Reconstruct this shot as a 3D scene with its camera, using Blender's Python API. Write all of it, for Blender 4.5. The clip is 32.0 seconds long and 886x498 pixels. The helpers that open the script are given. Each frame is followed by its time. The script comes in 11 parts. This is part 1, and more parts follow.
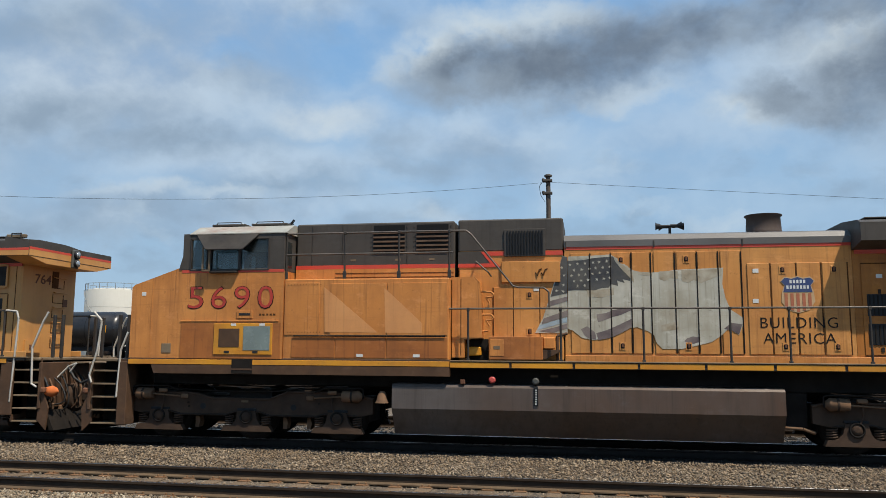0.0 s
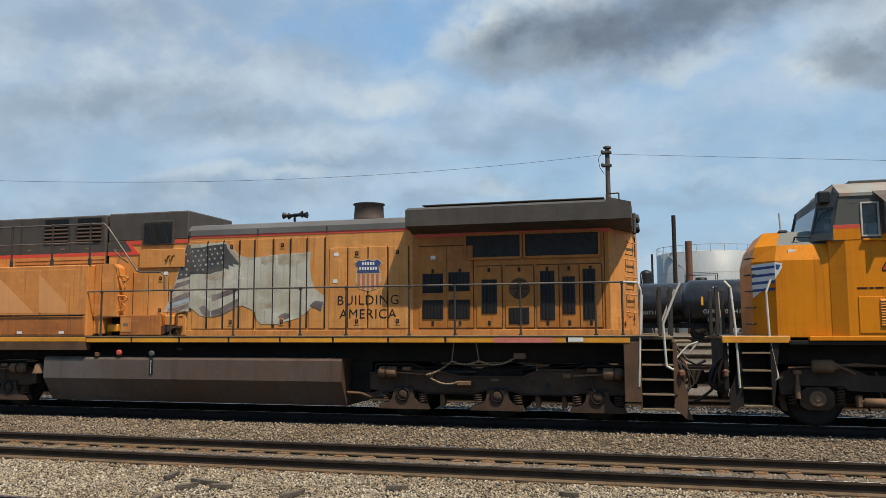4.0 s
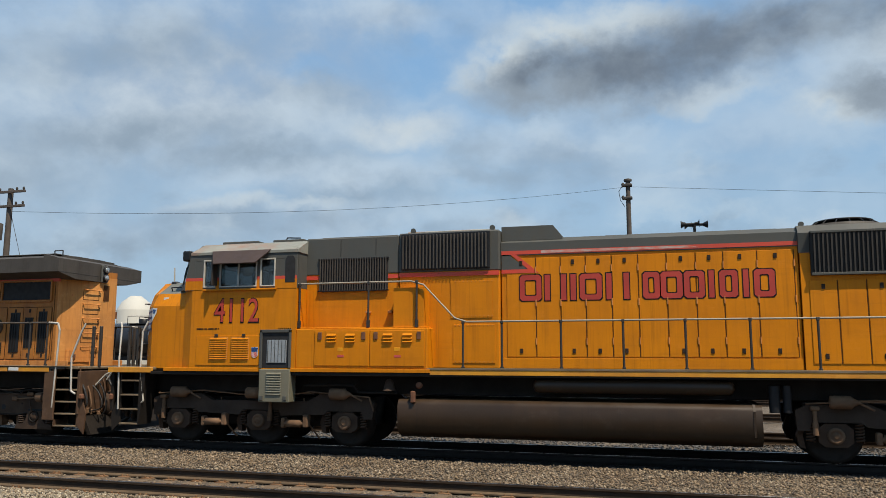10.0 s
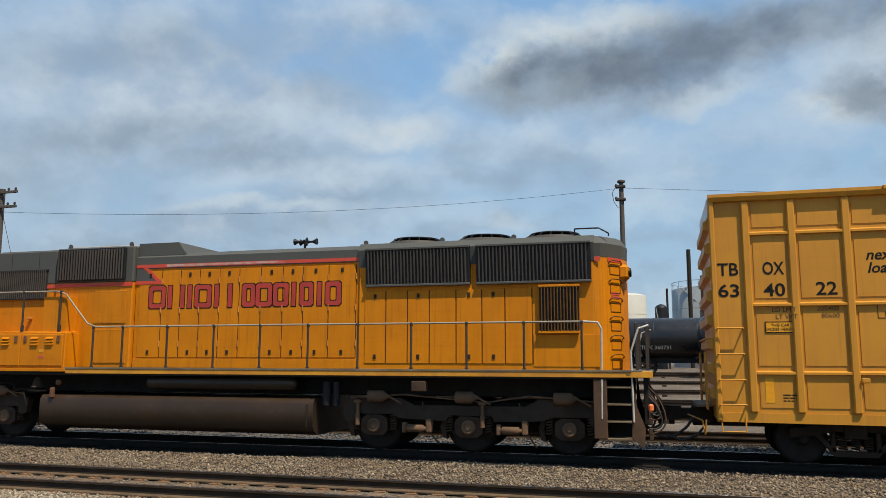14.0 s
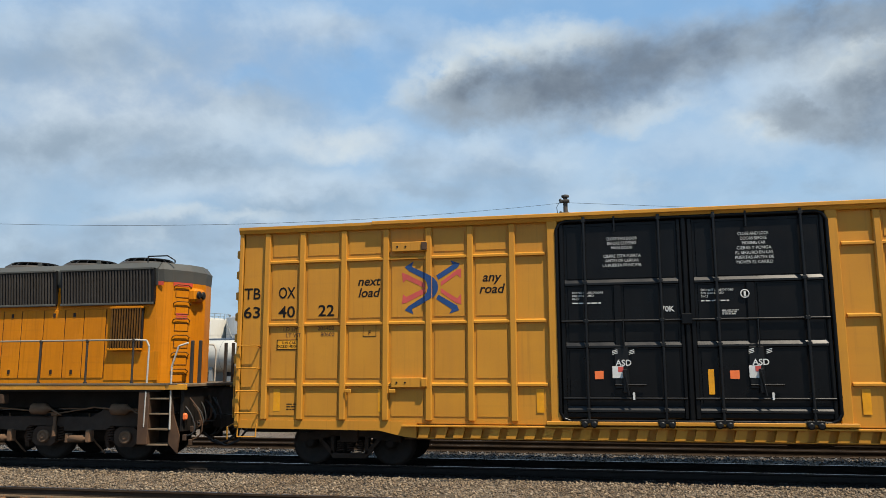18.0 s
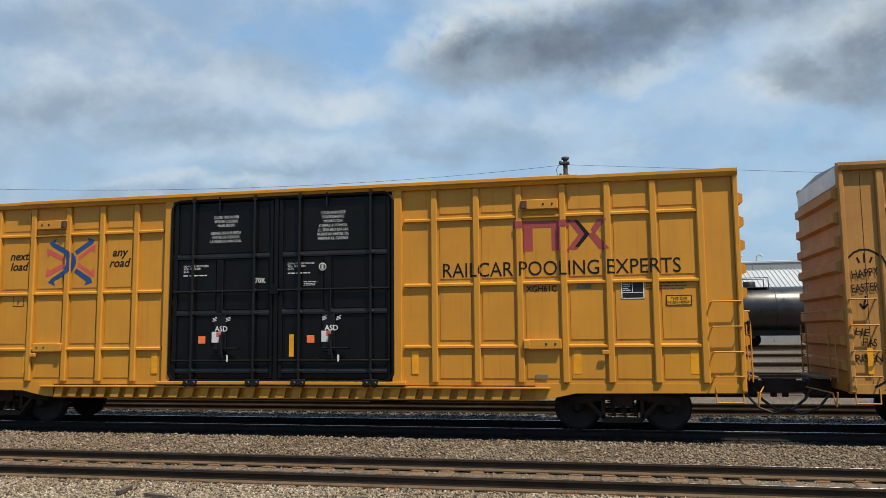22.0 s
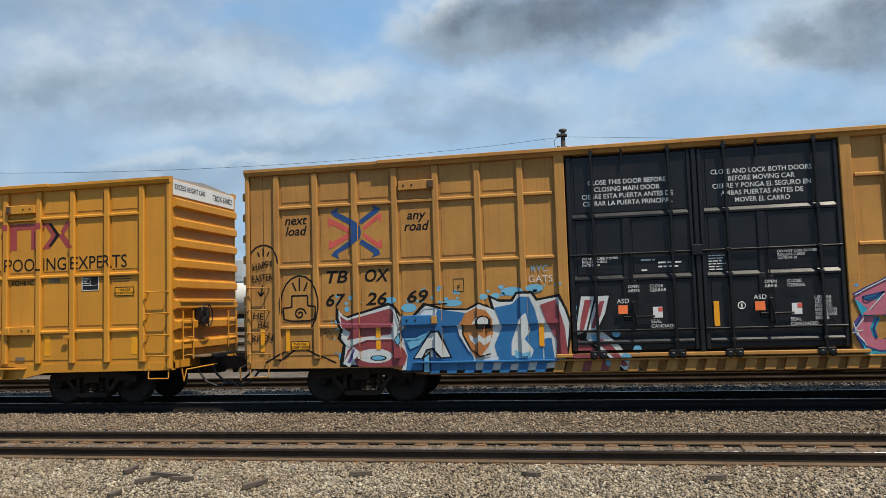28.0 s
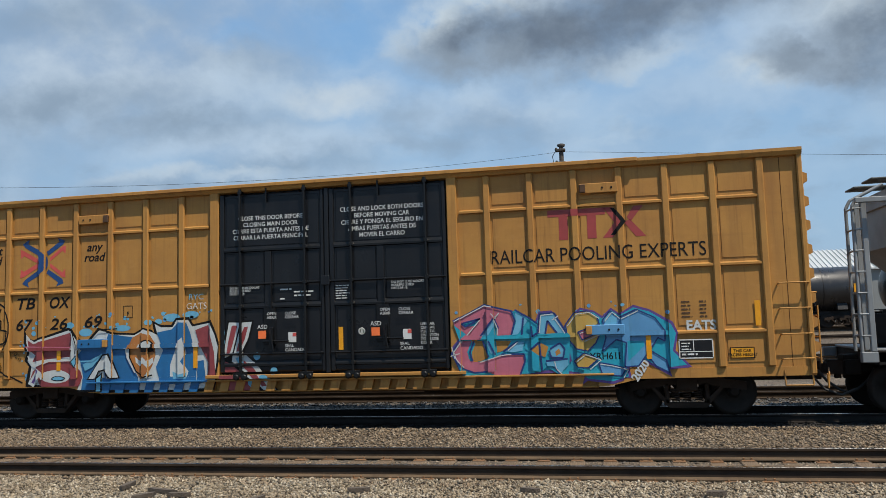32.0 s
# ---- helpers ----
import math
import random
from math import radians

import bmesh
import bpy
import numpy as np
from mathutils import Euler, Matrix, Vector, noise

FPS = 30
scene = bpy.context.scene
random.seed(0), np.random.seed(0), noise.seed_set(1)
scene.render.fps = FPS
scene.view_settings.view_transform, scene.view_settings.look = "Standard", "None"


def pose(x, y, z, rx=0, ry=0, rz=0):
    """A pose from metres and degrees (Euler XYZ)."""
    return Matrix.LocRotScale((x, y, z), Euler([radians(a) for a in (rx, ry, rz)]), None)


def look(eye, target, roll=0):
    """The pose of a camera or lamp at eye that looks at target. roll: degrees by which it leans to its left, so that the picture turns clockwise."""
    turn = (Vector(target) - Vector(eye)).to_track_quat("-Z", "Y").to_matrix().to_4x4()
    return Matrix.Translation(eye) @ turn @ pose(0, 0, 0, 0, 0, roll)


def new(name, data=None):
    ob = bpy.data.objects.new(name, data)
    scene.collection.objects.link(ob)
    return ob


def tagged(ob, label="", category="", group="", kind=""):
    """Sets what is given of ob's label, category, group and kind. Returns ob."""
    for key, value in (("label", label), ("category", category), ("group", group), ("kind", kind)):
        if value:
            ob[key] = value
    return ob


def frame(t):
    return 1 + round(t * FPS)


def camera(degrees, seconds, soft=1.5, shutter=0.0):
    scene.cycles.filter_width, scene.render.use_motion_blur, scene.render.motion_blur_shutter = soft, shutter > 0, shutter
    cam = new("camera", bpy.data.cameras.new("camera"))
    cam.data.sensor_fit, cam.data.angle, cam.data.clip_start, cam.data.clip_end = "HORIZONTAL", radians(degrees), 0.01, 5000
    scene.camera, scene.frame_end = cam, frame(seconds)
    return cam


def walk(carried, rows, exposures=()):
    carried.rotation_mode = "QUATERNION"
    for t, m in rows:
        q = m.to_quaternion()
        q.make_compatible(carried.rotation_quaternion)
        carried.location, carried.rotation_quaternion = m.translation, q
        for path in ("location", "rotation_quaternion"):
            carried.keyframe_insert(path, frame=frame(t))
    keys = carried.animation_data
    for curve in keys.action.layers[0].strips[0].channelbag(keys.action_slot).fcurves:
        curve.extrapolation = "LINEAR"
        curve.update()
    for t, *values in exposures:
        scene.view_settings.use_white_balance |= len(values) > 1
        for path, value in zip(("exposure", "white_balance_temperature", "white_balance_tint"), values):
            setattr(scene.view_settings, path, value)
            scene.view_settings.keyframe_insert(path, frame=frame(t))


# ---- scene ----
cam = camera(59.24, 32.0, soft=0.8)
EYE = (0.0, 0.0, 1.984)
TURNS = [
    (0, 10.29, 7.27, -0.32), (0.5, 11.35, 6.74, -0.40), (1, 11.99, 6.15, -0.40), (1.5, 12.03, 5.08, 0.07),
    (2, 12.66, 4.68, 0.26), (2.5, 13.70, 4.73, 0.24), (4.5, 14.69, 5.86, 0.32), (5, 14.78, 6.13, 0.37),
    (5.5, 14.75, 6.09, 0.39), (6, 14.81, 6.10, 0.38), (6.5, 14.81, 6.09, 0.40), (7, 14.79, 6.21, 0.44),
    (7.5, 14.77, 6.62, 0.47), (8, 14.76, 6.69, 0.43), (8.5, 14.71, 6.71, 0.43), (9, 14.88, 6.84, 0.36),
    (9.5, 15.58, 7.39, 0.03), (10, 16.09, 7.85, -0.11), (10.5, 16.39, 8.03, -0.10), (11, 16.33, 7.97, -0.11),
    (11.5, 16.28, 7.96, -0.12), (12, 16.24, 7.96, -0.15), (12.5, 16.24, 7.95, -0.16), (13, 16.23, 7.95, -0.18),
    (13.5, 16.06, 7.99, -0.18), (14, 15.62, 7.93, -0.07), (14.5, 14.53, 7.93, 0.06), (15, 13.20, 7.94, 0.20),
    (15.5, 12.21, 7.95, 0.22), (17.5, 11.57, 8.89, 0.26), (18, 11.61, 8.89, 0.25), (18.5, 11.57, 8.41, 0.24),
    (19, 11.54, 7.66, 0.22), (19.5, 11.54, 7.21, 0.23), (20, 11.56, 7.62, 0.02), (20.5, 11.59, 8.06, -0.09),
    (21, 11.68, 7.44, 0.25), (21.5, 11.64, 6.62, 0.51), (22, 11.62, 6.17, 0.56), (22.5, 11.53, 5.97, 0.58),
    (23, 11.52, 6.02, 0.60), (23.5, 11.49, 6.02, 0.63), (24, 11.50, 5.91, 0.61), (24.5, 11.53, 5.74, 0.64),
    (25, 11.55, 5.77, 0.61), (25.5, 11.51, 5.77, 0.58), (27.5, 11.61, 4.52, 1.25), (28, 11.59, 4.33, 1.75),
    (28.5, 11.60, 4.36, 1.82), (29, 11.57, 4.41, 1.86), (29.5, 11.58, 4.46, 1.85), (30, 11.54, 4.88, 1.67),
    (30.5, 11.52, 5.25, 1.69), (31, 11.46, 5.39, 1.74), (31.5, 11.43, 5.43, 1.74), (32, 11.46, 5.40, 1.76),
]
TRAVEL = [
    (0, -0.00), (0.5, -1.30), (1, -2.59), (1.5, -3.88), (2, -5.15), (2.5, -6.40), (4.5, -11.31), (5, -12.53),
    (5.5, -13.74), (6, -14.95), (6.5, -16.16), (7, -17.33), (7.5, -18.49), (8, -19.65), (8.5, -20.81), (9, -21.96),
    (9.5, -23.10), (10, -24.24), (10.5, -25.40), (11, -26.53), (11.5, -27.64), (12, -28.75), (12.5, -29.86), (13, -30.99),
    (13.5, -32.11), (14, -33.20), (14.5, -34.30), (15, -35.39), (15.5, -36.49), (17.5, -40.89), (18, -41.96), (18.5, -43.03),
    (19, -44.11), (19.5, -45.19), (20, -46.26), (20.5, -47.32), (21, -48.39), (21.5, -49.44), (22, -50.48), (22.5, -51.51),
    (23, -52.54), (23.5, -53.57), (24, -54.59), (24.5, -55.61), (25, -56.63), (25.5, -57.62), (27.5, -61.54), (28, -62.51),
    (28.5, -63.48), (29, -64.44), (29.5, -65.40), (30, -66.34), (30.5, -67.27), (31, -68.19), (31.5, -69.12), (32, -70.04),
]
walk(cam, [(t, pose(*EYE, 0, 0, yaw) @ pose(0, 0, 0, 90 + pitch) @ pose(0, 0, 0, 0, 0, -roll)) for t, yaw, pitch, roll in TURNS],
     exposures=[(0, -0.02, 6350, 10), (2, 0.06, 6650, 10), (5, 0.0, 6600, 10), (8, -0.04, 6600, 10), (12, 0.02, 6620, 10), (15, 0.0, 6600, 10), (18, 0.12, 6600, 10), (21, 0.06, 6540, 10), (25, 0.07, 6540, 10), (29.5, 0.05, 6360, 10), (32, -0.07, 6260, 10)])

# ---- sky and sun ----
SUN_TO = Vector((0.42, -0.33, 1.0)).normalized()
world = bpy.data.worlds.new("sky")
world.use_nodes = True
scene.world = world


def sky_nodes():
    nt = world.node_tree
    nt.nodes.clear()
    N, Lk = nt.nodes, nt.links

    def node(kind, **kw):
        n = N.new(kind)
        for k, v in kw.items():
            setattr(n, k, v)
        return n

    def put(sock, v):
        if isinstance(v, bpy.types.NodeSocket):
            Lk.new(v, sock)
        else:
            sock.default_value = v

    def math_(op, a, b=0.0, clamp=False):
        n = node("ShaderNodeMath", operation=op, use_clamp=clamp)
        put(n.inputs[0], a), put(n.inputs[1], b)
        return n.outputs[0]

    def vec(op, a, b):
        n = node("ShaderNodeVectorMath", operation=op)
        put(n.inputs[0], a), put(n.inputs[1], b)
        return n.outputs["Value"] if op in ("DOT_PRODUCT", "LENGTH") else n.outputs[0]

    def rng(v, a, b, c=0.0, d=1.0):
        n = node("ShaderNodeMapRange", interpolation_type="SMOOTHSTEP")
        put(n.inputs[0], v)
        for i, x in enumerate((a, b, c, d)):
            n.inputs[i + 1].default_value = x
        return n.outputs[0]

    def mixc(f, a, b):
        n = node("ShaderNodeMix", data_type="RGBA")
        put(n.inputs[0], f), put(n.inputs[6], a), put(n.inputs[7], b)
        return n.outputs[2]

    def noise_(v, scale, detail=6.0, rough=0.55):
        n = node("ShaderNodeTexNoise")
        put(n.inputs["Vector"], v)
        n.inputs["Scale"].default_value, n.inputs["Detail"].default_value, n.inputs["Roughness"].default_value = scale, detail, rough
        return n.outputs

    way = node("ShaderNodeTexCoord").outputs["Generated"]
    sky = node("ShaderNodeTexSky", sky_type="NISHITA", sun_disc=False)
    sky.sun_elevation = math.asin(SUN_TO.z)
    sky.sun_rotation = math.atan2(SUN_TO.x, SUN_TO.y)
    sky.air_density, sky.dust_density, sky.ozone_density = 1.0, 0.6, 1.5
    clear = vec("SCALE", sky.outputs[0], (0, 0, 0))
    clear.node.inputs["Scale"].default_value = SKY_GAIN
    flat = node("ShaderNodeMapping")
    put(flat.inputs["Vector"], way)
    flat.inputs["Scale"].default_value = (1.0, 1.0, 1.25)
    wob = noise_(flat.outputs[0], 5.5, 5.0, 0.5)["Color"]
    wob = vec("SUBTRACT", wob, (0.5, 0.5, 0.5))
    wob = vec("MULTIPLY", wob, (0.075, 0.075, 0.06))
    frill = vec("SUBTRACT", noise_(flat.outputs[0], 17.0, 8.0, 0.62)["Color"], (0.5, 0.5, 0.5))
    bent = vec("ADD", vec("ADD", way, wob), vec("MULTIPLY", frill, (0.060, 0.060, 0.052)))
    bent_soft = vec("MULTIPLY", vec("ADD", way, vec("MULTIPLY", wob, (0.5, 0.5, 0.5))), (1.0, 1.0, 1.25))
    bil = noise_(bent_soft, 8.0, 6.0, 0.55)["Fac"]
    puff = noise_(bent_soft, 17.0, 7.0, 0.58)["Fac"]
    up_ = node("ShaderNodeSeparateXYZ")
    put(up_.inputs[0], way)
    rise = up_.outputs[2]

    yaw, pit = radians(10.29), radians(7.27)
    fw = Vector((-math.sin(yaw) * math.cos(pit), math.cos(yaw) * math.cos(pit), math.sin(pit)))
    rt = Vector((math.cos(yaw), math.sin(yaw), 0))
    up = rt.cross(fw)

    def blob(px, py, rx, ry, soft_a=0.35, tilt=0.0):
        c = (fw + rt * (px - 784) / 1379 + up * (441 - py) / 1379).normalized()
        r0 = rt - c * rt.dot(c)
        r0.normalize()
        u0 = r0.cross(c)
        ct, st_ = math.cos(radians(tilt)), math.sin(radians(tilt))
        r1, u1 = r0 * ct + u0 * st_, u0 * ct - r0 * st_
        a = vec("DOT_PRODUCT", bent, tuple(r1 * 1379 / rx))
        b = vec("DOT_PRODUCT", bent, tuple(u1 * 1379 / ry))
        a0, b0 = c.dot(r1 * 1379 / rx), c.dot(u1 * 1379 / ry)
        a, b = math_("SUBTRACT", a, a0), math_("SUBTRACT", b, b0)
        q = math_("SQRT", math_("ADD", math_("MULTIPLY", a, a), math_("MULTIPLY", b, b)))
        return rng(q, 1.3, soft_a, 0.0, 1.0)

    def over(list_, core):
        out = None
        for px, py, rx, ry, amt, tilt in list_:
            m = math_("MULTIPLY", blob(px, py, rx, ry, core, tilt), amt)
            out = m if out is None else math_("MAXIMUM", out, m)
        return out

    haze = mixc(rng(rise, 0.02, 0.22), (0.375, 0.535, 0.700, 1), (0.345, 0.550, 0.765, 1))
    deep = mixc(rng(rise, 0.15, 0.42), haze, (0.225, 0.450, 0.760, 1))
    col = mixc(0.15, deep, clear)
    veil = over(((180, 120, 520, 210, 1.0, 0), (520, 20, 300, 60, 0.8, 0), (560, 205, 190, 60, 0.85, 0), (830, 240, 300, 70, 0.65, 0), (1050, 100, 420, 110, 0.8, 6), (300, 370, 620, 70, 0.7, 0), (430, 290, 430, 60, 0.75, 0), (1000, 300, 420, 70, 0.5, 0), (1210, 235, 260, 60, 0.55, 0), (1440, 120, 260, 130, 0.85, 10), (1300, 350, 420, 60, 0.3, 0), (-500, 150, 700, 300, 0.8, 0), (2100, 150, 600, 260, 0.8, 0), (600, -500, 1600, 400, 0.7, 0)), 0.1)
    veil = math_("MULTIPLY", veil, rng(bil, 0.25, 0.60, 0.45, 1.0))
    gap = over(((600, 100, 100, 62, 1.0, 0), (405, 108, 75, 26, 0.7, 0), (655, 30, 60, 60, 0.5, 0)), 0.1)
    veil = math_("MULTIPLY", veil, math_("SUBTRACT", 1.0, math_("MULTIPLY", gap, 0.9)))
    light = mixc(rng(bil, 0.35, 0.65), (0.370, 0.460, 0.575, 1), (0.540, 0.645, 0.745, 1))
    col = mixc(veil, col, light)
    grey = over(((60, 215, 300, 48, 0.9, 0), (300, 250, 230, 42, 0.85, 0), (420, 150, 120, 34, 0.5, 0), (480, 330, 150, 26, 0.6, 0), (760, 300, 110, 24, 0.4, 0), (60, 50, 260, 55, 0.6, 0), (590, 330, 90, 40, 0.55, 0), (250, 375, 260, 32, 0.6, 0), (870, 270, 130, 40, 0.55, 0), (690, 250, 60, 30, 0.4, 0), (60, 410, 300, 36, 0.7, 0), (1100, 400, 230, 24, 0.4, 0), (1520, 330, 90, 20, 0.4, 0), (-400, 260, 400, 90, 0.7, 0), (2000, 200, 400, 90, 0.7, 0)), 0.0)
    grey = math_("MULTIPLY", grey, rng(puff, 0.3, 0.6, 0.55, 1.0))
    col = mixc(grey, col, (0.270, 0.360, 0.460, 1))
    streak = node("ShaderNodeMapping")
    put(streak.inputs["Vector"], bent)
    streak.inputs["Scale"].default_value = (1.0, 1.0, 2.2)
    wisp = noise_(streak.outputs[0], 6.5, 7.0, 0.52)["Fac"]
    streak2 = node("ShaderNodeMapping")
    put(streak2.inputs["Vector"], way)
    streak2.inputs["Location"].default_value, streak2.inputs["Scale"].default_value = (3.1, 1.7, 0.4), (1.0, 1.0, 2.0)
    bank = noise_(streak2.outputs[0], 8.5, 7.0, 0.54)["Fac"]
    low = rng(rise, 0.36, 0.12, 0.45, 1.0)
    col = mixc(math_("MULTIPLY", rng(bank, 0.50, 0.68, 0.0, 0.45), low), col, (0.262, 0.350, 0.450, 1))
    col = mixc(math_("MULTIPLY", rng(wisp, 0.50, 0.70, 0.0, 0.42), low), col, (0.585, 0.690, 0.765, 1))
    white = over(((765, 85, 95, 52, 1.0, 0), (860, 50, 140, 50, 0.95, 0), (970, 30, 140, 40, 0.85, 0), (700, 115, 45, 36, 0.7, 0), (1310, 200, 80, 30, 0.85, 0), (1510, 65, 110, 42, 0.95, 10), (1110, 172, 150, 24, 0.6, 4), (560, 208, 120, 36, 0.7, 0), (330, 345, 180, 14, 0.5, 0), (1290, 392, 60, 18, 0.5, 0), (760, 375, 60, 18, 0.4, 0)), 0.1)
    col = mixc(math_("MULTIPLY", white, rng(puff, 0.32, 0.58, 0.25, 0.95)), col, (0.610, 0.690, 0.735, 1))
    dark = over(((835, 138, 145, 56, 1.0, 0), (945, 122, 185, 74, 1.0, 2), (1095, 90, 200, 74, 0.92, 6), (1275, 58, 220, 64, 0.9, 9), (1430, 22, 190, 46, 0.9, 8), (1420, 175, 105, 42, 1.0, 2), (1530, 145, 130, 72, 1.0, 14), (1650, 110, 160, 90, 0.9, 10)), 0.30)
    shade = mixc(rng(bil, 0.36, 0.64), (0.150, 0.192, 0.250, 1), (0.262, 0.325, 0.395, 1))
    col = mixc(math_("MULTIPLY", dark, rng(puff, 0.25, 0.6, 0.66, 0.98)), col, shade)
    bg = node("ShaderNodeBackground")
    put(bg.inputs[0], col)
    bg.inputs[1].default_value = 1.0
    Lk.new(bg.outputs[0], node("ShaderNodeOutputWorld").inputs[0])


SKY_GAIN = 0.085
sky_nodes()
lamp = bpy.data.lights.new("sun", "SUN")
lamp.energy, lamp.angle, lamp.color = 5.9, radians(0.6), (1.0, 0.89, 0.73)
new("sun", lamp).matrix_world = look(tuple(SUN_TO * 60), (0, 0, 0))

# ---- materials ----
def surface(name, base, rough=0.55, metal=0.0, second=None, grain=4.0, streak=0.0, dirt=(0.10, 0.075, 0.05), grime=0.0, bump=0.05, fine=60.0, vary=0.0, spec=0.5, runs=0.0, scuff=0.0):
    """Paint, metal, stone or wood: fading at a large scale, run-down streaks, grime, and a fine relief."""
    m = bpy.data.materials.new(name)
    m.use_nodes = True
    nt = m.node_tree
    N, Lk = nt.nodes, nt.links
    b = N["Principled BSDF"]
    tc = N.new("ShaderNodeTexCoord").outputs["Object"]

    def noise_(scale, detail, vscale=None, rough_=0.55):
        v = tc
        if vscale:
            mp = N.new("ShaderNodeMapping")
            Lk.new(tc, mp.inputs[0])
            mp.inputs["Scale"].default_value = vscale
            v = mp.outputs[0]
        n = N.new("ShaderNodeTexNoise")
        Lk.new(v, n.inputs["Vector"])
        n.inputs["Scale"].default_value, n.inputs["Detail"].default_value, n.inputs["Roughness"].default_value = scale, detail, rough_
        return n.outputs["Fac"]

    def rng(v, a, b_, c=0.0, d=1.0):
        n = N.new("ShaderNodeMapRange")
        Lk.new(v, n.inputs[0])
        for i, x in enumerate((a, b_, c, d)):
            n.inputs[i + 1].default_value = x
        return n.outputs[0]

    def mixc(f, a, c):
        n = N.new("ShaderNodeMix")
        n.data_type = "RGBA"
        for s, v in ((n.inputs[0], f), (n.inputs[6], a), (n.inputs[7], c)):
            if isinstance(v, bpy.types.NodeSocket):
                Lk.new(v, s)
            else:
                s.default_value = v
        return n.outputs[2]

    second = second or tuple(c * 0.78 for c in base)
    col = mixc(rng(noise_(grain, 6.0), 0.32, 0.68), (*base, 1), (*second, 1))
    if vary:
        r = N.new("ShaderNodeObjectInfo").outputs["Random"]
        col = mixc(rng(r, 0.0, 1.0, 0.0, vary), col, (*tuple(c * 0.45 for c in base), 1))
    if streak:
        s = rng(noise_(1.0, 5.0, (5.0, 5.0, 0.45)), 0.48, 0.75, 0.0, streak)
        col = mixc(s, col, (*dirt, 1))
    if grime:
        g = rng(noise_(1.3, 8.0, None, 0.68), 0.45, 0.72, 0.0, grime)
        col = mixc(g, col, (*dirt, 1))
    if runs:
        r1 = rng(noise_(1.0, 4.0, (17.0, 17.0, 0.55), 0.6), 0.55, 0.72, 0.0, runs)
        col = mixc(r1, col, (*tuple(c * 0.55 for c in dirt), 1))
        r2 = rng(noise_(1.0, 5.0, (0.5, 0.5, 9.0), 0.65), 0.56, 0.74, 0.0, runs * 0.7)
        col = mixc(r2, col, (*dirt, 1))
    if scuff:
        s1 = rng(noise_(2.6, 9.0, (1.0, 1.0, 1.6), 0.72), 0.55, 0.66, 0.0, scuff)
        col = mixc(s1, col, (*tuple(min(1.0, c * 1.25 + 0.05) for c in base), 1))
        s2 = rng(noise_(11.0, 6.0, None, 0.7), 0.62, 0.68, 0.0, scuff)
        col = mixc(s2, col, (*tuple(c * 0.4 for c in dirt), 1))
    f = noise_(fine, 4.0)
    col = mixc(rng(f, 0.3, 0.7, 0.0, 0.16), col, (*tuple(c * 0.6 for c in base), 1))
    Lk.new(col, b.inputs["Base Color"])
    Lk.new(rng(noise_(grain * 2.3, 5.0), 0.3, 0.7, max(rough - 0.1, 0.02), min(rough + 0.12, 1.0)), b.inputs["Roughness"])
    b.inputs["Metallic"].default_value = metal
    b.inputs["Specular IOR Level"].default_value = spec
    if bump:
        bp = N.new("ShaderNodeBump")
        bp.inputs["Strength"].default_value, bp.inputs["Distance"].default_value = min(bump * 4, 1.0), bump * 0.1
        Lk.new(f, bp.inputs["Height"])
        Lk.new(bp.outputs[0], b.inputs["Normal"])
    return m


def pebbles(name, tones, rough=0.9):
    """Broken stone: every loose piece takes its own tone."""
    m = bpy.data.materials.new(name)
    m.use_nodes = True
    N, Lk = m.node_tree.nodes, m.node_tree.links
    b = N["Principled BSDF"]
    ramp = N.new("ShaderNodeValToRGB")
    ramp.color_ramp.interpolation = "LINEAR"
    for i, t in enumerate(tones):
        e = ramp.color_ramp.elements[i] if i < 2 else ramp.color_ramp.elements.new(i / (len(tones) - 1))
        e.position, e.color = i / (len(tones) - 1), (*t, 1)
    Lk.new(N.new("ShaderNodeNewGeometry").outputs["Random Per Island"], ramp.inputs[0])
    tc = N.new("ShaderNodeTexCoord").outputs["Object"]
    n = N.new("ShaderNodeTexNoise")
    Lk.new(tc, n.inputs["Vector"])
    n.inputs["Scale"].default_value, n.inputs["Detail"].default_value = 0.7, 4.0
    mx = N.new("ShaderNodeMix")
    mx.data_type, mx.blend_type = "RGBA", "MULTIPLY"
    r2 = N.new("ShaderNodeValToRGB")
    r2.color_ramp.elements[0].position, r2.color_ramp.elements[0].color = 0.35, (0.72, 0.66, 0.60, 1)
    r2.color_ramp.elements[1].position, r2.color_ramp.elements[1].color = 0.65, (1, 1, 1, 1)
    Lk.new(n.outputs["Fac"], r2.inputs[0])
    mx.inputs[0].default_value = 0.8
    Lk.new(ramp.outputs[0], mx.inputs[6]), Lk.new(r2.outputs[0], mx.inputs[7])
    Lk.new(mx.outputs[2], b.inputs["Base Color"])
    b.inputs["Roughness"].default_value = rough
    return m


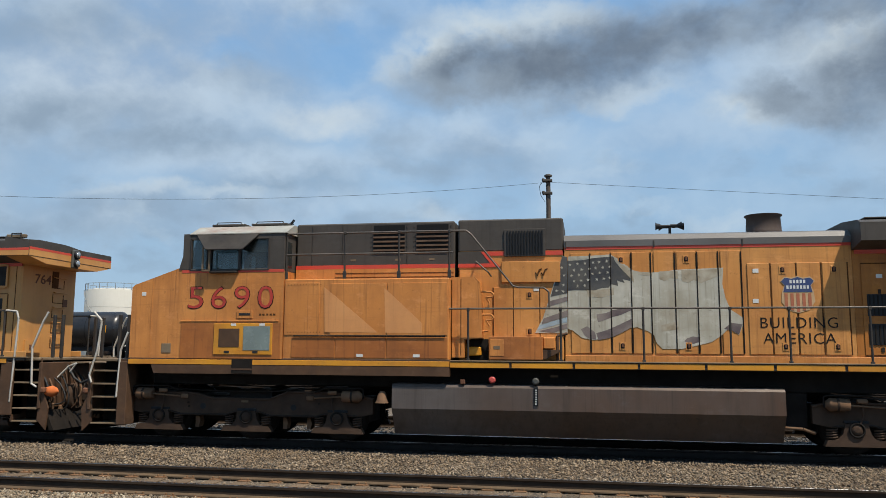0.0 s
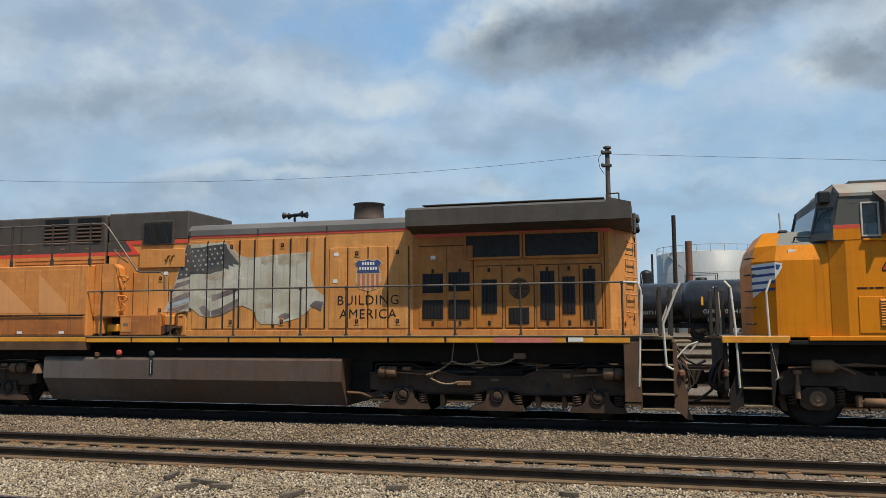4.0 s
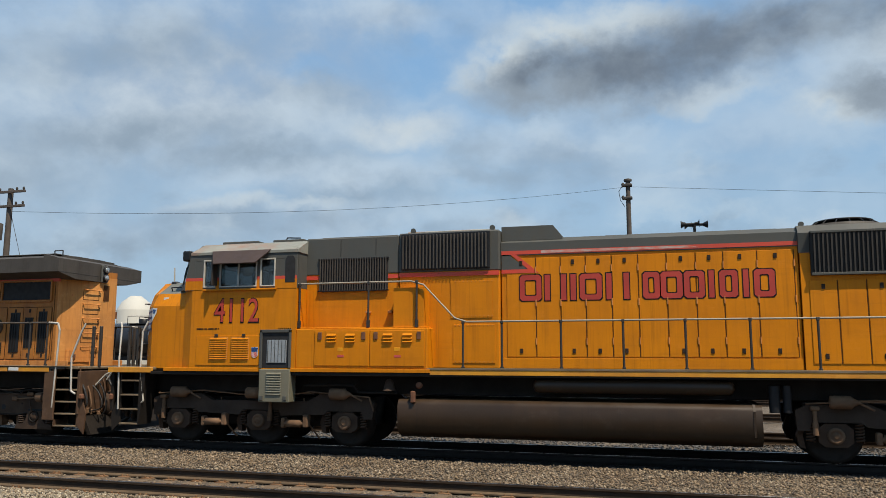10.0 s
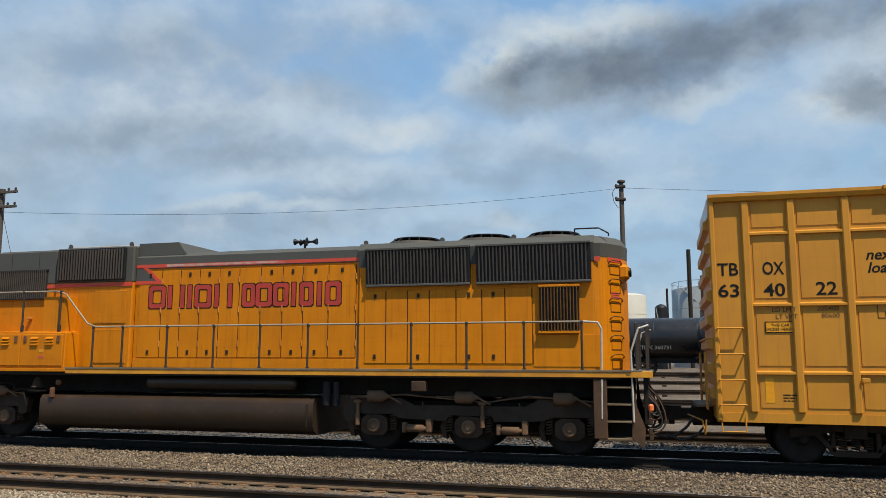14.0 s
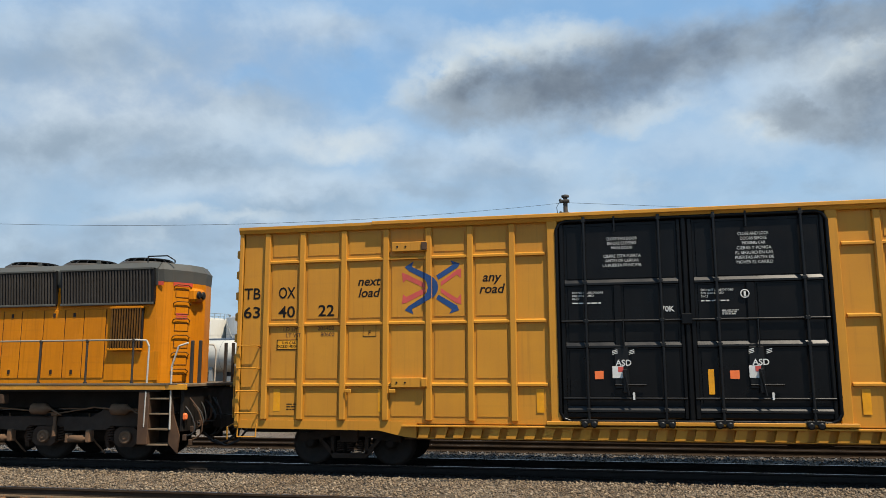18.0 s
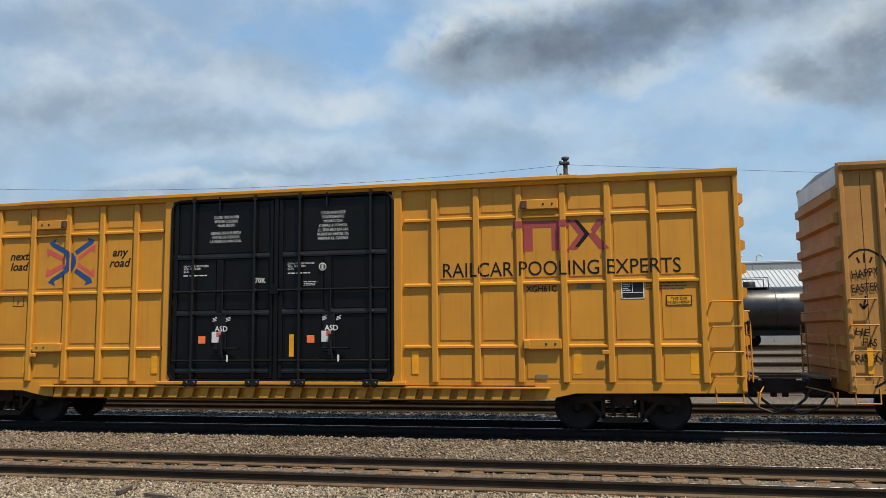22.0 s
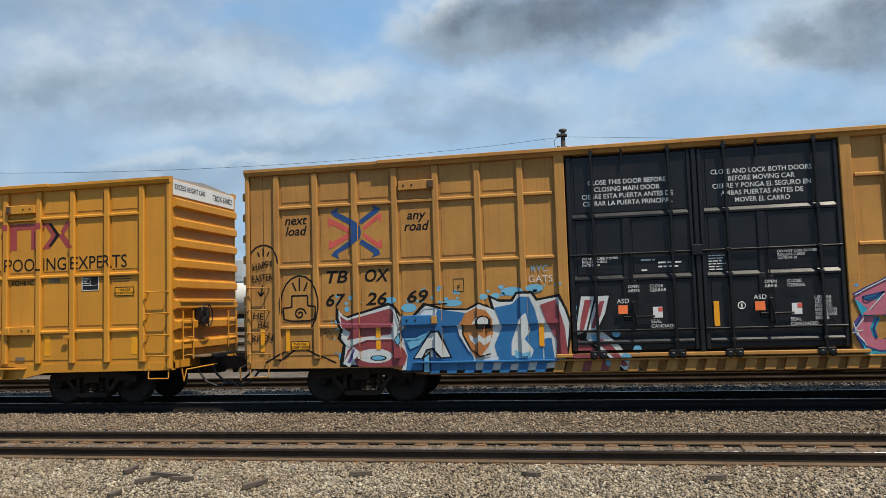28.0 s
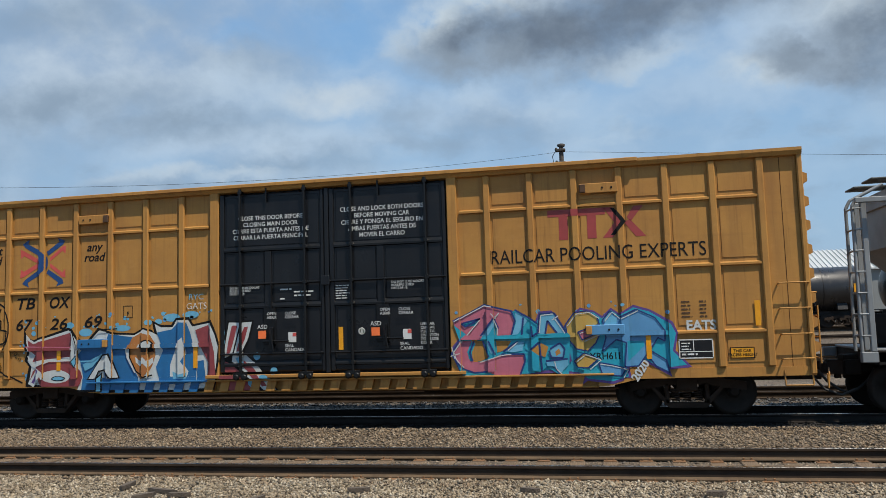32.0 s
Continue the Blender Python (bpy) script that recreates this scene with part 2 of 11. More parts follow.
def gravel_sheet(name, a, c, cell=26.0):
    """Fine broken stone seen from afar: cells with joints, and large soft stains."""
    m = bpy.data.materials.new(name)
    m.use_nodes = True
    N, Lk = m.node_tree.nodes, m.node_tree.links
    b = N["Principled BSDF"]
    tc = N.new("ShaderNodeTexCoord").outputs["Object"]
    v = N.new("ShaderNodeTexVoronoi")
    Lk.new(tc, v.inputs["Vector"])
    v.inputs["Scale"].default_value = cell
    rp = N.new("ShaderNodeValToRGB")
    rp.color_ramp.elements[0].color, rp.color_ramp.elements[1].color = (*a, 1), (*c, 1)
    sp = N.new("ShaderNodeSeparateColor")
    Lk.new(v.outputs["Color"], sp.inputs[0])
    Lk.new(sp.outputs[0], rp.inputs[0])
    n = N.new("ShaderNodeTexNoise")
    Lk.new(tc, n.inputs["Vector"])
    n.inputs["Scale"].default_value, n.inputs["Detail"].default_value = 0.35, 8.0
    mx = N.new("ShaderNodeMix")
    mx.data_type, mx.blend_type = "RGBA", "MULTIPLY"
    r2 = N.new("ShaderNodeValToRGB")
    r2.color_ramp.elements[0].position, r2.color_ramp.elements[0].color = 0.36, (0.55, 0.5, 0.45, 1)
    r2.color_ramp.elements[1].position, r2.color_ramp.elements[1].color = 0.62, (1, 1, 1, 1)
    Lk.new(n.outputs["Fac"], r2.inputs[0])
    mx.inputs[0].default_value = 0.9
    Lk.new(rp.outputs[0], mx.inputs[6]), Lk.new(r2.outputs[0], mx.inputs[7])
    Lk.new(mx.outputs[2], b.inputs["Base Color"])
    bp = N.new("ShaderNodeBump")
    bp.inputs["Strength"].default_value, bp.inputs["Distance"].default_value = 0.9, 0.03
    Lk.new(v.outputs["Distance"], bp.inputs["Height"])
    Lk.new(bp.outputs[0], b.inputs["Normal"])
    b.inputs["Roughness"].default_value = 0.92
    return m


def glass(name, tint=(0.055, 0.070, 0.075), rough=0.03):
    m = bpy.data.materials.new(name)
    m.use_nodes = True
    b = m.node_tree.nodes["Principled BSDF"]
    b.inputs["Base Color"].default_value = (*tint, 1)
    b.inputs["Roughness"].default_value = rough
    b.inputs["Transmission Weight"].default_value = 0.92
    b.inputs["IOR"].default_value = 1.5
    return m


YELLOW_OLD = surface("faded_armour_yellow", (0.60, 0.245, 0.062), 0.5, second=(0.47, 0.172, 0.036), grain=0.5, streak=0.4, dirt=(0.25, 0.090, 0.030), grime=0.45, spec=0.32, runs=0.55, scuff=0.3)
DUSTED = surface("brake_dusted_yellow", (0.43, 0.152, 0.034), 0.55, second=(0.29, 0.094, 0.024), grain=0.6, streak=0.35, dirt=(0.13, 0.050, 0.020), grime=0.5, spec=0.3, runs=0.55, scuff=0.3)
RAIL_WORN = surface("worn_handrail", (0.135, 0.110, 0.085), 0.45, second=(0.050, 0.040, 0.031), grain=3.0, grime=0.3, dirt=(0.02, 0.017, 0.014))
YELLOW_RUSTY = surface("sooty_orange_yellow", (0.45, 0.172, 0.028), 0.55, second=(0.31, 0.100, 0.018), grain=0.5, streak=0.5, dirt=(0.12, 0.042, 0.016), grime=0.45, spec=0.3, runs=0.45, scuff=0.25)
WEDGE_PALE = surface("paler_wedge_paint", (0.65, 0.305, 0.105), 0.5, second=(0.56, 0.235, 0.070), grain=0.6, streak=0.2, dirt=(0.3, 0.11, 0.04), grime=0.3, runs=0.3)
YELLOW_PALE = surface("sun_bleached_yellow", (0.60, 0.275, 0.075), 0.55, second=(0.48, 0.185, 0.040), grain=0.6, streak=0.35, dirt=(0.20, 0.075, 0.03), grime=0.35, spec=0.3, runs=0.4, scuff=0.3)
YELLOW = surface("armour_yellow", (0.62, 0.208, 0.003), 0.5, second=(0.545, 0.175, 0.003), grain=0.6, streak=0.28, dirt=(0.22, 0.072, 0.008), grime=0.2, spec=0.18, runs=0.28, scuff=0.10)
YELLOW_SILL = surface("sill_yellow", (0.66, 0.29, 0.012), 0.5, second=(0.52, 0.20, 0.014), grain=1.5, grime=0.4, dirt=(0.13, 0.07, 0.03), scuff=0.3)
GREY_OLD = surface("sooty_grey_paint", (0.054, 0.048, 0.042), 0.62, second=(0.074, 0.064, 0.054), grain=0.8, streak=0.3, grime=0.35, dirt=(0.024, 0.019, 0.015), spec=0.25, runs=0.3, scuff=0.15)
GREY = surface("harbor_grey_paint", (0.080, 0.082, 0.075), 0.6, second=(0.066, 0.068, 0.062), grain=0.7, streak=0.25, grime=0.18, spec=0.25)
ROOF_WORN = surface("worn_cab_roof", (0.36, 0.35, 0.30), 0.6, second=(0.25, 0.25, 0.22), grain=1.6, grime=0.75, dirt=(0.22, 0.075, 0.032), scuff=0.3)
RED = surface("signal_red", (0.60, 0.055, 0.025), 0.5, second=(0.50, 0.06, 0.03), grain=1.2, grime=0.2)
RED_LETTER = surface("letter_red", (0.44, 0.040, 0.022), 0.5, grain=2.0, grime=0.1)
BLACK_PAINT = surface("black_paint", (0.007, 0.007, 0.008), 0.5, second=(0.012, 0.012, 0.013), grain=1.0, grime=0.3, dirt=(0.025, 0.022, 0.018), spec=0.3)
DOOR_BLACK = surface("black_door_paint", (0.0024, 0.0024, 0.0027), 0.34, second=(0.0042, 0.0042, 0.0046), grain=0.9, streak=0.25, grime=0.25, dirt=(0.011, 0.010, 0.009), spec=0.18)
DOOR_GREY = surface("worn_black_door_paint", (0.0055, 0.006, 0.008), 0.34, second=(0.010, 0.0105, 0.012), grain=0.9, streak=0.25, grime=0.25, dirt=(0.022, 0.021, 0.02), spec=0.3, runs=0.2)
UNDER = surface("oily_underframe", (0.010, 0.008, 0.0065), 0.75, second=(0.017, 0.013, 0.01), grain=2.0, grime=0.3, dirt=(0.03, 0.021, 0.015), spec=0.2)
TRUCK = surface("dusty_truck_casting", (0.082, 0.050, 0.032), 0.85, second=(0.046, 0.029, 0.020), grain=2.2, grime=0.5, dirt=(0.017, 0.013, 0.010), bump=0.12, spec=0.2)
TRUCK_DARK = surface("dark_truck_casting", (0.034, 0.023, 0.0165), 0.8, second=(0.018, 0.013, 0.010), grain=2.2, grime=0.4, dirt=(0.060, 0.038, 0.024), bump=0.1, spec=0.2)
DUST_STEEL = surface("dust_tan_steel", (0.20, 0.115, 0.065), 0.8, second=(0.11, 0.065, 0.038), grain=3.0, grime=0.4, dirt=(0.035, 0.024, 0.016), bump=0.1, spec=0.2)
TANK_BROWN = surface("fuel_tank_brown", (0.046, 0.026, 0.013), 0.40, second=(0.031, 0.019, 0.011), grain=0.8, streak=0.4, grime=0.3, dirt=(0.022, 0.016, 0.011), spec=0.3, runs=0.35, scuff=0.15)
TANK_GREY = surface("fuel_tank_grey", (0.108, 0.094, 0.086), 0.38, second=(0.088, 0.048, 0.027), grain=0.28, streak=0.5, grime=0.25, dirt=(0.032, 0.022, 0.016), spec=0.5, runs=0.35, scuff=0.12)
STEP_BROWN = surface("brown_step_steel", (0.105, 0.056, 0.030), 0.7, second=(0.062, 0.035, 0.021), grain=2.5, grime=0.35, dirt=(0.024, 0.017, 0.012), spec=0.25, scuff=0.2)
RAIL_PIPE = surface("dark_handrail", (0.019, 0.016, 0.0135), 0.6, second=(0.036, 0.027, 0.019), grain=4.0)
GRAB_WHITE = surface("worn_white_grab_iron", (0.52, 0.50, 0.45), 0.6, second=(0.38, 0.34, 0.28), grain=4.0, grime=0.25)
STEEL_EDGE = surface("worn_walkway_edge", (0.22, 0.165, 0.105), 0.65, second=(0.13, 0.09, 0.056), grain=2.0, grime=0.5, dirt=(0.04, 0.03, 0.02), spec=0.15)
WHITE_PAINT = surface("white_paint", (0.66, 0.66, 0.63), 0.5, second=(0.56, 0.56, 0.53), grain=2.0, grime=0.15)
ORANGE = surface("orange_sticker", (0.92, 0.19, 0.045), 0.5, grain=5.0)
TAPE = surface("yellow_reflector", (0.78, 0.33, 0.003), 0.4, grain=5.0, scuff=0.1)
CAR_YELLOW = surface("boxcar_yellow", (0.56, 0.250, 0.022), 0.5, second=(0.495, 0.214, 0.020), grain=0.9, streak=0.16, dirt=(0.30, 0.13, 0.03), grime=0.16, spec=0.32, runs=0.2)
CAR_YELLOW_OLD = surface("older_boxcar_yellow", (0.435, 0.220, 0.052), 0.55, second=(0.375, 0.178, 0.044), grain=0.8, streak=0.34, dirt=(0.20, 0.095, 0.034), grime=0.32, spec=0.25, runs=0.35, scuff=0.12)
INK = surface("black_lettering", (0.008, 0.0075, 0.007), 0.6, grain=3.0, spec=0.2)
BLUE = surface("logo_blue", (0.010, 0.055, 0.19), 0.5, grain=3.0)
CORAL = surface("logo_red", (0.60, 0.085, 0.065), 0.5, grain=3.0)
MAROON = surface("logo_maroon", (0.33, 0.045, 0.04), 0.5, grain=3.0)
WINDOW = glass("cab_glass", (0.20, 0.25, 0.26))
ROD_BLACK = surface("glossy_black_rod", (0.0035, 0.0035, 0.004), 0.38, second=(0.007, 0.007, 0.007), grain=0.8, spec=0.30, bump=0.0)
EMD_FRAME = surface("brown_truck_frame", (0.060, 0.040, 0.028), 0.8, second=(0.036, 0.025, 0.018), grain=2.2, grime=0.4, dirt=(0.016, 0.012, 0.010), bump=0.1, spec=0.25)
GRILLE_BROWN = surface("dark_brown_bar", (0.15, 0.066, 0.010), 0.65, second=(0.07, 0.034, 0.010), grain=6.0, spec=0.2)
# near-black holds the shade inside cabs, slots and openings
DARK_IN = surface("shaded_interior", (0.012, 0.012, 0.013), 0.8, grain=3.0)
RUBBER = surface("rubber_hose", (0.02, 0.019, 0.018), 0.6, grain=8.0)
RUST = surface("rust", (0.16, 0.065, 0.03), 0.85, second=(0.10, 0.04, 0.02), grain=6.0, bump=0.1)
CHAIN = surface("tan_chain", (0.24, 0.16, 0.09), 0.7, grain=8.0)
WHEEL = surface("wheel_steel", (0.013, 0.011, 0.0095), 0.65, second=(0.022, 0.016, 0.012), grain=5.0, spec=0.25)
RAIL_SIDE = surface("rail_brown", (0.050, 0.034, 0.022), 0.85, second=(0.029, 0.020, 0.014), grain=3.0, grime=0.3, dirt=(0.012, 0.009, 0.007), spec=0.2)
RAIL_TOP = surface("rail_polish", (0.46, 0.45, 0.44), 0.28, metal=1.0, grain=6.0, grime=0.25, dirt=(0.12, 0.1, 0.09), bump=0.0)
RAIL_DARK = surface("greasy_rail", (0.009, 0.0075, 0.0065), 0.6, second=(0.015, 0.012, 0.01), grain=3.0, spec=0.2)
TIE = surface("weathered_tie", (0.19, 0.135, 0.088), 0.95, second=(0.115, 0.082, 0.055), grain=3.0, grime=0.35, dirt=(0.06, 0.042, 0.03), bump=0.3, fine=35.0, vary=0.45, spec=0.2)
TIE_DARK = surface("near_black_tie", (0.013, 0.0105, 0.0085), 0.9, grain=3.0, bump=0.2, vary=0.4, spec=0.2)
PLATE = surface("rusted_tie_plate", (0.235, 0.125, 0.060), 0.95, second=(0.145, 0.080, 0.042), grain=8.0, bump=0.1, vary=0.4, spec=0.2)
SHEET = gravel_sheet("ballast_ground", (0.060, 0.046, 0.033), (0.20, 0.158, 0.112))
# near-black mixes oil with the shade below the train
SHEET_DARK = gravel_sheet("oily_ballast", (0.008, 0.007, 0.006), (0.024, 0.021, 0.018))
STONES = pebbles("ballast_stones", ((0.046, 0.035, 0.025), (0.165, 0.120, 0.074), (0.25, 0.182, 0.112), (0.125, 0.102, 0.075), (0.38, 0.30, 0.205)))
STONES_PALE = pebbles("cream_stones", ((0.060, 0.048, 0.034), (0.225, 0.178, 0.114), (0.36, 0.292, 0.196), (0.15, 0.13, 0.10), (0.52, 0.45, 0.335)))
STONES_DARK = pebbles("oily_shaded_stones", ((0.007, 0.0065, 0.006), (0.018, 0.016, 0.014), (0.034, 0.031, 0.028), (0.013, 0.013, 0.013)))
STONES_BLUE = pebbles("blue_grey_stones", ((0.035, 0.038, 0.041), (0.085, 0.088, 0.092), (0.14, 0.14, 0.14), (0.06, 0.06, 0.062)))
WOOD_NEW = surface("split_wood", (0.40, 0.225, 0.085), 0.85, second=(0.28, 0.15, 0.06), grain=9.0, bump=0.2)
WOOD_OLD = surface("grey_dead_wood", (0.10, 0.078, 0.058), 0.9, grain=9.0, bump=0.2)
POLE_WOOD = surface("creosote_pole", (0.095, 0.075, 0.06), 0.9, second=(0.06, 0.048, 0.04), grain=2.0, bump=0.1)
TANKCAR = surface("tank_car_black", (0.010, 0.010, 0.012), 0.33, second=(0.017, 0.016, 0.016), grain=0.6, streak=0.3, grime=0.2, dirt=(0.04, 0.036, 0.032))
SILO_WHITE = surface("storage_tank_white", (0.50, 0.485, 0.43), 0.7, second=(0.44, 0.425, 0.37), grain=0.2, streak=0.15, grime=0.1, dirt=(0.35, 0.3, 0.24))
SILO_GREY = surface("storage_tank_grey", (0.30, 0.32, 0.325), 0.5, second=(0.25, 0.27, 0.275), grain=0.15, streak=0.2)
METAL_WALL = surface("grey_metal_cladding", (0.25, 0.26, 0.25), 0.6, grain=0.15, streak=0.15)
METAL_ROOF = surface("pale_corrugated_roof", (0.46, 0.48, 0.48), 0.5, grain=0.1, streak=0.1)
HOPPER_GREY = surface("hopper_grey", (0.22, 0.235, 0.24), 0.55, second=(0.17, 0.18, 0.185), grain=0.8, streak=0.3, grime=0.2, dirt=(0.09, 0.07, 0.055))
PINE = surface("conifer_green", (0.020, 0.040, 0.018), 0.9, second=(0.012, 0.026, 0.013), grain=1.0)
STRAW = surface("dry_weed", (0.42, 0.34, 0.16), 0.9, grain=9.0)
G_BLUE = surface("spray_blue", (0.016, 0.140, 0.33), 0.5, second=(0.012, 0.10, 0.26), grain=1.5, dirt=(0.02, 0.06, 0.12), streak=0.25, grime=0.25, scuff=0.18, runs=0.15)
G_NAVY = surface("spray_navy_line", (0.012, 0.035, 0.16), 0.5, grain=2.0)
G_SKY = surface("spray_sky_blue", (0.15, 0.40, 0.56), 0.5, second=(0.10, 0.33, 0.48), grain=1.5, dirt=(0.08, 0.2, 0.28), streak=0.25, grime=0.25, scuff=0.18, runs=0.15)
G_RED = surface("spray_dull_red", (0.27, 0.045, 0.048), 0.5, second=(0.19, 0.035, 0.04), grain=1.2, dirt=(0.12, 0.03, 0.03), streak=0.25, grime=0.25, scuff=0.18, runs=0.15)
G_WHITE = surface("spray_white", (0.55, 0.57, 0.55), 0.5, second=(0.46, 0.50, 0.50), grain=1.5, dirt=(0.30, 0.26, 0.2), streak=0.25, grime=0.25, scuff=0.18, runs=0.15)
G_ORANGE = surface("spray_orange", (0.44, 0.17, 0.035), 0.5, second=(0.34, 0.12, 0.03), grain=1.5, dirt=(0.2, 0.08, 0.03), streak=0.25, grime=0.25, scuff=0.18, runs=0.15)
G_PINK = surface("spray_pink", (0.47, 0.13, 0.18), 0.5, second=(0.39, 0.10, 0.15), grain=1.5, dirt=(0.25, 0.08, 0.1), streak=0.25, grime=0.25, scuff=0.18, runs=0.15)
G_TEAL = surface("spray_teal", (0.018, 0.33, 0.44), 0.5, second=(0.016, 0.26, 0.38), grain=1.5, dirt=(0.02, 0.14, 0.18), streak=0.25, grime=0.25, scuff=0.18, runs=0.15)
G_PERI = surface("spray_periwinkle", (0.10, 0.29, 0.50), 0.5, second=(0.08, 0.24, 0.45), grain=1.5, dirt=(0.06, 0.14, 0.24), streak=0.25, grime=0.25, scuff=0.18, runs=0.15)
G_GOLD = surface("spray_gold", (0.52, 0.33, 0.07), 0.5, grain=1.5)
G_PURPLE = surface("spray_purple_line", (0.10, 0.05, 0.22), 0.5, grain=1.5)
# gap shade between doors is coloured into these strips, together with dirt
SEAM = surface("dirty_shaded_seam", (0.105, 0.042, 0.013), 0.85, second=(0.055, 0.024, 0.009), grain=5.0, spec=0.15)
FADED_BLUE = surface("faded_shield_blue", (0.020, 0.045, 0.155), 0.55, second=(0.03, 0.055, 0.13), grain=5.0, grime=0.2, dirt=(0.25, 0.16, 0.08), scuff=0.2)
FADED_BAR = surface("faded_shield_red", (0.42, 0.13, 0.06), 0.6, grain=5.0, grime=0.4, dirt=(0.5, 0.25, 0.09))
FADED_FIELD = surface("faded_shield_white", (0.52, 0.36, 0.20), 0.6, second=(0.46, 0.30, 0.15), grain=5.0, grime=0.4, dirt=(0.45, 0.22, 0.08))
RAG_ORANGE = surface("orange_rag", (0.55, 0.14, 0.03), 0.9, grain=9.0)
RAIL_FOOT = surface("dusty_rail_foot", (0.125, 0.086, 0.052), 0.95, second=(0.075, 0.052, 0.033), grain=4.0, grime=0.3, dirt=(0.06, 0.043, 0.028), spec=0.2)

# ---- mesh building ----
class Kit:
    """Collects simple solids into one mesh; x is given along the train and shifted by -x0, y across, z up."""

    def __init__(self, x0=0.0):
        self.x0, self.v, self.f, self.smooth = x0, [], [], []

    def add(self, verts, faces, smooth=False):
        o = len(self.v)
        self.v += [(p[0] - self.x0, p[1], p[2]) for p in verts]
        self.f += [tuple(i + o for i in f) for f in faces]
        self.smooth += [smooth] * len(faces)
        return self

    def box(self, x0, x1, y0, y1, z0, z1, b=0.012):
        x0, x1, y0, y1, z0, z1 = min(x0, x1), max(x0, x1), min(y0, y1), max(y0, y1), min(z0, z1), max(z0, z1)
        b = min(b, 0.3 * (x1 - x0), 0.3 * (y1 - y0), 0.3 * (z1 - z0))
        V, ix = [], {}
        for sx in (0, 1):
            for sy in (0, 1):
                for sz in (0, 1):
                    X, Y, Z = (x0, x1)[sx], (y0, y1)[sy], (z0, z1)[sz]
                    xi, yi, zi = X + (b, -b)[sx], Y + (b, -b)[sy], Z + (b, -b)[sz]
                    for k, p in enumerate(((X, yi, zi), (xi, Y, zi), (xi, yi, Z))):
                        ix[sx, sy, sz, k] = len(V)
                        V.append(p)
        F = []
        for s in (0, 1):
            F.append([ix[s, a, c, 0] for a, c in ((0, 0), (1, 0), (1, 1), (0, 1))])
            F.append([ix[a, s, c, 1] for a, c in ((0, 0), (1, 0), (1, 1), (0, 1))])
            F.append([ix[a, c, s, 2] for a, c in ((0, 0), (1, 0), (1, 1), (0, 1))])
        for a in (0, 1):
            for c in (0, 1):
                F.append([ix[a, c, 0, 0], ix[a, c, 1, 0], ix[a, c, 1, 1], ix[a, c, 0, 1]])
                F.append([ix[a, 0, c, 0], ix[a, 1, c, 0], ix[a, 1, c, 2], ix[a, 0, c, 2]])
                F.append([ix[0, a, c, 1], ix[1, a, c, 1], ix[1, a, c, 2], ix[0, a, c, 2]])
        for a in (0, 1):
            for c in (0, 1):
                for e in (0, 1):
                    F.append([ix[a, c, e, 0], ix[a, c, e, 1], ix[a, c, e, 2]])
        return self.add(V, F)

    def prism(self, prof, a0, a1, axis="y", smooth=False):
        """A closed outline pushed along an axis. axis y: outline in (x, z); x: in (y, z); z: in (x, y)."""
        put = {"y": lambda p, a: (p[0], a, p[1]), "x": lambda p, a: (a, p[0], p[1]), "z": lambda p, a: (p[0], p[1], a)}[axis]
        n = len(prof)
        V = [put(p, a0) for p in prof] + [put(p, a1) for p in prof]
        F = [[i, (i + 1) % n, n + (i + 1) % n, n + i] for i in range(n)]
        self.add(V, F, smooth)
        return self.add(V, [list(range(n))[::-1], list(range(n, 2 * n))])

    def rod(self, p, q, r, n=8, r2=None, cap=True):
        p, q = Vector(p), Vector(q)
        d = (q - p).normalized()
        s = d.orthogonal().normalized()
        t = d.cross(s)
        r2 = r if r2 is None else r2
        V = [tuple(p + (s * math.cos(a) + t * math.sin(a)) * r) for a in (2 * math.pi * i / n for i in range(n))]
        V += [tuple(q + (s * math.cos(a) + t * math.sin(a)) * r2) for a in (2 * math.pi * i / n for i in range(n))]
        self.add(V, [[i, (i + 1) % n, n + (i + 1) % n, n + i] for i in range(n)], True)
        if cap:
            self.add(V, [list(range(n))[::-1], list(range(n, 2 * n))])
        return self

    def pipe(self, pts, r, n=6):
        for a, b in zip(pts, pts[1:]):
            self.rod(a, b, r, n, cap=True)
        return self

    def lathe(self, rings, c, axis="y", n=20):
        """rings: (along, radius) pairs round an axis through c."""
        V = []
        for a, r in rings:
            for i in range(n):
                w = 2 * math.pi * i / n
                k, s = r * math.cos(w), r * math.sin(w)
                V.append({"y": (c[0] + k, c[1] + a, c[2] + s), "x": (c[0] + a, c[1] + k, c[2] + s), "z": (c[0] + k, c[1] + s, c[2] + a)}[axis])
        F = [[j * n + i, j * n + (i + 1) % n, (j + 1) * n + (i + 1) % n, (j + 1) * n + i] for j in range(len(rings) - 1) for i in range(n)]
        self.add(V, F, True)
        m = len(rings) - 1
        return self.add(V, [list(range(n))[::-1], list(range(m * n, m * n + n))])

    def mesh(self, name):
        me = bpy.data.meshes.new(name)
        me.from_pydata(self.v, [], self.f)
        me.polygons.foreach_set("use_smooth", self.smooth)
        bm = bmesh.new()
        bm.from_mesh(me)
        bmesh.ops.recalc_face_normals(bm, faces=bm.faces)
        bm.to_mesh(me)
        bm.free()
        return me


def part(name, kit, material, parent=None, label=""):
    """Links a kit, or a mesh, as one object under a thing or under a part."""
    me = kit.mesh(name) if isinstance(kit, Kit) else kit
    if not me.materials:
        me.materials.append(material)
    ob = new(name, me)
    ob.parent = parent
    return tagged(ob, label)


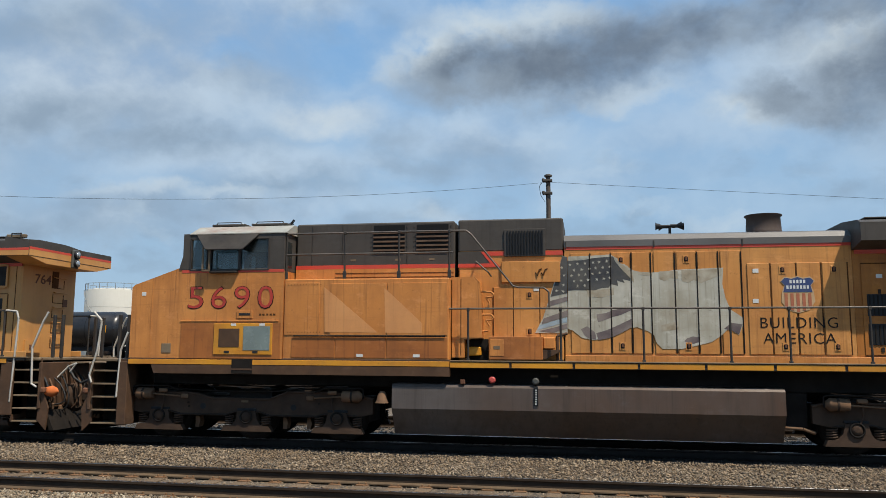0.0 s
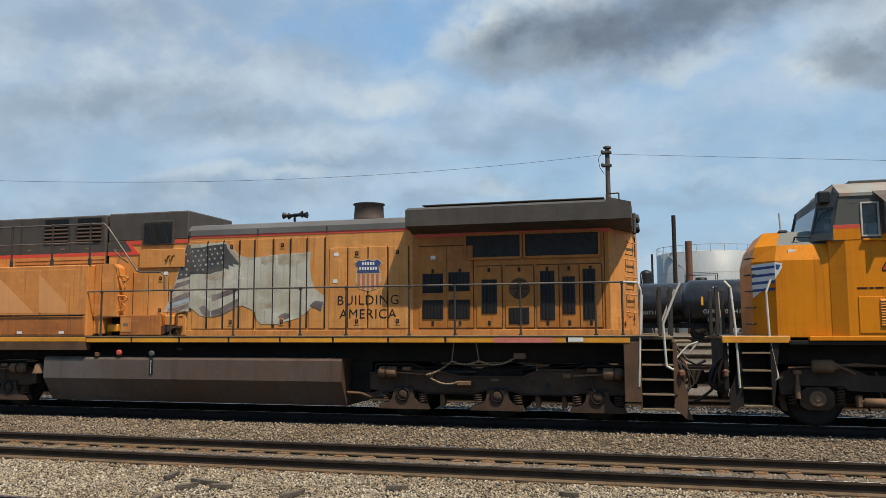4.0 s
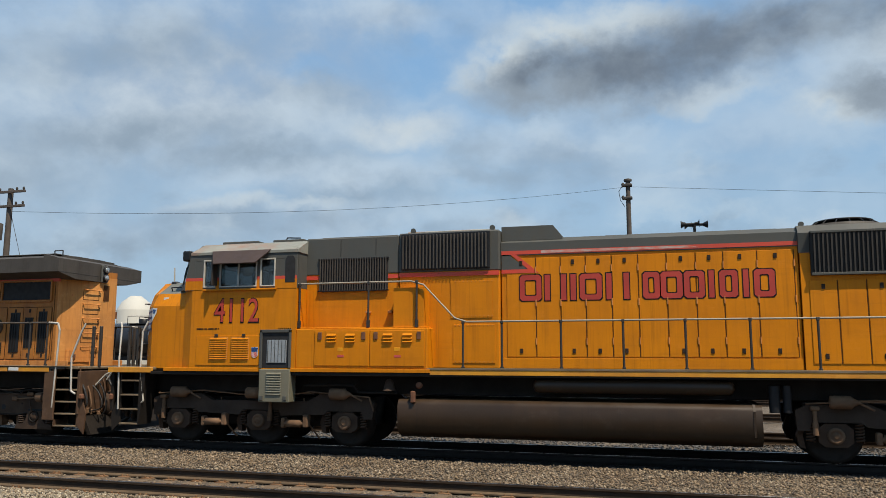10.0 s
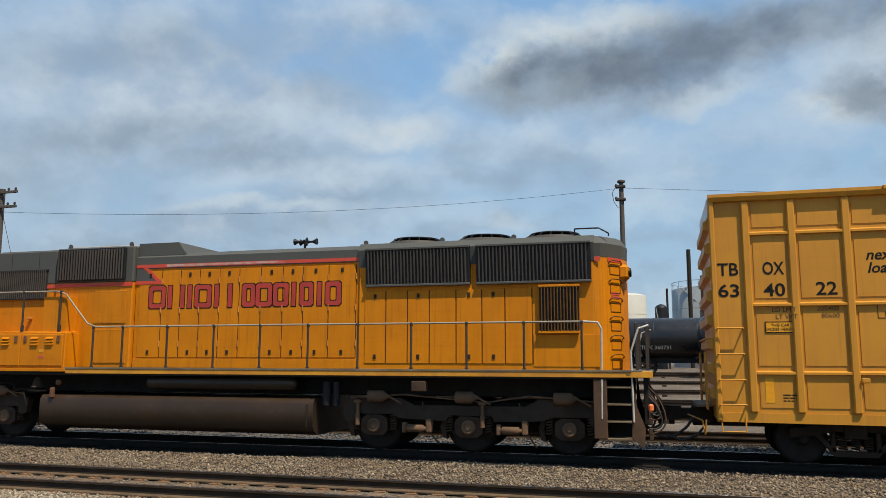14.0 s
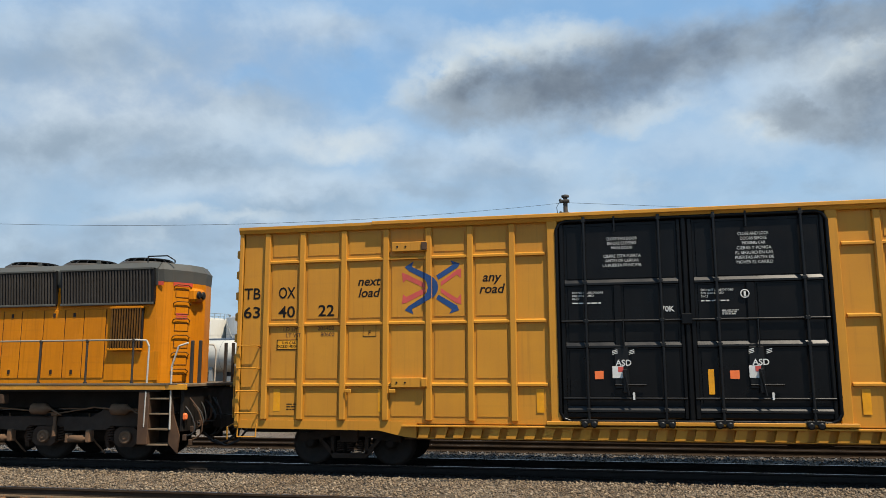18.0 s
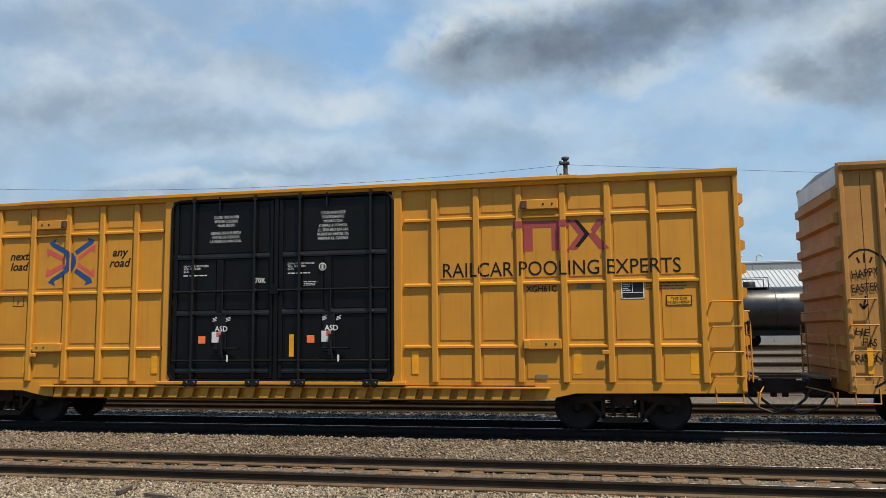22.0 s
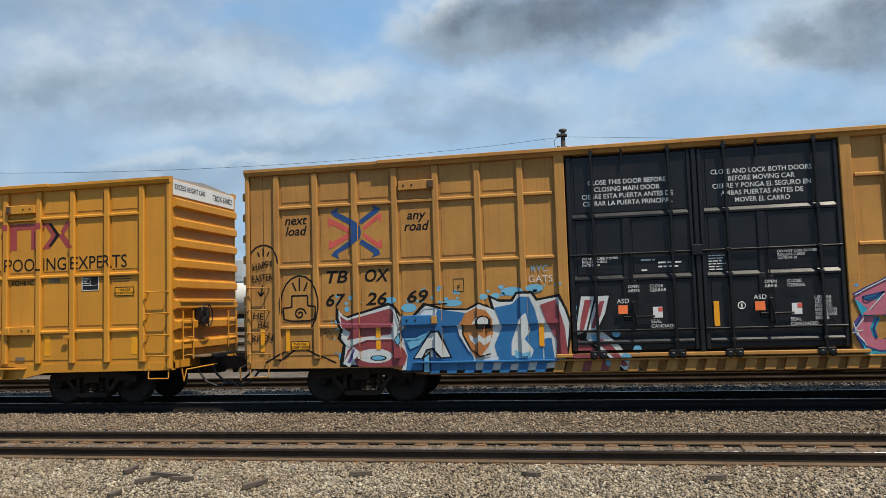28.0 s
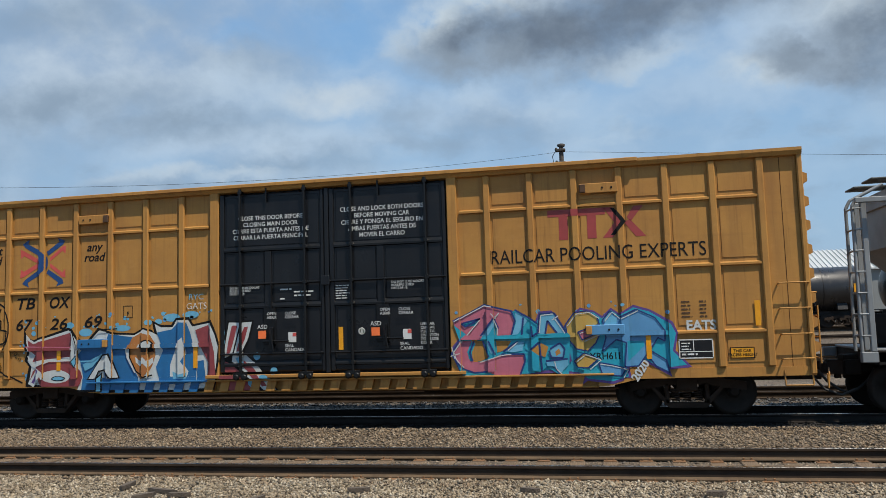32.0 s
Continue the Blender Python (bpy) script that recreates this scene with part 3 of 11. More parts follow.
def thing(name, label, category, m=None, group="", kind=""):
    ob = new(name)
    ob.empty_display_size = 0.3
    if m is not None:
        ob.matrix_basis = m
    return tagged(ob, label, category, group, kind)


def lay_on(me, plane, x0):
    """Cuts flat lettering where the side steps in or out, and lays every piece on its own step."""
    bm = bmesh.new()
    bm.from_mesh(me)
    bmesh.ops.delete(bm, geom=[f for f in bm.faces if f.normal.y > -0.5], context="FACES")
    xs = [v.co.x for v in bm.verts]
    grid = np.arange(min(xs), max(xs), 0.002)
    hs = np.array([plane(a + x0) for a in grid])
    cuts = [float(grid[i]) for i in np.nonzero(np.abs(np.diff(hs)) > 0.004)[0]]
    for c in cuts:
        r = bmesh.ops.bisect_plane(bm, geom=bm.verts[:] + bm.edges[:] + bm.faces[:], plane_co=(c, 0, 0), plane_no=(1, 0, 0))
        bmesh.ops.split_edges(bm, edges=[e for e in r["geom_cut"] if isinstance(e, bmesh.types.BMEdge)])
    for f in bm.faces:
        h = plane(f.calc_center_median().x + x0)
        for v in f.verts:
            v.co.y = -h - 0.003
    bm.to_mesh(me)
    bm.free()


def words(text, x, y, z, size, material, parent, x0=0.0, width=None, lean=0.0, name="lettering", label="", align="LEFT", bold=0.0, rot=90, turn=0, space=1.0, line=1.0, plane=None):
    """Painted words on a side that faces the near tracks: the first line's foot at (x, z), on the plane y."""
    cu = bpy.data.curves.new(name, "FONT")
    cu.body, cu.size, cu.shear, cu.align_x, cu.offset = text, size, lean, align, bold
    cu.space_character, cu.space_line, cu.extrude, cu.resolution_u = space, line, 0.0015, 3
    tmp = bpy.data.objects.new(name, cu)
    me = bpy.data.meshes.new_from_object(tmp)
    bpy.data.objects.remove(tmp)
    co = np.empty(len(me.vertices) * 3)
    me.vertices.foreach_get("co", co)
    co = co.reshape(-1, 3)
    k = 1.0
    if width:
        k = width / (co[:, 0].max() - co[:, 0].min())
        co[:, 0] = (co[:, 0] - co[:, 0].min()) * k
    if turn:
        w = radians(turn)
        co[:, 0], co[:, 1] = co[:, 0] * math.cos(w) - co[:, 1] * math.sin(w), co[:, 0] * math.sin(w) + co[:, 1] * math.cos(w)
    out = np.stack([x - x0 + co[:, 0], y - co[:, 2], z + co[:, 1]], 1)
    me.vertices.foreach_set("co", out.ravel())
    if plane is not None:
        lay_on(me, plane, x0)
    me.name = name
    me.materials.clear()
    return part(name, me, material, parent, label)


def flat(pts, y, x0, material, parent, name, label="", thick=0.003):
    """A painted shape on a side: outline in (x, z)."""
    return part(name, Kit(x0).prism(pts, y, y - thick), material, parent, label)

# ---- running gear ----
ROLLING, RUNNERS = [], []


def wheelset(parent, x, x0, r, name="wheelset", gauge=0.753):
    """Axle with two flanged wheels, round its own centre, so that it can roll."""
    k = Kit()
    for s in (-1, 1):
        k.lathe([(s * 0.055, r * 0.55), (s * 0.062, r * 0.86), (s * 0.065, r), (s * -0.06, r * 1.005), (s * -0.07, r * 1.055), (s * -0.09, r * 1.05), (s * -0.085, r * 0.85), (s * -0.05, r * 0.5)], (0, s * gauge, 0), "y", 32)
        k.lathe([(0, 0.12), (s * 0.13, 0.11), (s * 0.14, 0.05)], (0, s * gauge, 0), "y", 14)
    k.rod((0, -gauge, 0), (0, gauge, 0), 0.085, 10)
    for s in (-1, 1):
        for a in range(3):
            w = a * 2 * math.pi / 3
            k.rod((0.07 * math.cos(w), s * (gauge + 0.13), 0.07 * math.sin(w)), (0.07 * math.cos(w), s * (gauge + 0.16), 0.07 * math.sin(w)), 0.018, 6)
    ob = part(name, k, WHEEL, parent)
    ob.location = (x - x0, 0, r)
    ROLLING.append((ob, x - x0, r))
    return ob


def coil(kit, x, y, z0, z1, r=0.09, turns=5):
    """A wound spring: one wire along a helix."""
    n, m, w = turns * 8, 5, 0.018
    V, F = [], []
    for i in range(n + 1):
        t = 2 * math.pi * i / 8
        c, s_ = math.cos(t), math.sin(t)
        z = z0 + w + (z1 - z0 - 2 * w) * i / n
        for j in range(m):
            q = 2 * math.pi * j / m
            V.append((x + c * (r - w + w * math.cos(q)), y + s_ * (r - w + w * math.cos(q)), z + w * math.sin(q)))
    for i in range(n):
        for j in range(m):
            F.append([i * m + j, i * m + (j + 1) % m, (i + 1) * m + (j + 1) % m, (i + 1) * m + j])
    kit.add(V, F, True)
    kit.add(V, [list(range(m))[::-1], list(range(n * m, n * m + m))])


def freight_truck(parent, xc, x0):
    for dx in (-0.89, 0.89):
        wheelset(parent, xc + dx, x0, 0.46)
    for s in (-1, 1):
        y0, y1 = s * 0.93, s * 1.08
        k = Kit(x0)
        k.prism([(xc - 1.12, 0.50), (xc - 1.12, 0.66), (xc - 0.75, 0.72), (xc - 0.35, 0.80), (xc + 0.35, 0.80), (xc + 0.75, 0.72), (xc + 1.12, 0.66), (xc + 1.12, 0.50), (xc + 0.68, 0.55), (xc + 0.36, 0.62), (xc - 0.36, 0.62), (xc - 0.68, 0.55)], y0, y1)
        k.prism([(xc - 0.70, 0.56), (xc - 0.36, 0.17), (xc + 0.36, 0.17), (xc + 0.70, 0.56), (xc + 0.60, 0.56), (xc + 0.33, 0.27), (xc - 0.33, 0.27), (xc - 0.60, 0.56)], y0, y1)
        for dx in (-0.42, 0.34):
            k.box(xc + dx, xc + dx + 0.08, y0, y1, 0.25, 0.65)
        part("side_frame", k, TRUCK_DARK, parent)
        for dx in (-0.22, 0.0, 0.22):
            c = Kit(x0)
            coil(c, xc + dx, s * 1.0, 0.28, 0.55, 0.085)
            part("coil_spring", c, TRUCK_DARK, parent)
        for dx in (-0.89, 0.89):
            part("bearing_cap", Kit(x0).lathe([(0, 0.12), (s * 0.10, 0.115), (s * 0.14, 0.07)], (xc + dx, s * 0.95, 0.47), "y", 12), UNDER, parent)
    part("bolster", Kit(x0).box(xc - 0.2, xc + 0.2, -1.12, 1.12, 0.5, 0.76), TRUCK_DARK, parent)


def knuckle_coupler(parent, x, s, x0):
    """s: +1 points to +x."""
    k = Kit(x0)
    k.box(x - s * 1.1, x - s * 0.28, -0.09, 0.09, 0.76, 0.95, 0.02)
    k.prism([(x - s * 0.3, -0.13), (x - s * 0.05, -0.20), (x + s * 0.10, -0.16), (x + s * 0.04, -0.05), (x + s * 0.10, 0.12), (x - s * 0.02, 0.17), (x - s * 0.3, 0.14)], 0.72, 1.0, "z")
    k.box(x - s * 0.16, x - s * 0.04, -0.05, 0.05, 0.62, 0.72)
    part("coupler", k, TRUCK_DARK, parent, "dark cast knuckle coupler")
    h = Kit(x0)
    pts = [(x - s * 0.55, -0.30, 0.82), (x - s * 0.40, -0.34, 0.60), (x - s * 0.18, -0.36, 0.42), (x + s * 0.0, -0.37, 0.36)]
    h.pipe(pts, 0.028, 7)
    part("air_hose", h, RUBBER, parent, "black rubber air hose")


# ---- long-nosed wide-cab locomotive with a swept radiator wing ----
def stanchion(parent, x, y, z0, z1, x0, r=0.022):
    k = Kit(x0)
    k.rod((x, y, z0), (x, y, z1), r, 8)
    k.box(x - 0.035, x + 0.035, y - 0.02, y + 0.03, z0, z0 + 0.16, 0.006)
    k.box(x - 0.03, x + 0.03, y - 0.028, y + 0.028, z1 - 0.05, z1 + 0.02, 0.01)
    return part("stanchion", k, RAIL_PIPE, parent)


def step_well(parent, xa, xb, s, x0, mat, zt=1.72, n=5, z0=0.30, side=-1):
    """Corner steps; s: +1 at the +x end, whose outer plate leans out; side: -1 near, +1 far."""
    yo, yi = side * 1.52, side * 1.05
    k = Kit(x0)
    xin, xout = (xa, xb) if s > 0 else (xb, xa)
    k.prism([(xin - s * 0.03, z0), (xin + s * 0.0, z0), (xin + s * 0.0, zt), (xin - s * 0.18, zt)], yo, yi)
    part("step_side_plate", k, mat, parent)
    k = Kit(x0)
    k.prism([(xout, z0 + 0.05), (xout + s * 0.22, z0 - 0.16), (xout + s * 0.26, 0.62), (xout + s * 0.10, 1.05), (xout + s * 0.02, zt)], side * 1.47, side * 1.43)
    part("end_plate", k, mat, parent)
    part("step_back", Kit(x0).box(min(xin, xout), max(xin, xout), yi, yi + side * -0.03, z0, zt), UNDER, parent)
    for i in range(n):
        z = z0 + (zt - z0) * i / n
        part("step", Kit(x0).box(min(xin, xout), max(xin, xout), yo, yi, z, z + 0.035, 0.006), STEEL_EDGE, parent)


def keyed_latch(door, x, s, y, z, x0, paint):
    """A square latch plate with a dark recessed handle."""
    k = Kit(x0)
    k.box(x - 0.06, x + 0.06, s * y, s * (y + 0.010), z - 0.08, z + 0.08, 0.006)
    pl = part("latch", k, paint, door)
    part("latch_recess", Kit(x0).box(x - 0.038, x + 0.038, s * (y + 0.010), s * (y + 0.013), z - 0.045, z + 0.045, 0.002), UNDER, pl)
    part("latch_handle", Kit(x0).box(x - 0.018, x + 0.018, s * (y + 0.013), s * (y + 0.028), z - 0.025, z + 0.06, 0.004), RUST, pl)


def ge_truck(parent, xc, x0):
    for dx in (-2.04, 0, 2.04):
        wheelset(parent, xc + dx, x0, 0.533)
    for s in (-1, 1):
        k = Kit(x0)
        top = [(-2.80, 0.94), (-2.45, 1.02), (-1.25, 1.00), (-0.80, 0.89), (0.50, 0.89), (0.92, 1.05), (1.90, 1.05), (2.45, 1.02), (2.80, 0.92)]
        low = [(2.80, 0.60), (2.45, 0.53), (1.75, 0.56), (1.55, 0.51), (0.50, 0.51), (0.30, 0.58), (-0.30, 0.58), (-0.50, 0.51), (-1.55, 0.51), (-1.75, 0.56), (-2.45, 0.53), (-2.80, 0.60)]
        k.prism([(xc + a, b) for a, b in top + low], s * 1.02, s * 1.17)
        sf = part("side_frame", k, TRUCK, parent, "dusty brown cast truck side frame")
        part("frame_rib", Kit(x0).pipe([(xc + a, s * 1.17, b - 0.02) for a, b in top], 0.028, 6), TRUCK, sf)
        part("lower_rib", Kit(x0).pipe([(xc + a, s * 1.17, b + 0.02) for a, b in low[1:-1]], 0.024, 6), TRUCK_DARK, sf)
        for a in (-1.03, 1.05):
            part("frame_hole", Kit(x0).lathe([(0, 0.065), (s * 0.006, 0.065)], (xc + a, s * 1.17, 0.71), "y", 16), DARK_IN, sf)
        for a, z in ((-1.38, 0.78), (-1.36, 0.70), (1.62, 0.80)):
            part("frame_bolt", Kit(x0).lathe([(0, 0.026), (s * 0.016, 0.022)], (xc + a, s * 1.17, z), "y", 8), TRUCK_DARK, sf)
        part("data_plate", Kit(x0).box(xc - 0.14, xc + 0.02, s * 1.17, s * 1.178, 0.80, 0.87, 0.002), STEEL_EDGE, sf)
        for dx in (-2.04, 0, 2.04):
            a = xc + dx
            j = Kit(x0)
            j.prism([(a - 0.20, 0.62), (a + 0.20, 0.62), (a + 0.25, 0.42), (a + 0.33, 0.33), (a + 0.52, 0.30), (a + 0.57, 0.19), (a - 0.57, 0.19), (a - 0.52, 0.30), (a - 0.33, 0.33), (a - 0.25, 0.42)], s * 1.05, s * 1.22)
            jb = part("journal_box", j, TRUCK, parent, "brown bearing housing with round cap")
            part("slot", Kit(x0).box(a - 0.22, a + 0.22, s * 1.17, s * 1.195, 0.625, 0.675, 0.006), DARK_IN, jb)
            part("cap_ring", Kit(x0).lathe([(0, 0.145), (s * 0.030, 0.145), (s * 0.034, 0.115), (s * 0.010, 0.11)], (a, s * 1.22, 0.50), "y", 20), UNDER, jb)
            part("cap", Kit(x0).lathe([(0, 0.11), (s * 0.020, 0.10), (s * 0.030, 0.04)], (a, s * 1.22, 0.50), "y", 18), TRUCK, jb)
            for e in (-0.42, 0.42):
                c = Kit(x0)
                coil(c, a + e, s * 1.13, 0.30, 0.53, 0.11, 4)
                part("coil_spring", c, TRUCK, parent)
        for e in (-1, 1):
            xb = xc + e * 2.36
            b = Kit(x0)
            b.lathe([(-0.20 * e, 0.07), (-0.19 * e, 0.115), (0.16 * e, 0.125), (0.19 * e, 0.10), (0.24 * e, 0.05)], (xb, s * 1.27, 0.97), "x", 16)
            bc = part("brake_cylinder", b, DUST_STEEL, parent, "tan dust-covered brake cylinder")
            part("cylinder_band", Kit(x0).lathe([(-0.02, 0.132), (0.02, 0.132)], (xb + e * 0.02, s * 1.27, 0.97), "x", 16), TRUCK_DARK, bc)
            part("push_rod", Kit(x0).rod((xb - e * 0.2, s * 1.27, 0.96), (xb - e * 0.82, s * 1.25, 0.92), 0.018), DUST_STEEL, bc)
            part("slack_link", Kit(x0).box(xb - e * 0.42 - 0.10, xb - e * 0.42 + 0.10, s * 1.24, s * 1.30, 1.00, 1.08, 0.02), DUST_STEEL, bc)
            part("rod_end", Kit(x0).box(xb - e * 0.92 - 0.08, xb - e * 0.92 + 0.08, s * 1.21, s * 1.27, 0.87, 0.97, 0.02), DUST_STEEL, bc)
            part("air_line", Kit(x0).pipe([(xb + e * 0.26, s * 1.30, 0.92), (xb + e * 0.27, s * 1.30, 1.11), (xb + e * 0.20, s * 1.30, 1.14), (xb - e * 0.55, s * 1.28, 1.14), (xb - e * 0.80, s * 1.24, 1.04)], 0.018), UNDER, bc)
            part("brake_hanger", Kit(x0).pipe([(xb - e * 0.42, s * 1.24, 0.99), (xb - e * 0.44, s * 1.24, 0.78), (xb - e * 0.38, s * 1.24, 0.62)], 0.018), TRUCK, parent)
        for q in (-1.28, 0.76, 1.30):
            part("brake_shoe", Kit(x0).prism([(xc + q, 0.24), (xc + q + 0.08, 0.24), (xc + q + 0.11, 0.36), (xc + q + 0.08, 0.48), (xc + q, 0.48)], s * 0.80, s * 1.00), DUST_STEEL, parent)
        part("air_pipe", Kit(x0).pipe([(xc - 2.2, s * 1.10, 1.09), (xc - 0.7, s * 1.10, 1.03), (xc + 0.6, s * 1.10, 1.04), (xc + 1.6, s * 1.10, 1.12), (xc + 2.5, s * 1.10, 1.09)], 0.016), UNDER, parent)
    part("truck_bolster", Kit(x0).box(xc - 0.5, xc + 0.5, -1.0, 1.0, 0.62, 1.02), UNDER, parent)
    part("motor_housing", Kit(x0).box(xc - 2.5, xc + 2.5, -0.6, 0.6, 0.35, 0.90), UNDER, parent)


def ge_loco(shift, number, yellow, second=False):
    x0 = -0.55
    lo = thing("diesel_locomotive", "weathered armour-yellow diesel locomotive with grey roof, red stripe and radiator wing" if not second else "dusty yellow diesel locomotive with overhanging grey radiator wing and tail light", "locomotive", pose(x0 + shift, 17.3, 0), "train")
    RUNNERS.append((lo, x0 + shift))
    ye, gr = yellow, GREY_OLD
    hood, rad = (yellow, yellow) if second else (YELLOW_PALE, YELLOW_RUSTY)
    wing_end, body_end = (10.14, 9.55) if second else (9.84, 9.42)
    # frame and walkways
    part("underframe", Kit(x0).box(-9.6, 9.9, -0.9, 0.9, 1.16, 1.6, 0.02), UNDER, lo)
    for s in (-1, 1):
        part("walkway", Kit(x0).box(-2.7, 10.2, s * 1.0, s * 1.56, 1.66, 1.72), GREY_OLD, lo, "dark anti-slip walkway")
        n = 10
        for i in range(n):
            a = -2.70 + i * 1.25
            part("sill_stripe", Kit(x0).box(a, min(a + 1.20, 9.75), s * 1.555, s * 1.572, 1.60, 1.705, 0.003), YELLOW_SILL, lo, "yellow sill panel")
        part("side_sill", Kit(x0).box(-2.71, 9.80, s * 1.45, s * 1.556, 1.585, 1.665), RAIL_PIPE, lo)
        part("walkway_edge", Kit(x0).box(-2.71, 10.3, s * 1.50, s * 1.585, 1.718, 1.745), STEEL_EDGE, lo, "bare worn walkway edge")
    part("rear_platform", Kit(x0).box(9.7, 10.55, -1.5, 1.5, 1.66, 1.72), STEEL_EDGE, lo)
    part("front_platform", Kit(x0).box(-10.75, -9.7, -1.5, 1.5, 1.66, 1.72), STEEL_EDGE, lo)
    # nose and cab
    k = Kit(x0)
    k.prism([(-9.84, 1.74), (-9.84, 3.28), (-9.78, 3.34), (-8.73, 3.70), (-8.60, 3.70), (-8.60, 1.74)], -1.57, 1.57)
    nose = part("nose", k, ye, lo, "sloped yellow short hood")
    part("nose_seam", Kit(x0).box(-9.35, -9.34, -1.576, -1.57, 1.75, 3.4), ye, nose)
    part("nose_hatch", Kit(x0).pipe([(-9.6, -0.9, 3.42), (-9.3, -0.9, 3.52), (-9.1, -0.9, 3.62), (-9.0, -0.9, 3.60)], 0.02), RUST, nose)
    c = Kit(x0)
    c.prism([(-8.72, 1.74), (-8.72, 3.62), (-6.30, 3.62), (-6.30, 1.74)], -1.58, 1.58)
    cab = part("cab_lower", c, ye, lo, "yellow cab side with rust streaks")
    # cab upper: pillars and rails round real openings
    up = Kit(x0)
    for s in (-1, 1):
        y0, y1 = s * 1.58, s * 1.52
        wins = [(-8.45, -8.10), (-7.98, -7.36), (-7.30, -6.68)]
        edges = [-8.66] + [v for w in wins for v in w] + [-6.30]
        for a, b in zip(edges[::2], edges[1::2]):
            up.box(a, b, y0, y1, 3.67, 4.32, 0.006)
        up.box(-8.66, -6.3, y0, y1, 4.32, 4.45, 0.006)
        up.box(-8.66, -6.3, y0, y1, 3.6, 3.67, 0.006)
        up.prism([(-8.74, 3.66), (-8.66, 3.66), (-8.47, 4.44), (-8.52, 4.44)], y0 + s * 0.003, y1)
    up.box(-6.36, -6.3, -1.55, 1.55, 3.6, 4.45)
    part("cab_upper", up, gr, lo, "dark grey cab window band")
    part("door_window", Kit(x0).box(-6.302, -6.290, -1.44, -1.18, 3.70, 4.26, 0.004), WINDOW, lo, "narrow window in the rear cab door")
    for s in (-1, 1):
        for a, b in ((-8.45, -8.10), (-7.98, -7.36), (-7.30, -6.68)):
            w = part("cab_window", Kit(x0).box(a, b, s * 1.552, s * 1.545, 3.66, 4.33, 0.001), WINDOW, lo, "dark cab side window")
            fr = Kit(x0)
            for aa, bb, cc, dd in ((a - 0.03, a, 3.63, 4.34), (b, b + 0.03, 3.63, 4.34), (a - 0.03, b + 0.03, 4.31, 4.34), (a - 0.03, b + 0.03, 3.63, 3.66)):
                fr.box(aa, bb, s * 1.60, s * 1.56, cc, dd, 0.006)
            part("window_frame", fr, RAIL_PIPE, w)
    part("windshield", Kit(x0).prism([(-8.70, 3.74), (-8.68, 3.74), (-8.45, 4.40), (-8.47, 4.40)], -1.3, 1.3), WINDOW, lo)
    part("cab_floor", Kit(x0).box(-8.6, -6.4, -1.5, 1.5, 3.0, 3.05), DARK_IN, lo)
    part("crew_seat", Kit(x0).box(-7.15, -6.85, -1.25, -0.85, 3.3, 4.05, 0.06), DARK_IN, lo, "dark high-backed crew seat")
    rf = Kit(x0)
    rf.prism([(-1.60, 4.43), (-1.60, 4.45), (-1.15, 4.66), (1.15, 4.66), (1.60, 4.45), (1.60, 4.43)], -8.50, -6.26, "x")
    roof = part("cab_roof", rf, ROOF_WORN, lo, "pale worn cab roof")
    for a, b in ((-8.3, -7.5), (-7.35, -6.5)):
        rb = part("roof_box", Kit(x0).box(a, b, -1.0, 0.3, 4.70, 4.75), GREY_OLD, roof, "low dark equipment box on the roof")
        for q in (a + 0.08, (a + b) / 2, b - 0.08):
            part("box_foot", Kit(x0).box(q - 0.03, q + 0.03, -0.98, 0.28, 4.655, 4.70, 0.004), RAIL_PIPE, rb)
        part("box_grab", Kit(x0).pipe([(a + 0.1, -0.95, 4.75), (a + 0.12, -0.95, 4.79), (b - 0.12, -0.95, 4.79), (b - 0.1, -0.95, 4.75)], 0.010), RAIL_PIPE, rb)
    for a in (-7.75, -7.42):
        part("antenna_dome", Kit(x0).lathe([(0, 0.06), (0.04, 0.055), (0.07, 0.03)], (a, -0.6, 4.75), "z", 12), WHITE_PAINT, roof, "small white antenna dome")
    part("antenna", Kit(x0).rod((-6.55, -0.7, 4.74), (-6.45, -0.7, 4.86), 0.028), BLACK_PAINT, roof)
    part("antenna", Kit(x0).pipe([(-6.9, -0.6, 4.73), (-6.85, -0.6, 4.8), (-6.5, -0.6, 4.78)], 0.015), UNDER, roof)
    vis = Kit(x0)
    V = [(-8.34, -1.60, 4.42), (-6.90, -1.60, 4.42), (-7.16, -1.85, 4.07), (-8.00, -1.85, 4.07)]
    vis.add(V + [(x, y + 0.015, z - 0.02) for x, y, z in V], [(0, 1, 2, 3), (7, 6, 5, 4), (0, 4, 5, 1), (1, 5, 6, 2), (2, 6, 7, 3), (3, 7, 4, 0)])
    part("sun_visor", vis, surface("sooty_visor", (0.030, 0.027, 0.024), 0.7, second=(0.065, 0.056, 0.048), grain=2.2, grime=0.4, dirt=(0.014, 0.012, 0.011), spec=0.2), lo, "sooty metal sun visor")
    df = Kit(x0)
    for aa, bb, cc, dd in ((-8.13, -8.09, 3.64, 4.10), (-7.98, -7.94, 3.64, 4.10), (-8.13, -7.94, 4.10, 4.14), (-8.13, -7.94, 3.60, 3.64)):
        df.box(aa, bb, -1.75, -1.72, cc, dd, 0.006)
    part("wind_deflector", df, STEEL_EDGE, lo, "small framed wind deflector")
    part("arm_rest", Kit(x0).box(-7.98, -7.34, -1.70, -1.58, 3.57, 3.64, 0.02), RAIL_PIPE, lo)
    # flat plate; its black stands in for shade in the step recess
    part("sill_step", Kit(x0).box(-7.42, -6.95, -1.596, -1.58, 1.43, 1.735, 0.004), UNDER, lo, "black plate for the shaded step recess in the sill")
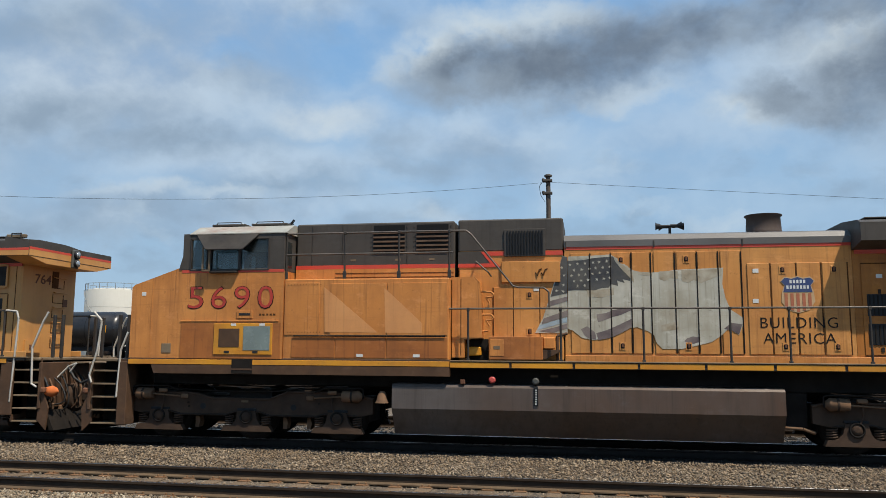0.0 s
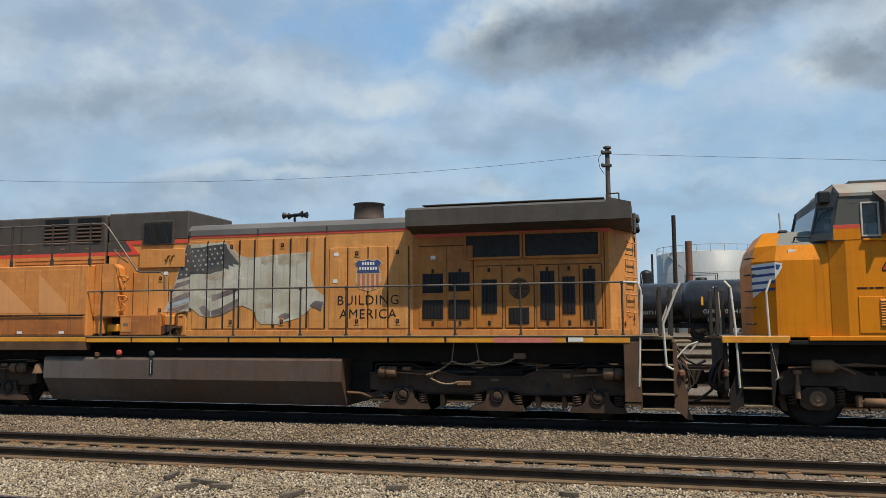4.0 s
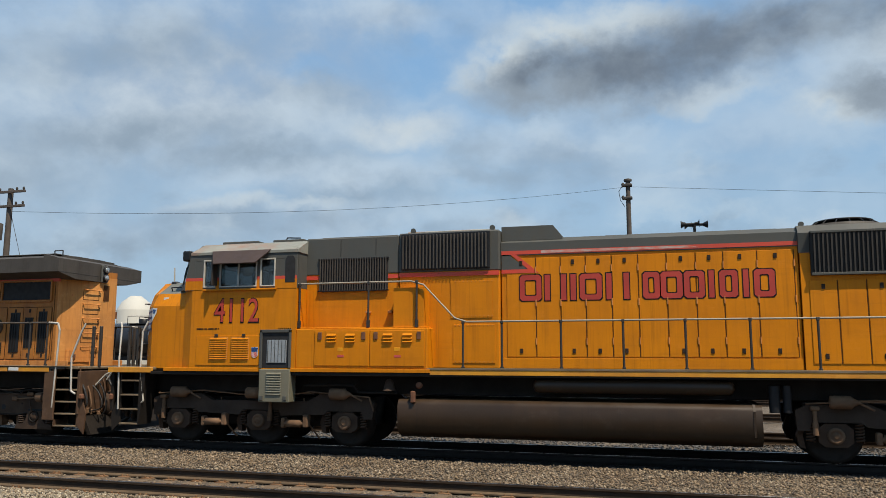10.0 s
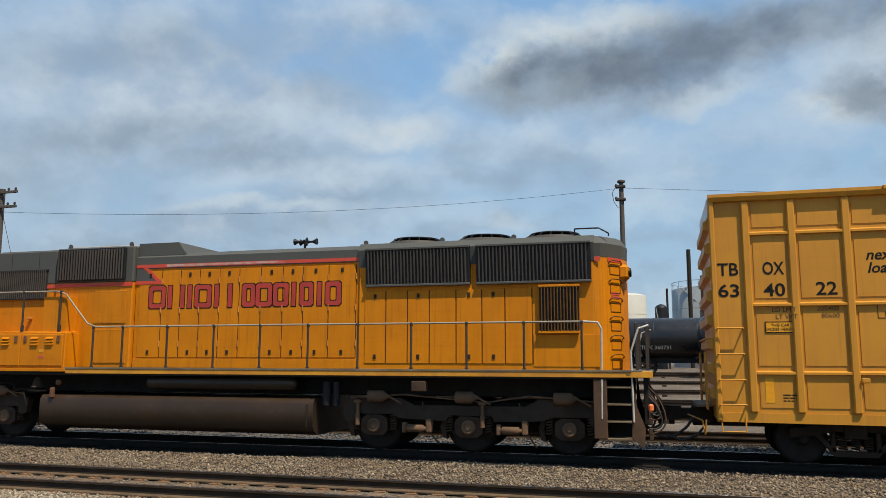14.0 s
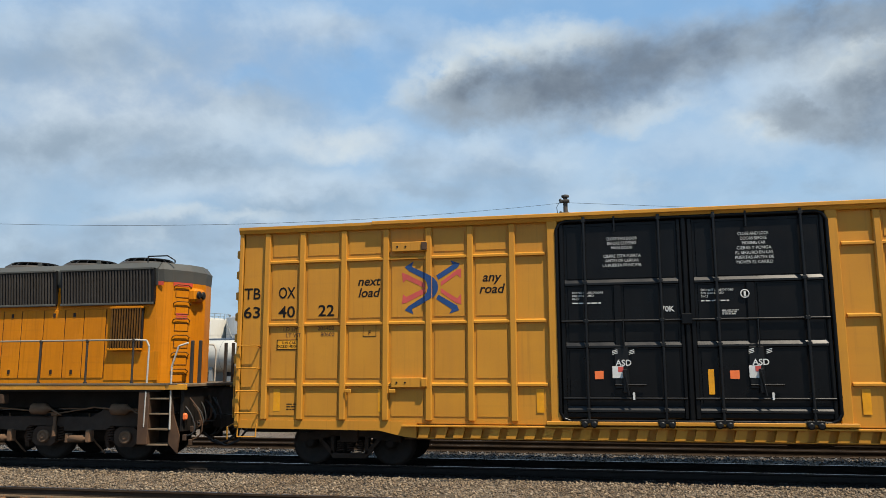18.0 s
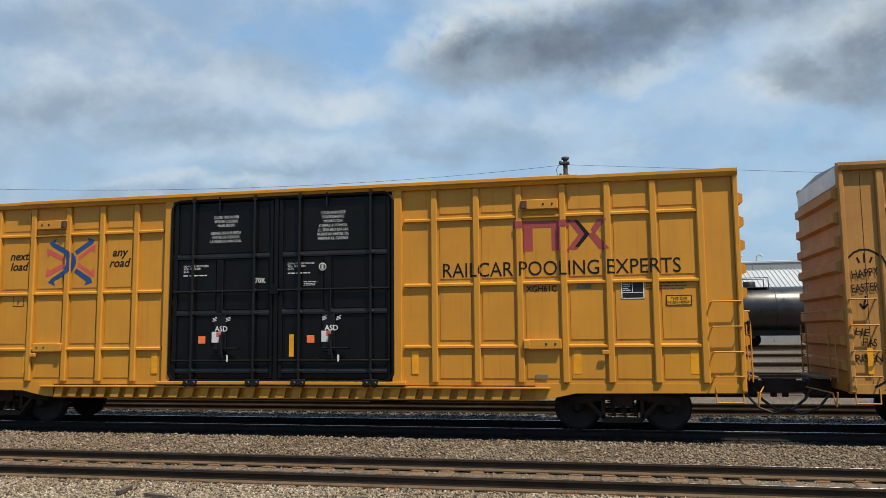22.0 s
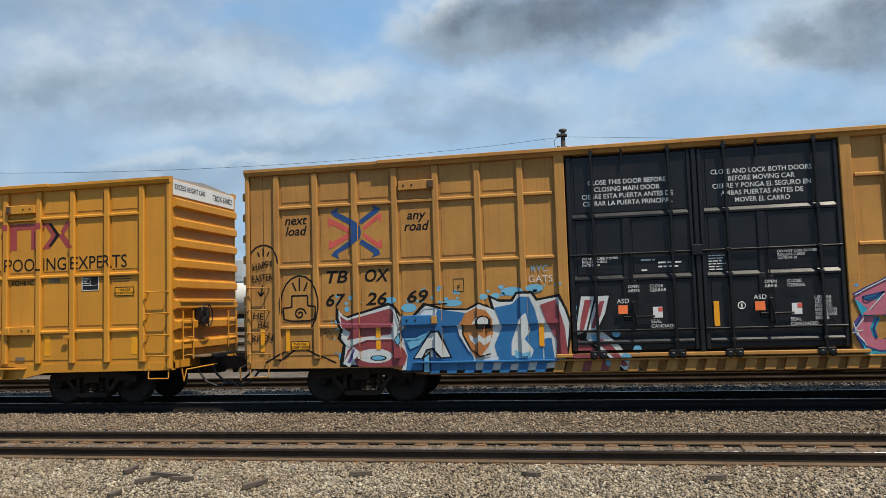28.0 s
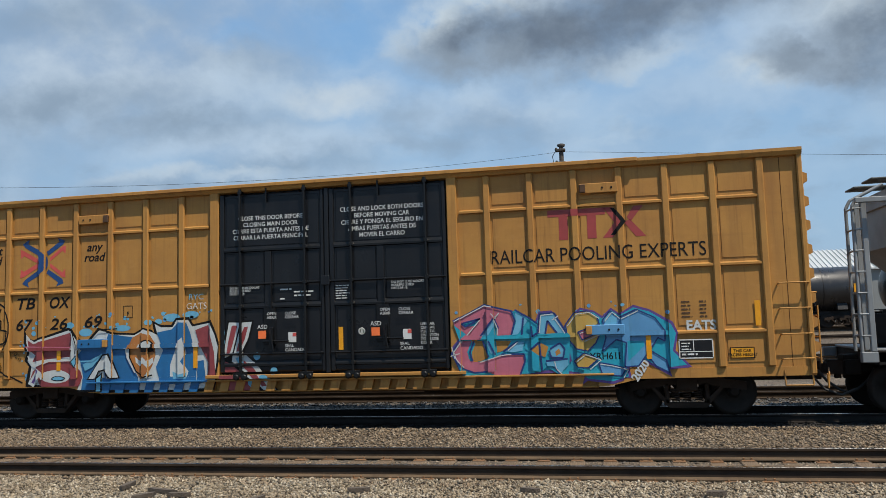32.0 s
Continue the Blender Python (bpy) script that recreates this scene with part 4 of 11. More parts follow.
    part("step_tread", Kit(x0).box(-7.42, -6.95, -1.603, -1.59, 1.50, 1.535, 0.003), STEP_BROWN, lo)
    # red stripe on the cab
    part("red_stripe", Kit(x0).box(-8.66, -6.3, -1.586, -1.581, 3.59, 3.65, 0.001), RED, lo)
    # sill and skirt under the cab
    for s in (-1, 1):
        part("cab_sill_stripe", Kit(x0).box(-9.84, -2.71, s * 1.575, s * 1.59, 1.615, 1.72, 0.004), YELLOW_SILL, lo, "yellow sill stripe")
        part("skirt", Kit(x0).prism([(-9.84, 1.61), (-9.30, 1.61), (-9.22, 1.42), (-2.71, 1.42), (-2.71, 1.61)], s * 1.585, s * 1.40), STEP_BROWN, lo, "brown lower skirt")
        part("front_sill", Kit(x0).box(-9.84, -2.71, s * 1.36, s * 1.572, 1.61, 1.76), STEP_BROWN, lo)
    # equipment locker with screen and pane below the cab number
    lk = part("equipment_locker", Kit(x0).box(-7.85, -6.52, -1.605, -1.58, 1.83, 2.49, 0.006), YELLOW_SILL, lo, "bright yellow equipment locker frame")
    part("wire_screen", Kit(x0).box(-7.73, -7.26, -1.612, -1.606, 1.99, 2.38, 0.002), STEP_BROWN, lk)
    part("locker_pane", Kit(x0).box(-7.17, -6.57, -1.612, -1.606, 1.92, 2.43, 0.002), surface("grey_green_pane", (0.20, 0.24, 0.22), 0.25, grain=3.0), lk)
    for a in (-7.40, -6.75):
        part("locker_sticker", Kit(x0).box(a - 0.06, a + 0.06, -1.610, -1.606, 2.44, 2.49, 0.001), WHITE_PAINT, lk)
        part("locker_slot", Kit(x0).box(a - 0.2, a - 0.08, -1.610, -1.606, 1.86, 1.91, 0.001), DARK_IN, lk)
    part("ledge", Kit(x0).box(-8.65, -6.4, -1.60, -1.58, 2.53, 2.56, 0.004), ye, lo)
    part("nose_badge", Kit(x0).box(-9.07, -8.85, -1.582, -1.57, 1.86, 2.06, 0.003), STEEL_EDGE, lo)
    part("sticker", Kit(x0).box(-9.60, -9.50, -1.576, -1.57, 3.10, 3.18, 0.001), WHITE_PAINT, lo)
    cv = part("cab_vent", Kit(x0).box(-7.34, -6.98, -1.60, -1.58, 2.60, 2.76, 0.006), ye, lo)
    part("vent_slot", Kit(x0).box(-7.29, -7.03, -1.604, -1.598, 2.66, 2.71, 0.002), DARK_IN, cv)
    for i in range(5):
        part("stencil_bar", Kit(x0).box(-6.84 + i * 0.08, -6.79 + i * 0.08, -1.583, -1.579, 2.66, 2.70, 0.001), SEAM, lo)
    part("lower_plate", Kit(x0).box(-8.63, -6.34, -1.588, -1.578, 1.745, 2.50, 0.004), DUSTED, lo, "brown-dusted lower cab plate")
    for i, ch_ in enumerate(number):
        a = -8.50 + i * 0.535
        o = words(ch_, a + 0.006, -1.584, 2.806, 0.71, INK, lo, x0, 0.372, name="digit_outline", bold=0.001)
        words(ch_, a + 0.022, -1.588, 2.818, 0.685, RED_LETTER, o, x0, 0.34, name="digit", label="red digit with black outline", bold=-0.004)
    # cabinet behind the cab
    for s in (-1, 1):
        a0, a1 = -6.30, -2.72
        bx = part("control_cabinet", Kit(x0).box(a0, a1, s * 1.56, s * 0.95, 1.74, 3.43, 0.02), ye, lo, "brown-stained yellow control cabinet")
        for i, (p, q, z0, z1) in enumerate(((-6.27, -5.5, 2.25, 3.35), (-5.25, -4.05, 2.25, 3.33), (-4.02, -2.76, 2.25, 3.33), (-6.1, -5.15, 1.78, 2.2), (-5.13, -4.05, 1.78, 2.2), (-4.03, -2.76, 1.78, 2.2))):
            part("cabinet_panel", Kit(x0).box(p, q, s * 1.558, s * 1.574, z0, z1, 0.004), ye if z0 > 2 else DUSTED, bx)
        part("cabinet_rail", Kit(x0).rod((-6.05, s * 1.59, 2.23), (-2.8, s * 1.59, 2.23), 0.015), UNDER, bx)
        for p in (-4.6, -3.4):
            part("placard", Kit(x0).box(p - 0.07, p + 0.07, s * 1.574, s * 1.579, 1.80, 1.86, 0.001), WHITE_PAINT, bx)
    # upper hood behind the cab
    uh = part("upper_hood", Kit(x0).box(-6.26, -2.70, -1.0, 1.0, 3.4, 4.70, 0.03), gr, lo, "dark grey upper hood")
    for s in (-1, 1):
        part("hood_yellow_band", Kit(x0).box(-6.26, -2.70, s * 1.0, s * 1.006, 3.44, 3.69, 0.001), ye, uh)
        for z in (3.50, 3.59):
            part("band_seam", Kit(x0).box(-5.35, -2.72, s * 1.006, s * 1.014, z, z + 0.012, 0.001), SEAM, uh)
        part("hood_red_band", Kit(x0).box(-6.26, -2.70, s * 1.0, s * 1.007, 3.69, 3.775, 0.001), RED, uh)
        for a, b in ((-4.50, -3.80), (-3.54, -2.84)):
            g = part("intake_louver", Kit(x0).box(a, b, s * 0.99, s * 1.006, 4.04, 4.64, 0.003), INK, uh, "dark intake opening with slats")
            for i in range(5):
                z = 4.06 + i * 0.095
                part("slat", Kit(x0).prism([(s * 1.006, z + 0.05), (s * 1.012, z + 0.055), (s * 1.034, z + 0.012), (s * 1.030, z)], a, b, "x"), TRUCK, g)
            for q in (a - 0.05, b + 0.05):
                for i in range(6):
                    part("bolt", Kit(x0).box(q - 0.012, q + 0.012, s * 1.0, s * 1.012, 4.06 + i * 0.105, 4.084 + i * 0.105, 0.003), RAIL_PIPE, g)
        for a in (-4.95, -3.95, -3.2):
            part("hood_notice", Kit(x0).box(a - 0.06, a + 0.06, s * 1.0, s * 1.006, 3.86, 3.90, 0.001), STEEL_EDGE, uh)
        for a in (-5.9, -5.2, -3.75):
            part("panel_seam", Kit(x0).box(a, a + 0.012, s * 1.0, s * 1.01, 3.78, 4.66, 0.001), RAIL_PIPE, uh)
    bl = part("blower_house", Kit(x0).box(-2.62, -0.42, -1.0, 1.0, 1.72, 4.70, 0.03), hood, lo, "grey-topped yellow blower compartment")
    part("blower_top", Kit(x0).box(-2.63, -0.41, -1.012, 1.012, 4.02, 4.715, 0.03), gr, bl)
    for s in (-1, 1):
        part("blower_grey_corner", Kit(x0).prism([(-2.63, 3.77), (-1.90, 3.77), (-2.10, 4.03), (-2.63, 4.03)], s * 1.0, s * 1.010), gr, bl)
        part("blower_red_band", Kit(x0).prism([(-2.63, 3.69), (-1.72, 3.69), (-1.96, 3.935), (-0.42, 3.935), (-0.42, 4.02), (-2.14, 4.02), (-1.94, 3.77), (-2.63, 3.77)], s * 1.0, s * 1.016), RED, bl)
        g = part("blower_grille", Kit(x0).box(-1.64, -0.78, s * 1.0, s * 1.05, 3.91, 4.49, 0.006), gr, bl, "dark ribbed grille in raised frame")
        for i in range(13):
            a = -1.58 + i * 0.06
            part("grille_bar", Kit(x0).box(a, a + 0.03, s * 1.05, s * 1.075, 3.95, 4.45, 0.004), BLACK_PAINT, g)
        part("hinged_flap", Kit(x0).box(-1.70, -0.48, s * 1.0, s * 1.06, 3.36, 3.80, 0.008), hood, bl)
        for p, q in ((-1.87, -1.47), (-1.45, -0.92), (-0.90, -0.50)):
            d = part("hood_door", Kit(x0).box(p, q, s * 1.0, s * 1.018, 2.20, 3.26, 0.005), hood, bl)
            part("door_seam", Kit(x0).box(p - 0.018, p - 0.002, s * 1.0, s * 1.012, 2.20, 3.26, 0.001), SEAM, d)
            if p == -1.45:
                for z in (3.10, 2.34):
                    keyed_latch(d, -1.12, s, 1.018, z, x0, hood)
        part("duct", Kit(x0).prism([(-2.70, 1.80), (-2.70, 3.46), (-2.24, 3.46), (-2.14, 3.36), (-2.08, 2.9), (-2.08, 2.2), (-2.44, 2.17), (-2.44, 1.80)], s * 0.98, s * 1.34), ye, bl, "yellow air duct with bent brackets")
        part("duct_step", Kit(x0).box(-2.42, -2.12, s * 1.02, s * 1.22, 1.84, 2.02, 0.02), YELLOW_SILL, bl)
        # dark plate added where only shade falls under the duct
        part("duct_recess", Kit(x0).box(-2.43, -1.98, s * 1.0, s * 1.03, 1.75, 2.18, 0.002), UNDER, bl)
        part("duct_seam", Kit(x0).box(-2.52, -2.505, s * 1.34, s * 1.344, 1.84, 3.42, 0.001), SEAM, bl)
        for z in (3.02, 2.55):
            part("duct_bracket", Kit(x0).pipe([(-2.10, s * 1.30, z + 0.13), (-1.90, s * 1.28, z + 0.13), (-1.84, s * 1.26, z + 0.08), (-1.88, s * 1.26, z + 0.03), (-2.00, s * 1.26, z + 0.02), (-1.93, s * 1.24, z - 0.10), (-1.96, s * 1.24, z - 0.20), (-2.10, s * 1.24, z - 0.22)], 0.022, 7), ye, bl, "bent yellow bracket")
        part("duct_handle", Kit(x0).pipe([(-2.23, s * 1.02, 3.80), (-2.20, s * 1.34, 3.78), (-1.95, s * 1.34, 3.56), (-1.90, s * 1.2, 3.48)], 0.017), RAIL_WORN, bl)
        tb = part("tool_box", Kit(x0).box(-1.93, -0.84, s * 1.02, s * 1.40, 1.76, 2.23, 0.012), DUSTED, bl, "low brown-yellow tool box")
        part("box_plate", Kit(x0).box(-1.90, -1.62, s * 1.40, s * 1.408, 1.84, 2.17, 0.003), ye, tb)
        part("box_label", Kit(x0).box(-1.83, -1.70, s * 1.408, s * 1.411, 1.97, 2.04, 0.001), STEEL_EDGE, tb)
        part("box_shelf", Kit(x0).prism([(-0.84, 1.97), (-0.50, 1.97), (-0.50, 1.93), (-0.78, 1.78), (-0.84, 1.78)], s * 1.02, s * 1.36), STEP_BROWN, tb)
        part("box_end", Kit(x0).box(-0.84, -0.60, s * 1.02, s * 1.25, 1.98, 2.22, 0.02), ye, tb)
        for q in (-0.74, -0.62):
            part("flap_hook", Kit(x0).pipe([(q - 0.25, s * 1.06, 3.56), (q - 0.20, s * 1.08, 3.50), (q - 0.17, s * 1.08, 3.62), (q - 0.12, s * 1.06, 3.64)], 0.012), SEAM, bl)
        part("valve_stand", Kit(x0).pipe([(-0.55, s * 1.2, 1.72), (-0.55, s * 1.2, 2.25), (-0.35, s * 1.15, 2.3)], 0.03), STEP_BROWN, bl)
    # engine hood
    eh = part("engine_hood", Kit(x0).box(-0.40, 5.16, -1.0, 1.0, 1.72, 4.12, 0.01), hood, lo, "yellow engine hood with tall doors")
    part("hood_roof", Kit(x0).prism([(-1.02, 4.09), (-1.02, 4.22), (-0.93, 4.33), (-0.75, 4.37), (0.75, 4.37), (0.93, 4.33), (1.02, 4.22), (1.02, 4.09)], -0.40, 5.16, "x"), surface("dull_roof_grey", (0.14, 0.13, 0.12), 0.45, second=(0.09, 0.083, 0.075), grain=0.8, streak=0.3), eh, "rounded grey hood roof")
    for a in (-0.38, 1.40, 3.12):
        part("roof_seam", Kit(x0).box(a, a + 0.03, -1.03, 1.03, 4.06, 4.2, 0.004), RAIL_PIPE, eh)
    for s in (-1, 1):
        part("hood_red_stripe", Kit(x0).box(-0.39, 5.15, s * 1.0, s * 1.008, 4.03, 4.10, 0.001), RED, eh)
        ds = [(-0.27, 0.11), (0.14, 0.53), (0.56, 0.94), (0.97, 1.33), (1.40, 1.80), (1.85, 2.23), (2.26, 2.64), (2.70, 3.08)]
        for i, (p, q) in enumerate(ds):
            d = part("hood_door", Kit(x0).box(p, q, s * 1.0, s * 1.02, 1.90, 3.96, 0.006), hood, eh)
            part("door_seam", Kit(x0).box(q + 0.002, q + 0.020, s * 1.0, s * 1.010, 1.90, 3.96, 0.001), SEAM, d)
            if i in (2, 5):
                for z in (3.80, 2.05):
                    keyed_latch(d, p + 0.19, s, 1.02, z, x0, hood)
            part("hinge", Kit(x0).rod((q + 0.012, s * 1.026, 1.92), (q + 0.012, s * 1.026, 3.94), 0.013, 6), UNDER, d)
        for i, (p, q) in enumerate([(3.20, 3.62), (3.65, 4.10), (4.13, 4.56), (4.60, 5.05)]):
            d = part("hood_door", Kit(x0).box(p, q, s * 1.0, s * 1.02, 1.90, 3.70, 0.006), hood, eh)
            part("door_seam", Kit(x0).box(q + 0.002, q + 0.026, s * 1.0, s * 1.010, 1.90, 3.70, 0.001), SEAM, d)
            if i % 2:
                for z in (3.56, 2.05):
                    keyed_latch(d, p + 0.21, s, 1.02, z, x0, hood)
        part("sill_plate", Kit(x0).box(-0.40, 9.8, s * 1.0, s * 1.03, 1.72, 1.86, 0.006), ye, eh)
    if not second:
        y = -1.0245
        flagmap(lo, x0, y)
        words("BUILDING\nAMERICA", 4.12, y, 2.42, 0.30, INK, lo, x0, None, name="slogan", label="black painted slogan", align="CENTER", bold=-0.002, space=1.10, line=1.02)
        shield(lo, x0, y, 3.80, 4.46, 2.71, 3.44, tones=(FADED_FIELD, FADED_BLUE, FADED_BAR))
    st = Kit(x0)
    st.lathe([(0, 0.36), (0.04, 0.40), (0.12, 0.36), (0.42, 0.34), (0.44, 0.38), (0.46, 0.38)], (3.77, 0, 4.36), "z", 20)
    part("chimney", st, surface("burnt_steel", (0.06, 0.038, 0.028), 0.7, grain=4.0), lo, "rust-brown round exhaust stack")
    h = Kit(x0)
    h.rod((1.85, 0, 4.36), (1.85, 0, 4.62), 0.03)
    for dx, dy in ((-0.3, 0.0), (0.3, 0.06), (-0.22, 0.12), (0.24, -0.08)):
        h.rod((1.85, dy, 4.64), (1.85 + dx * 0.6, dy, 4.64), 0.03, 8, 0.03)
        h.rod((1.85 + dx * 0.6, dy, 4.64), (1.85 + dx, dy, 4.64), 0.03, 10, 0.085)
    part("air_horn", h, BLACK_PAINT, lo, "black three-chime air horn")
    # radiator compartment
    bow = 0.0 if second else 1.0     # how far the rear wall bows out
    rear = [(0.0, -0.97), (0.25, -0.47), (0.42, 0.0), (0.48, 0.5), (0.02, 0.97)]

    def rear_x(y):
        return body_end + bow * float(np.interp(y, [b for a, b in rear], [a for a, b in rear]))

    plan = [(5.16, -1.0), (body_end - 0.05, -1.0)] + [(body_end + bow * a, b) for a, b in rear] + [(body_end - 0.05, 1.0), (5.16, 1.0)]
    rc = part("radiator_body", Kit(x0).prism(plan, 1.72, 4.2, "z"), rad, lo, "yellow radiator compartment with vents")
    if bow:
        # paler skin: the sun on the rear wall is put into its colour
        skin = [(body_end - 0.045, -1.004)] + [(body_end + a + 0.006, b) for a, b in rear]
        part("rear_wall", Kit(x0).prism(skin + [(a - 0.02, b) for a, b in skin[::-1]], 1.73, 4.04, "z"), YELLOW_PALE, rc, "faded yellow rear wall skin, toned paler as if sunlit")
    wg = Kit(x0)
    wg.prism([(-0.95, 3.92), (-1.58, 4.05), (-1.58, 4.40), (-1.40, 4.47), (-0.5, 4.56), (0.5, 4.56), (1.40, 4.47), (1.58, 4.40), (1.58, 4.05), (0.95, 3.92)], 5.16, body_end, "x")
    wg.prism([(body_end - 0.05, 4.05), (body_end - 0.05, 4.50), (wing_end, 4.38), (wing_end, 4.05)], -1.578, 1.578)
    wing = part("radiator_wing", wg, gr, lo, "dark grey overhanging radiator wing")
    part("wing_red_edge", Kit(x0).box(5.2, body_end, -1.03, -1.0, 3.86, 3.98, 0.001), RED, wing)
    part("wing_deck", Kit(x0).box(5.4, 9.3, -1.1, 1.1, 4.545, 4.572), GREY_OLD, wing)
    part("wing_grab", Kit(x0).pipe([(9.35, -1.2, 4.48), (9.35, -1.2, 4.62), (9.6, -1.2, 4.62), (9.6, -1.2, 4.47)], 0.014), RAIL_PIPE, wing)
    for s in (-1, 1):
        for a, b in ((6.36, 7.52), (7.64, 9.15)):
            w = part("radiator_window", Kit(x0).prism([(a, 3.86), (b, 3.88), (b, 3.40), (a, 3.40)], s * 1.0, s * 1.012), DARK_IN, rc, "black radiator air opening")
            fr = Kit(x0)
            for aa, bb, cc, dd in ((a - 0.05, a, 3.36, 3.90), (b, b + 0.05, 3.36, 3.90), (a, b, 3.34, 3.40), (a, b, 3.86, 3.91)):
                fr.box(aa, bb, s * 1.0, s * 1.05, cc, dd, 0.006)
            part("window_frame", fr, rad, w)
        for a, b, z0, z1 in ((5.38, 5.84, 2.65, 3.07), (5.38, 5.84, 2.09, 2.50), (5.96, 6.43, 2.68, 3.09), (5.96, 6.43, 2.09, 2.50), (6.69, 7.02, 2.20, 2.92), (7.27, 7.70, 1.98, 2.32), (7.94, 8.24, 2.06, 3.08), (8.40, 8.66, 2.18, 2.95), (8.82, 9.08, 2.06, 3.10)):
            d = part("vent", Kit(x0).box(a, b, s * 1.0, s * 1.03, z0, z1, 0.004), BLACK_PAINT, rc, "black louvered vent")
            for i in range(int((b - a) / 0.075)):
                p = a + 0.03 + i * 0.075
                part("vent_bar", Kit(x0).box(p, p + 0.025, s * 1.03, s * 1.04, z0 + 0.02, z1 - 0.02, 0.002), UNDER, d)
        for a, b in ((5.30, 5.92), (5.93, 6.50), (6.58, 7.12), (7.20, 7.80), (7.86, 8.32), (8.34, 8.74), (8.76, 9.20)):
            part("vent_door", Kit(x0).box(a, b, s * 1.0, s * 1.016, 1.90, 3.2 if a > 6.5 else 3.66, 0.005), rad, rc)
            part("vent_seam", Kit(x0).box(b + 0.001, b + 0.020, s * 1.0, s * 1.010, 1.88, 3.2 if a > 6.5 else 3.66, 0.001), SEAM, rc)
            part("vent_seam", Kit(x0).box(a, b, s * 1.0, s * 1.010, 1.872, 1.890, 0.001), SEAM, rc)
            part("vent_seam", Kit(x0).box(a, b, s * 1.0, s * 1.010, (3.2 if a > 6.5 else 3.66) + 0.004, (3.2 if a > 6.5 else 3.66) + 0.020, 0.001), SEAM, rc)
            for z in (2.0, 3.12):
                part("latch", Kit(x0).box((a + b) / 2 - 0.028, (a + b) / 2 + 0.028, s * 1.016, s * 1.028, z - 0.045, z + 0.045, 0.003), TRUCK_DARK, rc)
        fan = Kit(x0)
        fan.lathe([(0, 0.22), (s * 0.02, 0.22), (s * 0.025, 0.17), (s * 0.012, 0.16)], (7.50, s * 1.016, 2.72), "y", 24)
        part("round_fan_port", fan, STEP_BROWN, rc)
        for i in range(3):
            w = i * math.pi / 3
            part("fan_spoke", Kit(x0).rod((7.50 + 0.20 * math.cos(w), s * 1.04, 2.72 + 0.20 * math.sin(w)), (7.50 - 0.20 * math.cos(w), s * 1.04, 2.72 - 0.20 * math.sin(w)), 0.010, 6), SEAM, rc)
    # rear face: ladder, lamps, number, lower box
    xe = body_end
    ya, yb = (0.12, 0.52) if second else (-0.47, -0.07)
    for i in range(5):
        z = 2.22 + i * 0.37
        xa_, xb_ = rear_x(ya), rear_x(yb)
        rl = Kit(x0)
        rl.pipe([(xa_, ya, z), (xa_ + 0.08, ya, z - 0.02), (xb_ + 0.08, yb, z - 0.02), (xb_, yb, z)], 0.014)
        part("ladder_rung", rl, ye, rc)
        pk = Kit(x0)
        pk.pipe([(xa_ + 0.004, ya, z - 0.06), (xa_ + 0.004, ya, z - 0.27), (xb_ + 0.004, yb, z - 0.27), (xb_ + 0.004, yb, z - 0.06)], 0.009)
        part("step_pocket", pk, SEAM, rc)
    fx = rear_x(-0.62)
    part("rear_box", Kit(x0).prism([(rear_x(-0.80), -0.80), (rear_x(-0.80) + 0.05, -0.80), (rear_x(-0.25) + 0.05, -0.25), (rear_x(-0.25), -0.25)], 1.83, 2.12, "z"), ye, rc)
    part("rear_latch", Kit(x0).box(fx + 0.05, fx + 0.07, -0.66, -0.60, 1.92, 2.02, 0.004), RUST, rc)
    part("rear_slot", Kit(x0).box(rear_x(0.2) - 0.02, rear_x(0.2) + 0.012, 0.06, 0.30, 3.42, 3.84, 0.003), SEAM, rc)
    part("rear_plate", Kit(x0).box(rear_x(0.6) - 0.02, rear_x(0.6) + 0.012, 0.50, 0.68, 2.98, 3.16, 0.003), RUST, rc)
    part("side_seam", Kit(x0).box(xe - 0.16, xe - 0.145, -1.008, -0.99, 1.75, 3.9, 0.001), SEAM, rc)
    hs = part("tail_lamp_housing", Kit(x0).box(wing_end, wing_end + 0.07, -0.10, 0.14, 3.90, 4.36, 0.03), GREY, lo, "upright housing with two round tail lamps")
    for z in (4.02, 4.23):
        part("lamp_rim", Kit(x0).lathe([(0, 0.10), (0.05, 0.10), (0.06, 0.085)], (wing_end + 0.07, 0.02, z), "x", 18), BLACK_PAINT, hs)
        part("lamp_glass", Kit(x0).lathe([(0.03, 0.08), (0.07, 0.075), (0.085, 0.03)], (wing_end + 0.07, 0.02, z), "x", 18), surface("lamp_glass", (0.45, 0.46, 0.45), 0.12, metal=0.6, grain=6.0), hs)
    nb = words(number, 0, 0, 0, 0.32, RED_LETTER if not second else RUST, lo, 0, 0.80, name="rear_number", bold=0.004)
    nb.location, nb.rotation_euler = ((xe - x0 + 0.003, -0.56, 3.50), (0, 0, radians(90))) if second else ((rear_x(-0.72) - x0 + 0.006, -0.72, 3.50), (0, 0, radians(69)))
    if second:
        for s in (-1, 1):
            part("wing_yellow_band", Kit(x0).box(5.2, wing_end - 0.01, s * 1.58, s * 1.586, 4.055, 4.17, 0.001), ye, wing)
            part("wing_red_band", Kit(x0).box(5.2, wing_end - 0.01, s * 1.58, s * 1.588, 4.17, 4.225, 0.001), RED, wing)
        part("wing_end_yellow", Kit(x0).box(wing_end, wing_end + 0.006, -1.57, 1.57, 4.055, 4.20, 0.001), ye, wing)
        part("wing_end_red", Kit(x0).box(wing_end, wing_end + 0.008, -1.57, 1.57, 4.20, 4.255, 0.001), RED, wing)
